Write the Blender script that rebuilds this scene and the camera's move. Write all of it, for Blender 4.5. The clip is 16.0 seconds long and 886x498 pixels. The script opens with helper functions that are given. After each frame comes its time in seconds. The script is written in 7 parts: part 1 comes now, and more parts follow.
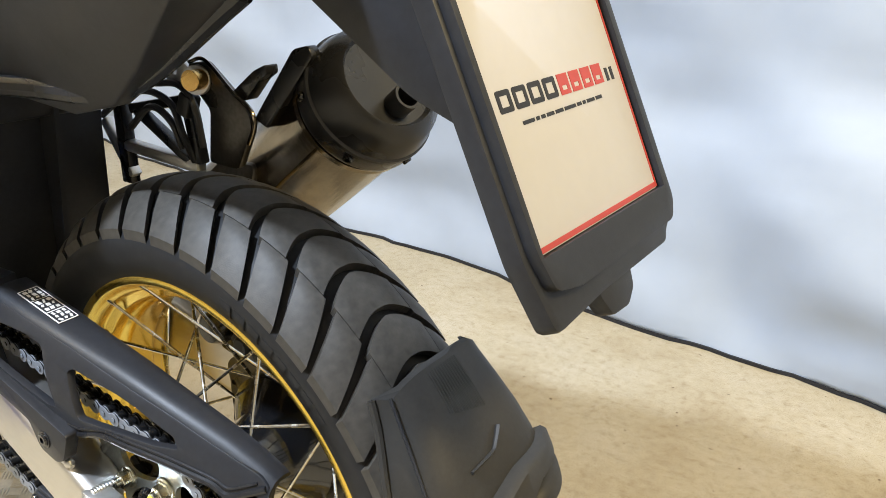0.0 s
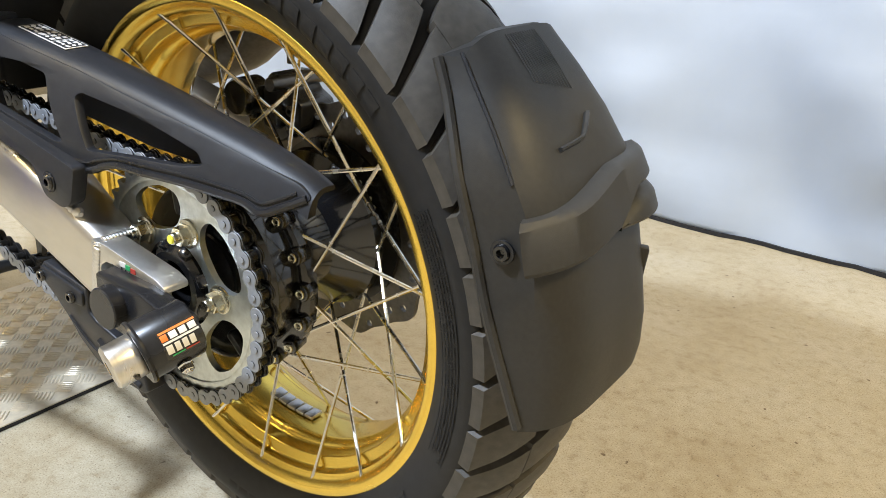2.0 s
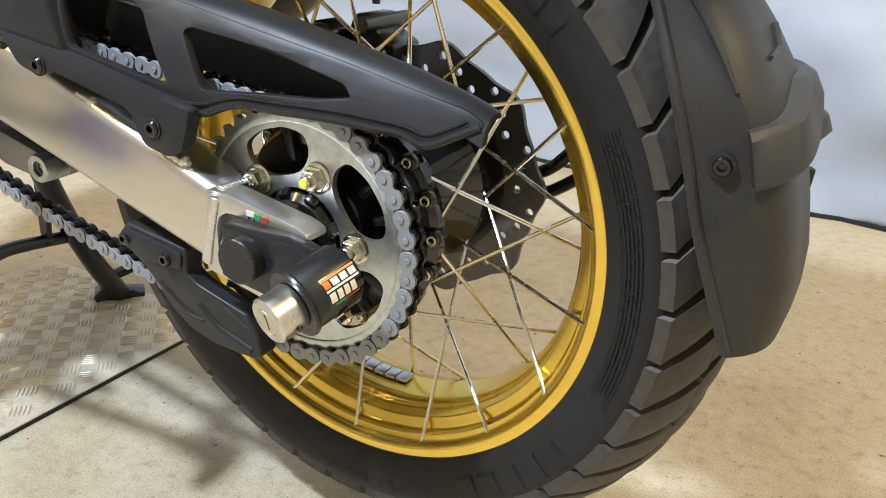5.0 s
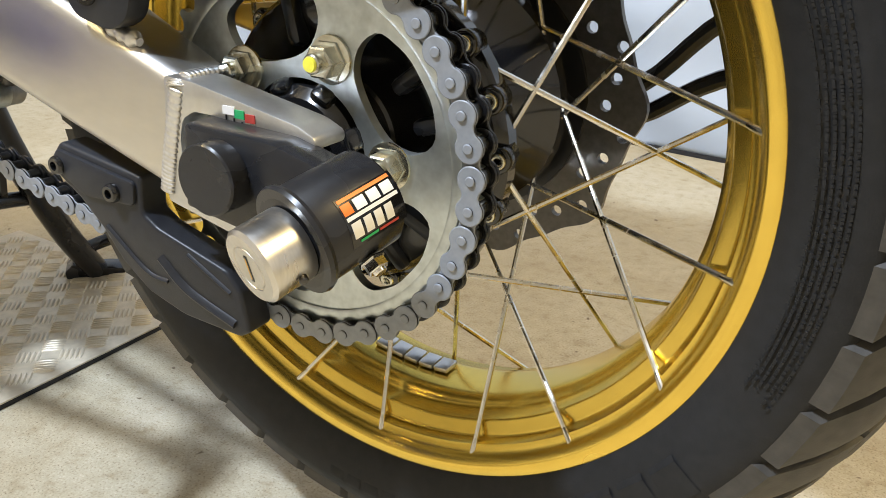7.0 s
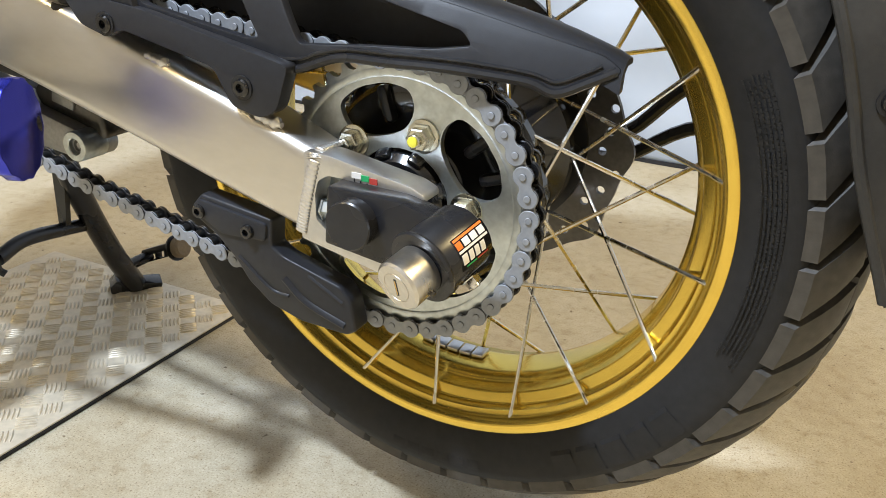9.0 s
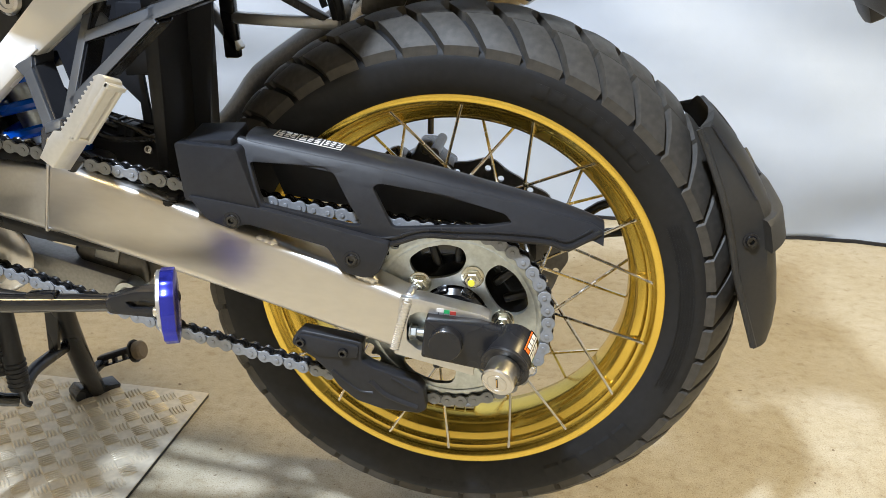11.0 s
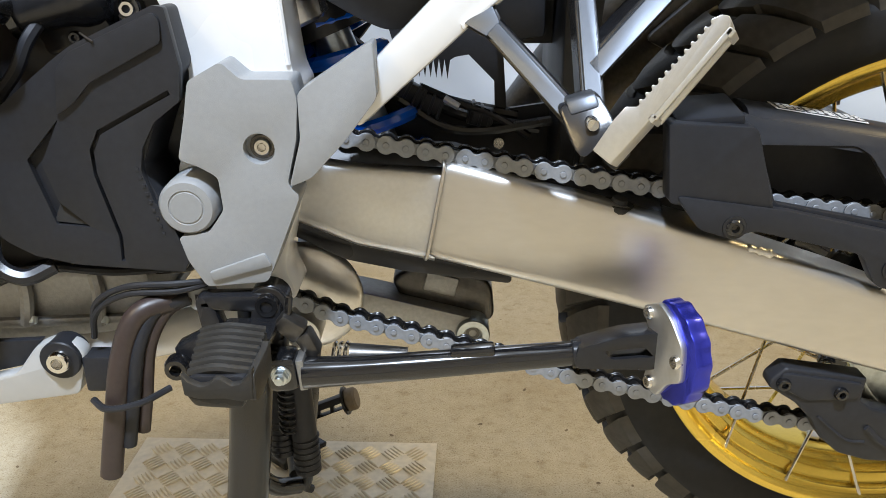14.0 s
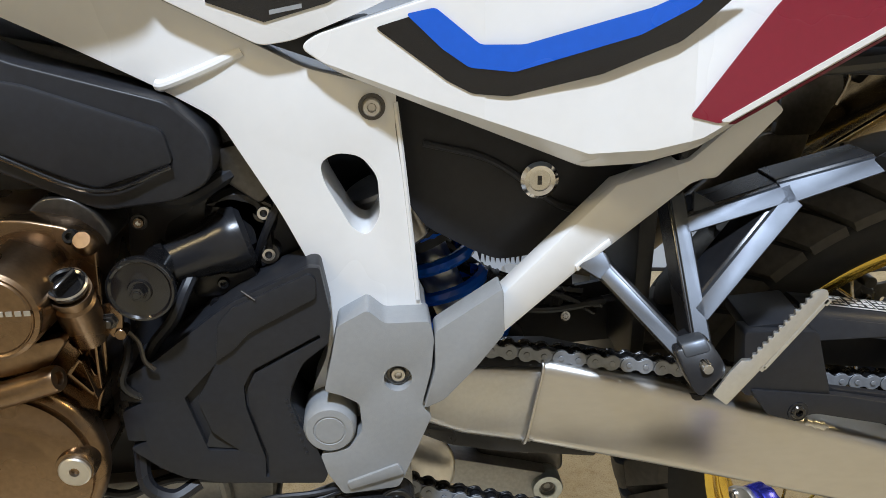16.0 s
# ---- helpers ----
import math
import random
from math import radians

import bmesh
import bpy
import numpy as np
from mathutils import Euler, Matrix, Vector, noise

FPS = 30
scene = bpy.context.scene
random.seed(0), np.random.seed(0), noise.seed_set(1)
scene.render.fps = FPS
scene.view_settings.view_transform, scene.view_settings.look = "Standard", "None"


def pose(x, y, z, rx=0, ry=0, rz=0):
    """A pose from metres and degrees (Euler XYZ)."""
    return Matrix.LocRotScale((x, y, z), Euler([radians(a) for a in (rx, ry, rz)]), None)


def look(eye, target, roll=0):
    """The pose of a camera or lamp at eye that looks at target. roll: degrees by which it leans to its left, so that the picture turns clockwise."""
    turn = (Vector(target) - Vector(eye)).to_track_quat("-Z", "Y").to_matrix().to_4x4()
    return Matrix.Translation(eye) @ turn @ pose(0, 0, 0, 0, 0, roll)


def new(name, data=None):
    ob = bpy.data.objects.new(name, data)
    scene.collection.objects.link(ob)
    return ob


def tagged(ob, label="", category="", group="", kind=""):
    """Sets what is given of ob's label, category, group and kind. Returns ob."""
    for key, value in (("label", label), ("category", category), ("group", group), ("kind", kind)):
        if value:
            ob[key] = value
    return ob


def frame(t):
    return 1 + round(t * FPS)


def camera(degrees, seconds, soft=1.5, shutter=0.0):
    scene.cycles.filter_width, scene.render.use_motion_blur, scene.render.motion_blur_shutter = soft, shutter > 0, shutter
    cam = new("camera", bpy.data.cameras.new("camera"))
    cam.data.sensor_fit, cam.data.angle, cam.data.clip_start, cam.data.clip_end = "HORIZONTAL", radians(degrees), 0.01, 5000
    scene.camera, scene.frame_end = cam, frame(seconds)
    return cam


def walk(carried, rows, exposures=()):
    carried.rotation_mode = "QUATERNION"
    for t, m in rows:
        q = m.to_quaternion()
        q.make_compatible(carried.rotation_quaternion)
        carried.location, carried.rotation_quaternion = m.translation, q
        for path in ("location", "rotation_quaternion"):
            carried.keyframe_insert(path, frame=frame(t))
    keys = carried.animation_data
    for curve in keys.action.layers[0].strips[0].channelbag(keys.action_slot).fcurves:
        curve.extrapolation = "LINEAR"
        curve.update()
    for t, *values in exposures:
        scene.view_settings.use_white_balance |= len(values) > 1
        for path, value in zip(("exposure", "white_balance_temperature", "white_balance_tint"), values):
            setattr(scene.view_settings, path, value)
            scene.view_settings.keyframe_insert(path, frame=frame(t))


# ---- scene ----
cam = camera(57.3, 16.0, soft=0.8)
PATH = [
    (0, (0.593, -0.517, 0.947), (-0.447, 1.026, 0.214), 2.1),
    (0.5, (0.584, -0.512, 0.874), (-0.462, 1.025, 0.136), 2.0),
    (1, (0.566, -0.511, 0.812), (-0.491, 1.013, 0.063), 2.1),
    (1.5, (0.556, -0.51, 0.752), (-0.513, 1.003, -0.001), 1.9),
    (2, (0.555, -0.519, 0.685), (-0.514, 0.991, -0.077), 1.9),
    (2.5, (0.57, -0.54, 0.662), (-0.48, 0.98, -0.103), 1.9),
    (3, (0.575, -0.585, 0.658), (-0.45, 0.952, -0.107), 1.9),
    (3.5, (0.55, -0.627, 0.667), (-0.443, 0.932, -0.099), 1.9),
    (4, (0.477, -0.639, 0.668), (-0.476, 0.945, -0.095), 1.9),
    (4.2, (0.458, -0.641, 0.665), (-0.474, 0.955, -0.1), 1.8),
    (6.3, (0.299, -0.493, 0.537), (-0.57, 1.127, -0.252), 1.6),
    (6.5, (0.29, -0.482, 0.525), (-0.59, 1.132, -0.262), 1.6),
    (7, (0.274, -0.463, 0.507), (-0.629, 1.14, -0.278), 1.6),
    (7.5, (0.271, -0.455, 0.503), (-0.649, 1.138, -0.282), 1.6),
    (8, (0.277, -0.474, 0.516), (-0.637, 1.12, -0.272), 1.6),
    (8.2, (0.282, -0.498, 0.524), (-0.626, 1.099, -0.267), 1.4),
    (10.3, (0.199, -0.874, 0.725), (-0.214, 0.928, -0.039), 1.6),
    (10.5, (0.164, -0.899, 0.741), (-0.188, 0.917, -0.018), 1.5),
    (11, (0.084, -0.941, 0.793), (-0.143, 0.9, 0.044), 1.3),
    (11.5, (-0.007, -0.967, 0.818), (-0.139, 0.883, 0.069), 1.1),
    (12, (-0.127, -0.967, 0.814), (-0.207, 0.885, 0.064), 0.7),
    (12.5, (-0.23, -0.949, 0.801), (-0.291, 0.904, 0.051), 0.5),
    (13, (-0.308, -0.902, 0.785), (-0.368, 0.952, 0.037), 0.2),
    (13.5, (-0.395, -0.831, 0.75), (-0.443, 1.024, 0.004), -0.0),
    (14, (-0.449, -0.758, 0.714), (-0.477, 1.097, -0.032), -0.3),
    (14.5, (-0.498, -0.715, 0.702), (-0.51, 1.142, -0.041), -0.6),
    (15, (-0.544, -0.711, 0.739), (-0.529, 1.15, 0.007), -0.8),
    (15.5, (-0.578, -0.735, 0.817), (-0.51, 1.13, 0.096), -0.8),
    (16, (-0.593, -0.768, 0.89), (-0.452, 1.097, 0.182), -0.8),
]
EXPOSURES = [(0.0, -0.2), (2.5, -0.3), (4.0, -0.3), (7.0, -0.3), (11.0, -0.35), (13.5, -0.45), (15.0, -0.6), (16.0, -1.0)]
walk(cam, [(t, look(eye, target, roll)) for t, eye, target, roll in PATH], EXPOSURES)

# ---- world and light ----
world = bpy.data.worlds.new("world")
scene.world = world
world.use_nodes = True
world.node_tree.nodes["Background"].inputs[0].default_value = (0.9, 0.95, 1.0, 1)
world.node_tree.nodes["Background"].inputs[1].default_value = 0.05
scene.view_settings.exposure = 0.0


def area_lamp(name, eye, target, size, watts, colour, label):
    data = bpy.data.lights.new(name, "AREA")
    data.shape, data.size, data.energy, data.color = "DISK", size, watts, colour
    ob = new(name, data)
    ob.matrix_world = look(eye, target)
    return tagged(ob, label, "lamp", kind="structure")


area_lamp("cool_lamp", (-0.70, -1.50, 3.15), (-0.2, -0.1, 0.4), 0.20, 215, (0.75, 0.875, 1.06), "cool white showroom spotlight on the ceiling")
area_lamp("warm_lamp", (2.2, 0.1, 3.1), (0.0, 0.3, 0.2), 0.6, 122, (1.0, 0.77, 0.385), "warm lamp on the ceiling, out of view")


# Unseen fill lamp, added to brighten the engine side.
area_lamp("front_fill_lamp", (-2.7, -1.7, 3.2), (-0.6, -0.2, 0.5), 0.6, 62, (1.0, 0.77, 0.40), "warm lamp on the ceiling, out of view")


# ---- materials ----
def material(name, base, rough=0.5, metal=0.0, vary=0.12, scale=40.0, bump=0.0, bump_scale=300.0, coat=0.0, spec=0.5, stretch=(1, 1, 1), rough_vary=0.1):
    m = bpy.data.materials.new(name)
    m.use_nodes = True
    nt = m.node_tree
    b = nt.nodes["Principled BSDF"]
    b.inputs["Metallic"].default_value = metal
    b.inputs["Coat Weight"].default_value = coat
    b.inputs["Coat Roughness"].default_value = 0.05
    b.inputs["Specular IOR Level"].default_value = spec
    co = nt.nodes.new("ShaderNodeTexCoord")
    mp = nt.nodes.new("ShaderNodeMapping")
    mp.inputs["Scale"].default_value = stretch
    nt.links.new(co.outputs["Object"], mp.inputs["Vector"])
    n1 = nt.nodes.new("ShaderNodeTexNoise")
    n1.inputs["Scale"].default_value, n1.inputs["Detail"].default_value = scale * 0.25, 3
    n2 = nt.nodes.new("ShaderNodeTexNoise")
    n2.inputs["Scale"].default_value, n2.inputs["Detail"].default_value = scale * 4, 2
    for n in (n1, n2):
        nt.links.new(mp.outputs[0], n.inputs["Vector"])
    add = nt.nodes.new("ShaderNodeMath")
    add.operation = "ADD"
    nt.links.new(n1.outputs["Fac"], add.inputs[0])
    nt.links.new(n2.outputs["Fac"], add.inputs[1])
    ramp = nt.nodes.new("ShaderNodeMapRange")
    ramp.inputs["From Min"].default_value, ramp.inputs["From Max"].default_value = 0.65, 1.35
    ramp.inputs["To Min"].default_value, ramp.inputs["To Max"].default_value = 1 - vary, 1 + vary
    nt.links.new(add.outputs[0], ramp.inputs["Value"])
    mul = nt.nodes.new("ShaderNodeVectorMath")
    mul.operation = "SCALE"
    mul.inputs[0].default_value = base
    nt.links.new(ramp.outputs[0], mul.inputs["Scale"])
    nt.links.new(mul.outputs[0], b.inputs["Base Color"])
    rr = nt.nodes.new("ShaderNodeMapRange")
    rr.inputs["From Min"].default_value, rr.inputs["From Max"].default_value = 0.3, 0.7
    rr.inputs["To Min"].default_value, rr.inputs["To Max"].default_value = max(0.02, rough - rough_vary), min(1, rough + rough_vary)
    nt.links.new(n1.outputs["Fac"], rr.inputs["Value"])
    nt.links.new(rr.outputs[0], b.inputs["Roughness"])
    if bump:
        n3 = nt.nodes.new("ShaderNodeTexNoise")
        n3.inputs["Scale"].default_value, n3.inputs["Detail"].default_value = bump_scale, 2
        nt.links.new(mp.outputs[0], n3.inputs["Vector"])
        bp = nt.nodes.new("ShaderNodeBump")
        bp.inputs["Strength"].default_value, bp.inputs["Distance"].default_value = bump, 0.001
        nt.links.new(n3.outputs["Fac"], bp.inputs["Height"])
        nt.links.new(bp.outputs[0], b.inputs["Normal"])
    return m


# Tread tone holds dust and the warm light on it; sidewall is lowered
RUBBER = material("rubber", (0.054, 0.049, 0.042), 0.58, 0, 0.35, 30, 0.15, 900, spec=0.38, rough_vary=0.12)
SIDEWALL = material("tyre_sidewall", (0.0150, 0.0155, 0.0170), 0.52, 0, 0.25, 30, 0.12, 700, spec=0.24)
GOLD = material("gold_anodised", (0.84, 0.60, 0.12), 0.24, 1.0, 0.06, 20, 0.02, 800, rough_vary=0.06)
STEEL = material("spoke_steel", (0.72, 0.69, 0.62), 0.22, 1.0, 0.08, 60)
ZINC = material("zinc_plate", (0.52, 0.56, 0.57), 0.36, 1.0, 0.26, 34, 0.03, 600)
NUTZINC = material("yellow_zinc", (0.62, 0.60, 0.50), 0.24, 1.0, 0.2, 60, 0.05, 700)
CHAIN = material("chain_plate", (0.235, 0.25, 0.275), 0.5, 0.15, 0.14, 60, 0.04, 900)
HANGER = material("silver_grey_paint", (0.075, 0.084, 0.10), 0.40, 0.55, 0.05, 60, 0.02, 900)
CHAINDARK = material("chain_roller", (0.014, 0.014, 0.015), 0.3, 0.2, 0.2, 60)
ALU = material("satin_aluminium", (0.62, 0.60, 0.57), 0.36, 1.0, 0.04, 14, 0.05, 500, stretch=(1, 1, 3), rough_vary=0.05)
ALUCAST = material("cast_aluminium", (0.60, 0.60, 0.60), 0.42, 1.0, 0.06, 60, 0.05, 900)
WELD = material("weld_bead", (0.66, 0.65, 0.63), 0.38, 1.0, 0.12, 120)
PEG = material("peg_aluminium", (0.62, 0.62, 0.61), 0.42, 0.8, 0.06, 60, 0.1, 900)
BLACK = material("black_plastic", (0.0205, 0.0215, 0.0255), 0.42, 0, 0.18, 40, 0.07, 1600, spec=0.28, rough_vary=0.08)
BLACKSATIN = material("black_satin_paint", (0.0145, 0.015, 0.0175), 0.28, 0, 0.15, 40, 0.04, 700, spec=0.4)
BLACKGLOSS = material("black_gloss_paint", (0.008, 0.008, 0.009), 0.16, 0, 0.1, 40, coat=0.4)
GUARD = material("grained_grey_plastic", (0.028, 0.027, 0.0255), 0.48, 0, 0.15, 60, 0.12, 1800, spec=0.28, rough_vary=0.05)
WHITE = material("white_paint", (0.76, 0.765, 0.77), 0.25, 0, 0.02, 20, 0.02, 300, coat=0.5)
GREY = material("grey_plastic", (0.275, 0.285, 0.295), 0.45, 0, 0.05, 60, 0.15, 1600, rough_vary=0.05)
BRONZE = material("bronze_engine_paint", (0.25, 0.17, 0.105), 0.30, 1.0, 0.15, 60, 0.08, 900)
BLUE = material("blue_anodised", (0.05, 0.06, 0.55), 0.25, 0.85, 0.08, 40)
BLUEPAINT = material("blue_paint", (0.002, 0.10, 0.62), 0.25, 0, 0.05, 40, coat=0.5)
RED = material("dark_red_decal", (0.22, 0.012, 0.03), 0.3, 0, 0.05, 40, coat=0.5)
ORANGE = material("orange_print", (0.85, 0.16, 0.02), 0.4, 0, 0.05, 40)
CREAM = material("cream_plate", (0.465, 0.468, 0.505), 0.45, 0, 0.02, 20)
PAPER = material("white_print", (0.74, 0.73, 0.71), 0.4, 0, 0.02, 20)
REDPRINT = material("red_print", (0.40, 0.045, 0.035), 0.4, 0, 0.05, 40)
CHROME = material("polished_steel", (0.75, 0.74, 0.72), 0.15, 1.0, 0.05, 60)
BRUSHED = material("brushed_steel", (0.62, 0.60, 0.57), 0.3, 1.0, 0.1, 30, stretch=(1, 6, 1))
DARKSTEEL = material("dark_steel", (0.10, 0.095, 0.09), 0.35, 0.9, 0.25, 50)
EXHAUST = material("heat_tinted_steel", (0.25, 0.215, 0.165), 0.16, 1.0, 0.3, 18, 0.08, 200)
BRASS = material("brass", (0.70, 0.45, 0.15), 0.3, 1.0, 0.1, 50)
SUMP = material("grey_cast_metal", (0.33, 0.33, 0.325), 0.48, 0.9, 0.15, 60, 0.2, 700)
PALEGREY = material("pale_grey_paint", (0.46, 0.46, 0.45), 0.35, 0, 0.04, 20, 0.05, 300)
YELLOW = material("yellow_paint_mark", (0.75, 0.70, 0.06), 0.4, 0, 0.1, 200)
GREEN = material("green_print", (0.02, 0.35, 0.12), 0.4, 0, 0.05, 40)
HOSE = material("brown_black_hose", (0.035, 0.024, 0.022), 0.4, 0, 0.15, 60)
KNOB = material("dusty_brown_rubber", (0.15, 0.115, 0.075), 0.6, 0, 0.2, 60, 0.1, 900)
CHECKER = material("checker_plate_metal", (0.60, 0.53, 0.41), 0.38, 0.30, 0.16, 25, 0.08, 500)


def concrete():
    m = bpy.data.materials.new("tan_concrete")
    m.use_nodes = True
    nt = m.node_tree
    b = nt.nodes["Principled BSDF"]
    co = nt.nodes.new("ShaderNodeTexCoord")

    def noise_tex(scale, detail=4, rough=0.6):
        n = nt.nodes.new("ShaderNodeTexNoise")
        n.inputs["Scale"].default_value, n.inputs["Detail"].default_value, n.inputs["Roughness"].default_value = scale, detail, rough
        nt.links.new(co.outputs["Object"], n.inputs["Vector"])
        return n

    def ramp(src, stops):
        r = nt.nodes.new("ShaderNodeValToRGB")
        r.color_ramp.elements[0].position, r.color_ramp.elements[0].color = stops[0]
        r.color_ramp.elements[1].position, r.color_ramp.elements[1].color = stops[-1]
        for p, c in stops[1:-1]:
            r.color_ramp.elements.new(p).color = c
        nt.links.new(src, r.inputs[0])
        return r

    big = ramp(noise_tex(3.5, 5).outputs["Fac"], [(0.3, (0.38, 0.32, 0.215, 1)), (0.5, (0.46, 0.412, 0.31, 1)), (0.7, (0.485, 0.445, 0.362, 1))])
    mid = ramp(noise_tex(48, 6, 0.72).outputs["Fac"], [(0.30, (0.70, 0.63, 0.52, 1)), (0.45, (0.94, 0.92, 0.88, 1)), (0.7, (1.08, 1.08, 1.08, 1))])
    fine = ramp(noise_tex(420, 2).outputs["Fac"], [(0.30, (0.50, 0.44, 0.36, 1)), (0.41, (0.92, 0.91, 0.89, 1)), (0.58, (1, 1, 1, 1)), (0.70, (1.15, 1.15, 1.14, 1))])
    pit = ramp(noise_tex(62, 1).outputs["Fac"], [(0.215, (0.34, 0.28, 0.21, 1)), (0.255, (1, 1, 1, 1))])
    col = big.outputs[0]
    for layer in (mid, fine, pit):
        mix = nt.nodes.new("ShaderNodeMix")
        mix.data_type, mix.blend_type = "RGBA", "MULTIPLY"
        mix.inputs[0].default_value = 1.0
        nt.links.new(col, mix.inputs[6])
        nt.links.new(layer.outputs[0], mix.inputs[7])
        col = mix.outputs[2]
    nt.links.new(col, b.inputs["Base Color"])
    b.inputs["Roughness"].default_value = 0.55
    bp = nt.nodes.new("ShaderNodeBump")
    bp.inputs["Strength"].default_value, bp.inputs["Distance"].default_value = 0.35, 0.002
    nt.links.new(noise_tex(180, 4).outputs["Fac"], bp.inputs["Height"])
    nt.links.new(bp.outputs[0], b.inputs["Normal"])
    return m


CONCRETE = concrete()
CLOTH = material("white_wall_sheeting", (0.395, 0.46, 0.575), 0.5, 0, 0.03, 3, 0.1, 120)
PLASTER = material("pale_wall_paint", (0.80, 0.775, 0.73), 0.8, 0, 0.05, 4)


# ---- mesh helpers ----
WORLD = {}


def thing(name, label, category, at=(0, 0, 0), group="", kind=""):
    ob = new(name)
    ob.empty_display_size = 0.05
    ob.matrix_basis = Matrix.Translation(at)
    WORLD[ob] = ob.matrix_basis.copy()
    return tagged(ob, label, category, group, kind)


def part(name, bm, mat, parent=None, label="", m=None, sharp=35):
    """One mesh object from a bmesh (or from mesh data that is shared) under a thing or a part; m places it in the world."""
    if isinstance(bm, bmesh.types.BMesh):
        me = bpy.data.meshes.new(name)
        bmesh.ops.recalc_face_normals(bm, faces=bm.faces)
        bm.to_mesh(me)
        bm.free()
        me.materials.append(mat)
        me.polygons.foreach_set("use_smooth", [True] * len(me.polygons))
        me.set_sharp_from_angle(angle=radians(sharp))
    else:
        me = bm
    ob = new(name, me)
    m = m or Matrix()
    if parent:
        ob.parent = parent
        ob.matrix_basis = WORLD[parent].inverted() @ m
    else:
        ob.matrix_basis = m
    WORLD[ob] = m.copy()
    return tagged(ob, label)


def soften(bm, width, segments=2, angle=0.5):
    if width <= 0:
        return bm
    edges = [e for e in bm.edges if len(e.link_faces) == 2 and e.calc_face_angle(0) > angle]
    bmesh.ops.bevel(bm, geom=edges, offset=width, segments=segments, profile=0.5, affect="EDGES", clamp_overlap=True)
    return bm


def rounded(pts, r, n=4):
    """A closed outline with its corners rounded by about r."""
    out = []
    for i, p in enumerate(pts):
        p = Vector(p)
        a, b = Vector(pts[i - 1]), Vector(pts[(i + 1) % len(pts)])
        da, db = min(r, 0.45 * (a - p).length), min(r, 0.45 * (b - p).length)
        s, e = p + (a - p).normalized() * da, p + (b - p).normalized() * db
        for k in range(n + 1):
            t = k / n
            out.append(tuple(s * (1 - t) ** 2 + p * 2 * t * (1 - t) + e * t * t))
    return out


def slab(outline, y0, y1, holes=(), bevel=0.002, segments=2, lean=None):
    """A side outline in x and z, made solid from y0 to y1. lean(x, z) shifts y."""
    bm = bmesh.new()
    if holes:
        edges = []
        for loop in (outline, *holes):
            vs = [bm.verts.new((x, y0, z)) for x, z in loop]
            edges += [bm.edges.new((vs[i - 1], vs[i])) for i in range(len(vs))]
        bmesh.ops.triangle_fill(bm, use_beauty=True, use_dissolve=False, edges=edges)
    else:
        bm.faces.new([bm.verts.new((x, y0, z)) for x, z in outline])
    bmesh.ops.recalc_face_normals(bm, faces=bm.faces)
    made = bmesh.ops.extrude_face_region(bm, geom=bm.faces[:])
    for v in made["geom"]:
        if isinstance(v, bmesh.types.BMVert):
            v.co.y = y1
    bmesh.ops.recalc_face_normals(bm, faces=bm.faces)
    soften(bm, bevel, segments)
    if lean:
        for v in bm.verts:
            v.co.y += lean(v.co.x, v.co.z)
    return bm


def smooth_path(pts, n=6):
    pts = [Vector(p) for p in pts]
    if len(pts) < 3:
        return pts
    ext = [2 * pts[0] - pts[1]] + pts + [2 * pts[-1] - pts[-2]]
    out = []
    for i in range(1, len(ext) - 2):
        a, b, c, d = ext[i - 1:i + 3]
        for k in range(n):
            t = k / n
            out.append(0.5 * ((2 * b) + (c - a) * t + (2 * a - 5 * b + 4 * c - d) * t * t + (3 * b - a - 3 * c + d) * t ** 3))
    return out + [pts[-1]]


def tube(pts, r, seg=12, n=6, flat=1.0, bm=None):
    """A round bar along a smooth path."""
    path = smooth_path(pts, n)
    bm = bm or bmesh.new()
    up, rings = None, []
    for i, p in enumerate(path):
        d = (path[min(i + 1, len(path) - 1)] - path[max(i - 1, 0)]).normalized()
        if up is None:
            up = d.orthogonal().normalized()
        up = (up - d * up.dot(d)).normalized()
        side = d.cross(up)
        rad = r if not callable(r) else r(i / (len(path) - 1))
        rings.append([bm.verts.new(p + rad * (math.cos(2 * math.pi * k / seg) * up + flat * math.sin(2 * math.pi * k / seg) * side)) for k in range(seg)])
    for a, b in zip(rings, rings[1:]):
        for k in range(seg):
            bm.faces.new((a[k - 1], a[k], b[k], b[k - 1]))
    bm.faces.new(rings[0][::-1])
    bm.faces.new(rings[-1])
    return bm


def axes(origin, axis, up=(0, 0, 1)):
    """A pose at origin whose local y points along axis."""
    y = Vector(axis).normalized()
    z = Vector(up) - y * Vector(up).dot(y)
    if z.length < 1e-4:
        z = y.orthogonal()
    z.normalize()
    x = y.cross(z)
    return Matrix.Translation(origin) @ Matrix((x, y, z)).transposed().to_4x4()


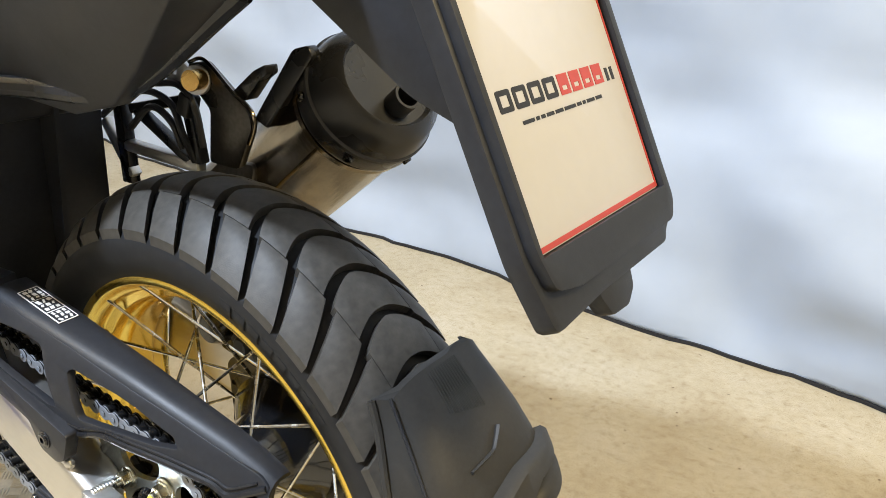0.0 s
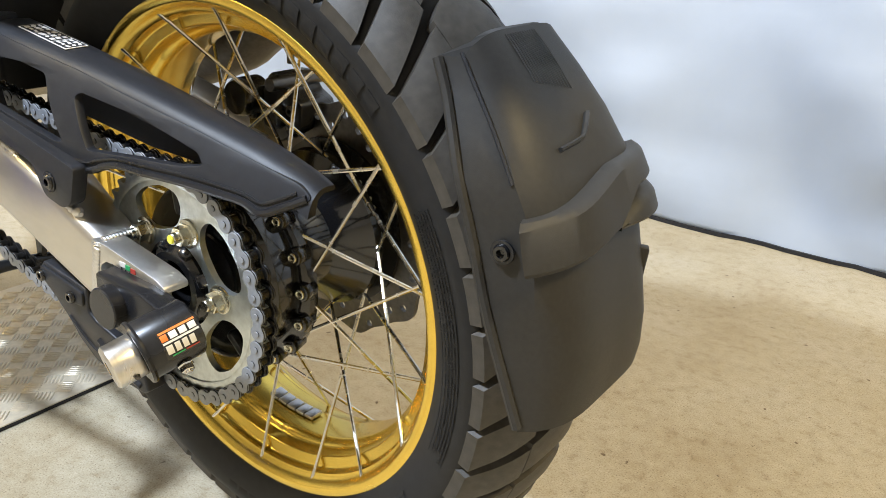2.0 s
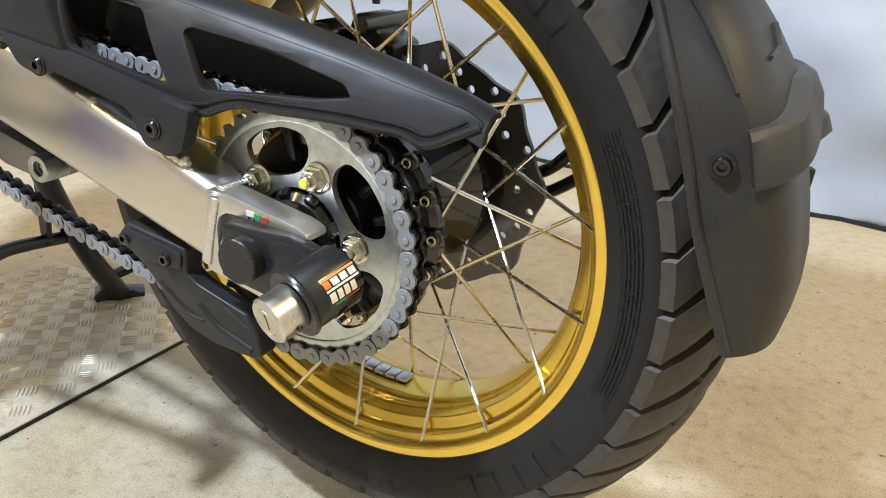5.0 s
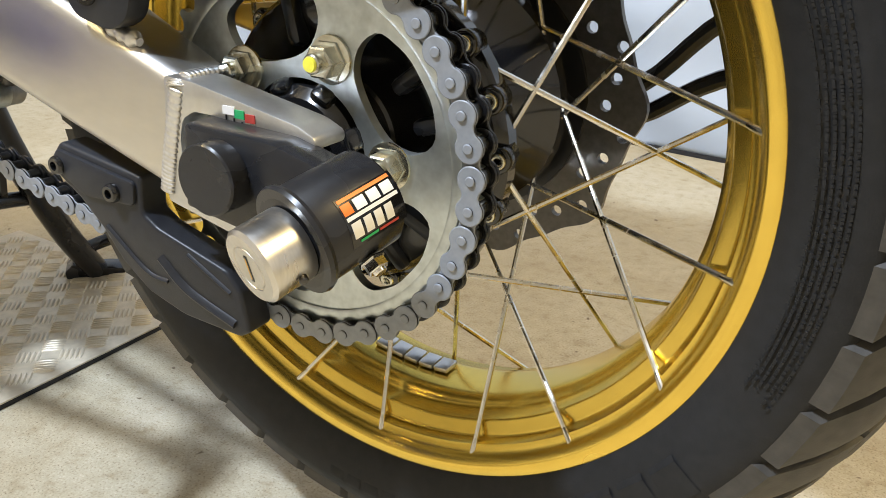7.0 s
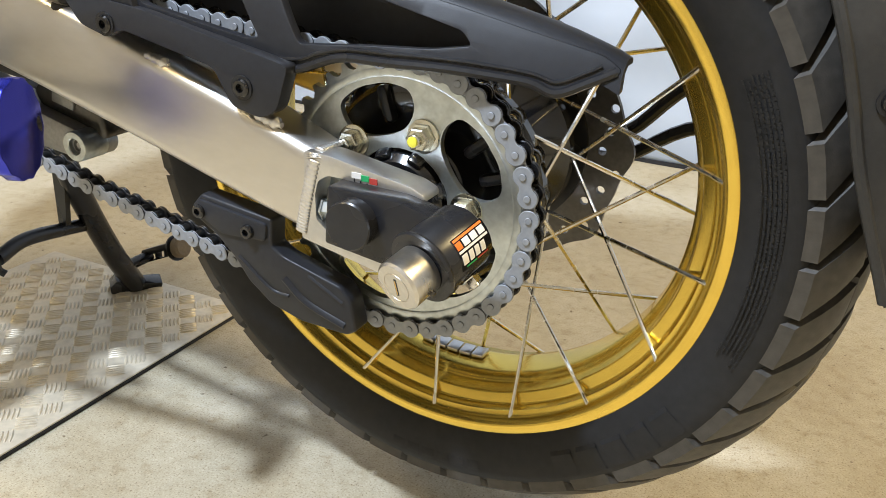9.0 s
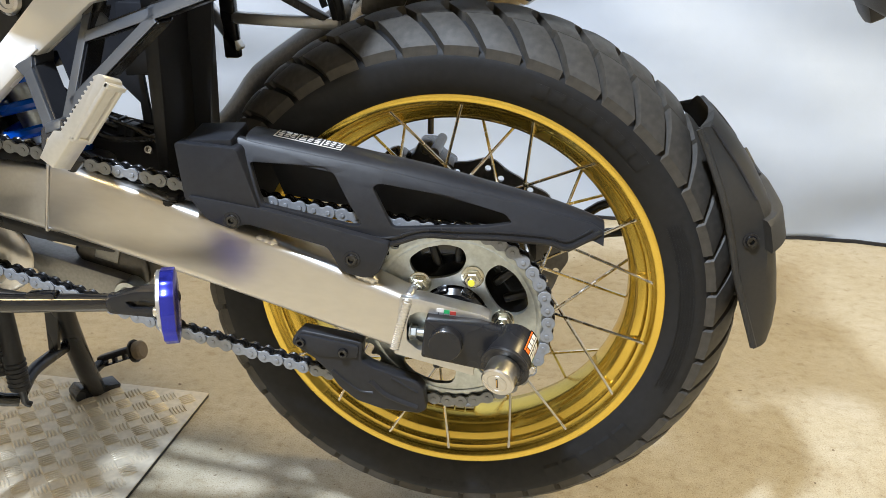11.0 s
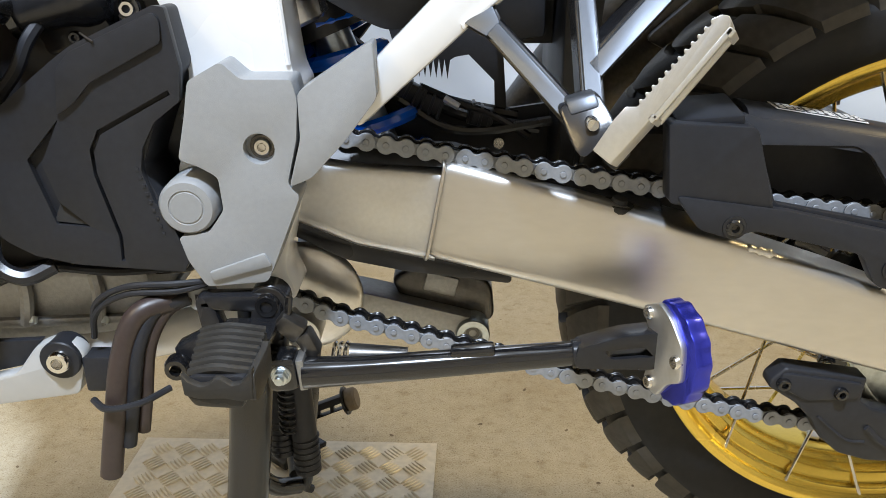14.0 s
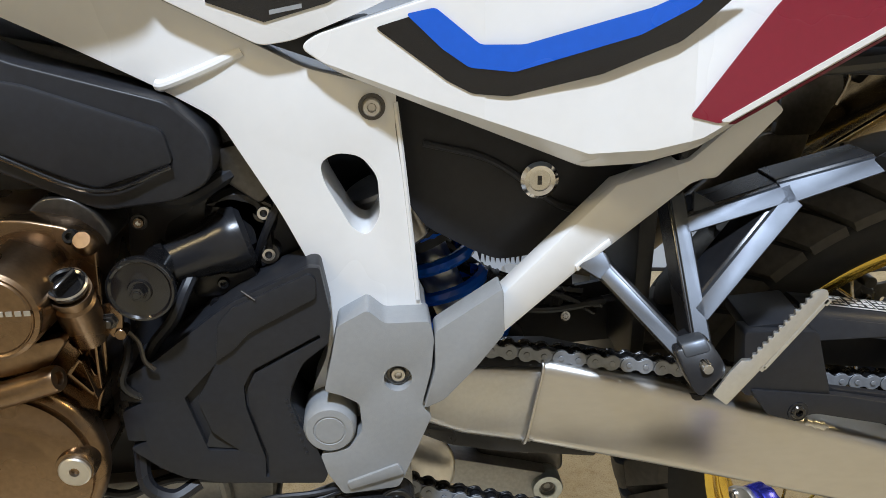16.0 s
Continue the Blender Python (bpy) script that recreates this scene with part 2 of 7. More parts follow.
def lathe(profile, m=None, seg=32, closed=False, a0=0.0, a1=2 * math.pi, bm=None):
    """Turns a profile of (radius, along) about the local y axis of the pose m."""
    m = m or Matrix()
    bm = bm or bmesh.new()
    full = abs(a1 - a0 - 2 * math.pi) < 1e-6
    count = seg if full else seg + 1
    rows = []
    for r, h in profile:
        if r < 1e-6:
            rows.append([bm.verts.new(m @ Vector((0, h, 0)))] * count)
        else:
            rows.append([bm.verts.new(m @ Vector((r * math.cos(a0 + (a1 - a0) * k / seg), h, r * math.sin(a0 + (a1 - a0) * k / seg)))) for k in range(count)])
    pairs = list(zip(rows, rows[1:])) + ([(rows[-1], rows[0])] if closed else [])
    for a, b in pairs:
        for k in range(seg):
            j = (k + 1) % count
            vs = []
            for v in (a[k], a[j], b[j], b[k]):
                if v not in vs:
                    vs.append(v)
            if len(vs) > 2:
                bm.faces.new(vs)
    return bm


def pin(p0, p1, r, r1=None, seg=20, edge=0.0006, bm=None):
    """A capped cylinder or cone from p0 to p1, with broken edges."""
    d = Vector(p1) - Vector(p0)
    h, r1 = d.length, r if r1 is None else r1
    return lathe([(0, 0), (r - edge, 0), (r, edge), (r1, h - edge), (r1 - edge, h), (0, h)], axes(p0, d), seg, bm=bm)


def block(size, m, bevel=0.002, segments=2, bm=None):
    out = bmesh.new()
    bmesh.ops.create_cube(out, size=1.0, matrix=Matrix.Diagonal((*size, 1)))
    soften(out, bevel, segments)
    out.transform(m)
    return out


def loft(sections, bevel=0.0):
    """A skin through rings of points, closed at both ends."""
    bm = bmesh.new()
    rings = [[bm.verts.new(p) for p in s] for s in sections]
    for a, b in zip(rings, rings[1:]):
        for k in range(len(a)):
            bm.faces.new((a[k - 1], a[k], b[k], b[k - 1]))
    bm.faces.new(rings[0][::-1])
    bm.faces.new(rings[-1])
    return soften(bm, bevel)


def cap_bolt(at, axis, r, mat, parent, head=0.6, name="bolt", label="", washer=None):
    """A round-headed socket bolt whose head stands proud along axis."""
    h = r * head
    prof = [(r, -0.002), (r, h * 0.55), (r * 0.82, h), (r * 0.48, h)]
    bm = lathe(prof, axes(at, axis), 20)
    lathe([(r * 0.48, h), (r * 0.46, h * 0.2), (0, h * 0.2)], axes(at, axis), 6, bm=bm)
    ob = part(name, bm, mat, parent, label)
    if washer:
        part("washer", lathe([(r * 0.5, -0.001), (r * 1.35, -0.001), (r * 1.4, 0.0002), (r * 1.35, 0.0012), (r * 0.5, 0.0012)], axes(at, axis), 24), washer, ob)
    return ob


def hex_nut(at, axis, r, h, mat, parent, stud=0.4, name="nut", label=""):
    m = axes(at, axis)
    bm = lathe([(0, 0), (r * 1.2, 0), (r * 1.25, h * 0.12), (r * 1.2, h * 0.2), (r, h * 0.2), (r, h * 0.92), (r * 0.88, h), (r * 0.6, h)], m, 6)
    lathe([(r * 0.6, h), (r * 0.58, h * (1 + stud)), (r * 0.5, h * (1.08 + stud)), (0, h * (1.08 + stud))], m, 16, bm=bm)
    return part(name, bm, mat, parent, label, sharp=25)


# ---- the place ----
def ground_sheet(name, x0, x1, y0, y1, z, mat, label):
    bm = bmesh.new()
    bmesh.ops.create_grid(bm, x_segments=40, y_segments=40, size=0.5, matrix=Matrix.Translation(((x0 + x1) / 2, (y0 + y1) / 2, z)) @ Matrix.Diagonal((x1 - x0, y1 - y0, 1, 1)))
    made = bmesh.ops.extrude_face_region(bm, geom=bm.faces[:])
    for v in made["geom"]:
        if isinstance(v, bmesh.types.BMVert):
            v.co.z -= 0.1
    return tagged(part(name, bm, mat, None, label), category=name, kind="structure")


ground_sheet("floor", -4, 4, -4.2, 1.75, 0, CONCRETE, "worn tan concrete floor with dark specks")


def cloth_wall():
    """Stretched white sheeting with soft folds that ends just over the floor; it runs a little askew to the motorcycle."""
    bm = bmesh.new()
    nx, nz = 160, 60
    grid = []
    for j in range(nz + 1):
        row = []
        for i in range(nx + 1):
            x, z = -4 + 8 * i / nx, 0.007 + 3.1 * (j / nz) ** 1.3
            y = 1.332 - 0.087 * x
            low = math.exp(-z / 0.35)
            y += 0.012 * noise.noise((x * 2.2, 0.3, z * 1.1)) + (1 - low) * 0.075 * noise.noise((x * 0.9 + z * 1.3, 1.7, z * 1.9 - x * 0.6)) + 0.055 * noise.noise((x * 1.2 + z * 3.2, 3.7, z * 1.6 - x * 1.9)) + 0.020 * noise.noise((x * 2.0 + z * 7.0, 6.1, z * 2.5 - x * 4.0))
            y += low * (0.016 * noise.noise((x * 7, 4.2, z * 5)) + 0.01 * noise.noise((x * 15, 9.1, z * 11)))
            zz = z + (0.004 * noise.noise((x * 3.1, 2.2, 0)) + 0.003 * noise.noise((x * 11, 5.2, 0))) * low
            row.append(bm.verts.new((x, y, zz)))
        grid.append(row)
    for j in range(nz):
        for i in range(nx):
            bm.faces.new((grid[j][i], grid[j][i + 1], grid[j + 1][i + 1], grid[j + 1][i]))
    made = bmesh.ops.extrude_face_region(bm, geom=bm.faces[:])
    for v in made["geom"]:
        if isinstance(v, bmesh.types.BMVert):
            v.co.y += 0.006
    ob = part("wall_north", bm, CLOTH, None, "white sheeting stretched as a wall with soft folds", sharp=80)
    tagged(ob, category="wall", kind="structure")
    # The shade in the gap under the sheeting is a black strip
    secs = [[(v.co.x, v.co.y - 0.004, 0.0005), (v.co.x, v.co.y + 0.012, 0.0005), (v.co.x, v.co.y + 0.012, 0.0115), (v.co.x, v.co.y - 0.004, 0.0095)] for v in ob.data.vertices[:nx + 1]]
    tagged(part("wall_gap_strip", loft(secs), BLACK, None, "black strip for the shade in the gap below the wall sheeting"), category="trim", kind="structure")


cloth_wall()
for nm, size, at in (("wall_south", (8.2, 0.1, 3.3), (0, -4.25, 1.65)), ("wall_west", (0.1, 6, 3.3), (-4.05, -1.25, 1.65)), ("wall_east", (0.1, 6, 3.3), (4.05, -1.25, 1.65))):
    tagged(part(nm, block(size, Matrix.Translation(at), 0.0), PLASTER, None, "plain pale hall wall"), category="wall", kind="structure")
tagged(part("ceiling", block((8.2, 6.2, 0.1), Matrix.Translation((0, -1.25, 3.35)), 0.0), PLASTER, None, "plain pale hall ceiling"), category="ceiling", kind="structure")

# ---- the motorcycle ----
BIKE = thing("motorcycle", "white adventure motorcycle with gold spoked rear wheel on its centre stand", "motorcycle")
HUB = axes((-0.008, 0, 0.378), (0.044, 0.9976, 0.053))
SPROCKET = axes((-0.003, 0, 0.380), (0, 1, 0))
R_TYRE = 0.336


def tyre_radius(v):
    """Radius of the tread at the distance v from the middle plane."""
    return R_TYRE - 0.0295 * (abs(v) / 0.068) ** 2.3


def rear_tyre():
    half = [(0.2395, 0.0555), (0.246, 0.0615), (0.254, 0.0665), (0.268, 0.0725), (0.282, 0.0748), (0.290, 0.0738), (0.2955, 0.0700)]
    crown = [(tyre_radius(v) - 0.0105, v) for v in (0.066, 0.05, 0.034, 0.017)]
    prof = half + crown
    prof = prof + [(R_TYRE - 0.0105, 0)] + [(r, -h) for r, h in reversed(prof)]
    # The carcass's darker tone also deepens the groove floors between the blocks
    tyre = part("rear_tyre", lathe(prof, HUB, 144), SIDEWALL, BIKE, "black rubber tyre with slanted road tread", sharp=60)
    # tread blocks: one across the middle and one on each shoulder for each pitch, parted by arched grooves
    count = 42
    step = 2 * math.pi / count

    def front(v):
        return -1.0 * step * (math.sqrt(v * v + 0.026 ** 2) - 0.026) / 0.050

    def groove(v):
        a = abs(v)
        return 0.17 + 0.13 * min(1, a / 0.034) if a < 0.034 else 0.30 - 0.13 * (a - 0.034) / 0.04

    def surface(v):
        return tyre_radius(v) if abs(v) < 0.066 else tyre_radius(0.066) - (abs(v) - 0.066) * 0.85

    kinds = []
    for v0, v1, nv, shift in ((-0.0338, 0.0338, 12, 0.0), (0.0346, 0.0735, 6, 0.08), (-0.0735, -0.0346, 6, 0.08)):
        bm = bmesh.new()
        nu = 4
        top, low = [], []
        for j in range(nv + 1):
            v = v0 + (v1 - v0) * j / nv
            gap, r, rows = groove(v), surface(v), ([], [])
            for i in range(nu + 1):
                th = front(v) - shift * step + step * (gap / 2 + (1 - gap) * i / nu)
                edge = 0.0012 if i in (0, nu) or j in (0, nv) else 0
                for row, rad in zip(rows, (r - edge, r - 0.0135)):
                    row.append(bm.verts.new((rad * math.cos(th), v, rad * math.sin(th))))
            top.append(rows[0])
            low.append(rows[1])
        for j in range(nv):
            for i in range(nu):
                bm.faces.new((top[j][i], top[j][i + 1], top[j + 1][i + 1], top[j + 1][i]))

        def ring(g):
            return g[0] + [g[j][-1] for j in range(1, nv + 1)] + g[-1][-2::-1] + [g[j][0] for j in range(nv - 1, 0, -1)]

        a, b = ring(top), ring(low)
        for k in range(len(a)):
            bm.faces.new((a[k - 1], a[k], b[k], b[k - 1]))
        me = bpy.data.meshes.new("tread_block")
        bmesh.ops.recalc_face_normals(bm, faces=bm.faces)
        bm.to_mesh(me)
        bm.free()
        me.materials.append(RUBBER)
        me.polygons.foreach_set("use_smooth", [True] * len(me.polygons))
        me.set_sharp_from_angle(angle=radians(40))
        kinds.append(me)
    for me in kinds:
        for i in range(count):
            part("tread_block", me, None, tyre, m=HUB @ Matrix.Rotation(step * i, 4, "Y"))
    # rows of fine moulded print, too small to read
    rng = random.Random(5)
    bm = bmesh.new()
    for row in range(6):
        r = 0.2615 + 0.0032 * row
        y = -0.0715 - 0.004 * math.sin((r - 0.256) / 0.03 * 1.57)
        a = -22.0 + 4 * rng.random()
        while a < 26:
            w = 0.12 + 0.45 * rng.random()
            m = HUB @ Matrix.Rotation(radians(-a), 4, "Y") @ Matrix.Translation((r, y, 0)) @ Matrix.Rotation(radians(-18 + 8 * row * 0.5), 4, "Z")
            bmesh.ops.create_cube(bm, size=1, matrix=m @ Matrix.Diagonal((0.0015, 0.0005, 0.2615 * radians(w), 1)))
            a += w + (0.10 if rng.random() < 0.8 else 0.45)
    tagged(part("moulded_print", bm, SIDEWALL, tyre), kind="stuff")
    # raised bars where the sidewall carries lettering, too worn to read
    for a0, n, wide, r0, r1 in ((-62, 5, 4.4, 0.262, 0.286), (-98, 6, 2.6, 0.268, 0.282), (42, 8, 3.0, 0.262, 0.28)):
        for k in range(n):
            a = radians(a0 + k * wide * 1.3)
            y = -0.0748
            bm = lathe([(r0, -0.0700), (r0 + 0.003, -0.0728), (r1 - 0.003, y - 0.0004), (r1, y - 0.0001), (r1, -0.071), (r0, -0.069)], HUB, 4, True, a, a + radians(wide))
            part("sidewall_bar", bm, SIDEWALL, tyre)


rear_tyre()


def rear_wheel():
    side = [(0.2478, 0.0600), (0.2473, 0.0618), (0.2458, 0.0626), (0.2392, 0.0626), (0.2375, 0.0614), (0.2345, 0.0560), (0.2320, 0.0520), (0.2290, 0.0505), (0.2280, 0.0440), (0.2255, 0.0410), (0.2180, 0.0395), (0.2165, 0.0370), (0.2160, 0.0270), (0.2130, 0.0240), (0.2090, 0.0200), (0.2080, 0.0140), (0.2075, 0.0000)]
    prof = side + [(r, -h) for r, h in reversed(side[:-1])] + [(0.2478, -0.052), (0.2300, -0.045), (0.2150, 0), (0.2300, 0.045), (0.2478, 0.052)]
    rim = part("rear_rim", lathe(prof, HUB, 160, True), GOLD, BIKE, "gold anodised spoked rim", sharp=50)
    # spokes: eighteen from each lip, crossing in pairs to the flange on the other side
    spokes = []
    for s in (-1, 1):
        for k in range(18):
            a = radians(20 * k - 90.9)
            lip = Vector((0.2335 * math.cos(a), s * 0.0520, 0.2335 * math.sin(a)))
            if s < 0:
                turn, flange, depth = radians(35 if k % 2 else -35), 0.079, 0.052
            else:
                turn, flange, depth = radians(-42 if k % 2 else 42), 0.095, -0.050
            inner = Vector((flange * math.cos(a + turn), depth, flange * math.sin(a + turn)))
            spokes.append((lip, inner))
    bm = pin((0, 0, 0), (0, 1, 0), 0.0019, seg=8, edge=0.0002)
    spoke_mesh = bpy.data.meshes.new("spoke")
    bm.to_mesh(spoke_mesh)
    bm.free()
    spoke_mesh.materials.append(STEEL)
    bm = lathe([(0, -0.004), (0.0024, -0.004), (0.0026, -0.001), (0.0024, 0.006), (0.0019, 0.009)], None, 10)
    nip_mesh = bpy.data.meshes.new("nipple")
    bm.to_mesh(nip_mesh)
    bm.free()
    nip_mesh.materials.append(STEEL)
    for me in (spoke_mesh, nip_mesh):
        me.polygons.foreach_set("use_smooth", [True] * len(me.polygons))
        me.set_sharp_from_angle(angle=radians(40))
    for lip, inner in spokes:
        m = axes(lip, inner - lip)
        part("spoke", spoke_mesh, None, rim, m=HUB @ m @ Matrix.Diagonal((1, (inner - lip).length, 1, 1)))
        part("nipple", nip_mesh, None, rim, m=HUB @ m)
    # balance weights: five small grey blocks in the rim well
    for k in range(5):
        a = radians(-101 + k * 3.9)
        m = HUB @ Matrix.Translation((0.2045 * math.cos(a), 0.006, 0.2045 * math.sin(a))) @ Matrix.Rotation(-a, 4, "Y")
        part("balance_weight", block((0.004, 0.016, 0.0125), m, 0.001), ALUCAST, rim, "grey stick-on balance weight")
    hub = part("hub", lathe([(0, -0.064), (0.086, -0.064), (0.095, -0.061), (0.0990, -0.056), (0.0985, -0.046), (0.075, -0.040), (0.052, -0.022), (0.046, 0.0), (0.050, 0.020), (0.074, 0.040), (0.083, 0.046), (0.084, 0.055), (0.074, 0.062), (0.055, 0.066), (0.05, 0.085), (0, 0.085)], HUB, 48), BLACKGLOSS, BIKE, "black wheel hub")
    carrier = part("sprocket_carrier", lathe([(0, -0.105), (0.03, -0.105), (0.04, -0.098), (0.062, -0.098), (0.07, -0.1), (0.082, -0.098), (0.086, -0.092), (0.085, -0.070), (0.080, -0.062), (0, -0.062)], SPROCKET, 60), BLACKGLOSS, BIKE, "black cast sprocket carrier")
    part("bearing_housing", lathe([(0.019, -0.124), (0.020, -0.131), (0.024, -0.1345), (0.031, -0.134), (0.0365, -0.129), (0.0385, -0.120), (0.0385, -0.10), (0.019, -0.10)], SPROCKET, 48, True), BLACKGLOSS, carrier, "glossy black bearing housing")
    for k in range(5):
        for d, length, y in ((-17, 0.028, -0.099), (6, 0.030, -0.101)):
            a = radians(33 + 72 * k + d)
            bm = block((length, 0.012, 0.0095), SPROCKET @ Matrix.Translation((0.070 * math.cos(a), y, 0.070 * math.sin(a))) @ Matrix.Rotation(-a, 4, "Y") @ Matrix.Rotation(radians(9), 4, "Z"), 0.004)
            part("rib", bm, BLACKSATIN, carrier)
    for k in range(8):
        a = radians(45 * k + 20)
        bm = block((0.010, 0.012, 0.013), SPROCKET @ Matrix.Translation((0.0355 * math.cos(a), -0.128, 0.0355 * math.sin(a))) @ Matrix.Rotation(-a, 4, "Y") @ Matrix.Rotation(radians(-30), 4, "Z"), 0.003)
        part("housing_lug", bm, BLACKGLOSS, carrier)
    # bright sockets where the spokes enter the scalloped flange behind the sprocket
    meshes = []
    for name, prof, mt in (("spoke_socket", [(0.0022, -0.002), (0.0024, 0.0022), (0.0040, 0.0030), (0.0049, 0.0018), (0.0050, -0.004)], NUTZINC), ("flange_boss", [(0.0046, 0.0008), (0.0070, 0.0008), (0.0082, -0.0010), (0.0086, -0.016), (0, -0.016)], BLACKGLOSS)):
        bm = lathe(prof, None, 14)
        me = bpy.data.meshes.new(name)
        bm.to_mesh(me)
        bm.free()
        me.materials.append(mt)
        me.polygons.foreach_set("use_smooth", [True] * len(me.polygons))
        meshes.append(me)
    for k in range(18):
        a = radians(20 * k + 0.5)
        for me in meshes:
            part(me.name, me, None, hub, m=HUB @ axes((0.0970 * math.cos(a), -0.0655, 0.0970 * math.sin(a)), (0.25 * math.cos(a), -1, 0.25 * math.sin(a))))


rear_wheel()


def brake_disc():
    outer = []
    for k in range(144):
        a = 2 * math.pi * k / 144
        r = 0.127 + 0.0042 * math.cos(9 * a) + 0.0014 * math.cos(18 * a)
        outer.append((r * math.cos(a), r * math.sin(a)))
    inner = [(0.088 * math.cos(2 * math.pi * k / 48), 0.088 * math.sin(2 * math.pi * k / 48)) for k in range(48)]
    holes = [inner]
    for k in range(36):
        a = 2 * math.pi * k / 36
        r = (0.103, 0.111, 0.119)[k % 3]
        holes.append([(r * math.cos(a) + 0.0042 * math.cos(2 * math.pi * j / 10), r * math.sin(a) + 0.0042 * math.sin(2 * math.pi * j / 10)) for j in range(10)])
    bm = slab(outer, 0.075, 0.080, holes, 0.0)
    bm.transform(HUB)
    disc = part("brake_disc", bm, DARKSTEEL, BIKE, "drilled wavy steel brake disc")
    ring = lathe([(0.09, 0.071), (0.09, 0.084), (0.05, 0.084), (0.05, 0.071)], HUB, 48, True)
    part("disc_carrier", ring, BLACKSATIN, disc)
    toothed = []
    for k in range(192):
        a = 2 * math.pi * k / 192
        r = 0.074 if (k // 2) % 2 else 0.071
        toothed.append((r * math.cos(a), r * math.sin(a)))
    bm = slab(toothed, 0.063, 0.066, [[(0.055 * math.cos(2 * math.pi * k / 32), 0.055 * math.sin(2 * math.pi * k / 32)) for k in range(32)]], 0.0)
    bm.transform(HUB)
    part("speed_ring", bm, ZINC, disc, "toothed wheel speed ring")
    # caliper above the axle
    cal = part("brake_caliper", slab(rounded([(-0.108, 0.470), (-0.062, 0.460), (-0.030, 0.478), (-0.026, 0.505), (-0.046, 0.516), (-0.052, 0.532), (-0.074, 0.532), (-0.080, 0.516), (-0.106, 0.502)], 0.006), 0.050, 0.100, bevel=0.005), BLACKSATIN, BIKE, "black rear brake caliper")
    part("piston_bump", lathe([(0, 0.04), (0.010, 0.04), (0.013, 0.043), (0.013, 0.055), (0, 0.055)], Matrix.Translation((-0.062, 0, 0.488)), 24), BLACKSATIN, cal)
    for x, z in ((-0.098, 0.486), (-0.040, 0.497), (-0.063, 0.524)):
        cap_bolt((x, 0.050, z), (0, -1, 0), 0.0058, DARKSTEEL, cal, 0.8)
    part("bleed_nipple", pin((-0.06, 0.07, 0.54), (-0.06, 0.07, 0.575), 0.004), DARKSTEEL, cal)
    part("caliper_pin", pin((-0.05, 0.03, 0.525), (-0.05, 0.11, 0.525), 0.007), DARKSTEEL, cal)
    part("piston_boss", lathe([(0, 0.028), (0.017, 0.028), (0.02, 0.034), (0.02, 0.06), (0, 0.06)], Matrix.Translation((-0.1, 0, 0.505)), 24), BLACKGLOSS, cal)


brake_disc()


def sprocket():
    n, rp = 42, 0.1062
    outer = []
    for k in range(n):
        a = 2 * math.pi * k / n
        for da, r in ((-0.42, 0.1015), (-0.22, 0.1035), (-0.09, 0.1082), (0.09, 0.1082), (0.22, 0.1035), (0.42, 0.1015)):
            t = a + da * 2 * math.pi / n + math.pi / n
            outer.append((r * math.cos(t), r * math.sin(t)))
    holes = [[(0.0405 * math.cos(2 * math.pi * k / 40), 0.0405 * math.sin(2 * math.pi * k / 40)) for k in range(40)]]
    for k in range(5):
        mid = 33 + 72 * k
        raw = [(r * math.cos(radians(mid + d)), r * math.sin(radians(mid + d))) for d, r in ((22, 0.0575), (26, 0.071), (22, 0.0855), (8, 0.0890), (-8, 0.0890), (-21, 0.0855), (-26, 0.072), (-22, 0.0570), (-10, 0.0505), (10, 0.0510))]
        holes.append(rounded(raw, 0.007, 3))
    bm = slab(outer, -0.1285, -0.1225, holes, 0.0)
    bm.transform(SPROCKET)
    sp = part("rear_sprocket", bm, ZINC, BIKE, "zinc-plated steel rear sprocket")
    part("sprocket_rim", lathe([(0.0935, -0.1287), (0.0985, -0.1287), (0.099, -0.1297), (0.0945, -0.1302), (0.093, -0.1295)], SPROCKET, 96, True), ZINC, sp)
    for k, turn in enumerate((2, 68.5, 133, 211, 285)):
        a = radians(turn)
        at = SPROCKET @ Vector((0.0560 * math.cos(a), -0.1285, 0.0560 * math.sin(a)))
        out = SPROCKET.to_3x3() @ Vector((0, -1, 0))
        nut = hex_nut(at + out * 0.002, out, 0.0088, 0.0105, NUTZINC, sp, 0.42, label="yellowish zinc flange nut")
        part("washer", lathe([(0, 0), (0.0124, 0), (0.0128, 0.0006), (0.0126, 0.0020), (0.0105, 0.0026), (0, 0.0026)], axes(at, out), 32), NUTZINC, nut)
        if k == 1:
            part("paint_mark", lathe([(0, 0.0), (0.0040, 0.0), (0.0036, 0.0012), (0, 0.0018)], axes(at + out * 0.0178, out), 16), YELLOW, nut, "yellow paint mark on the nut")


sprocket()


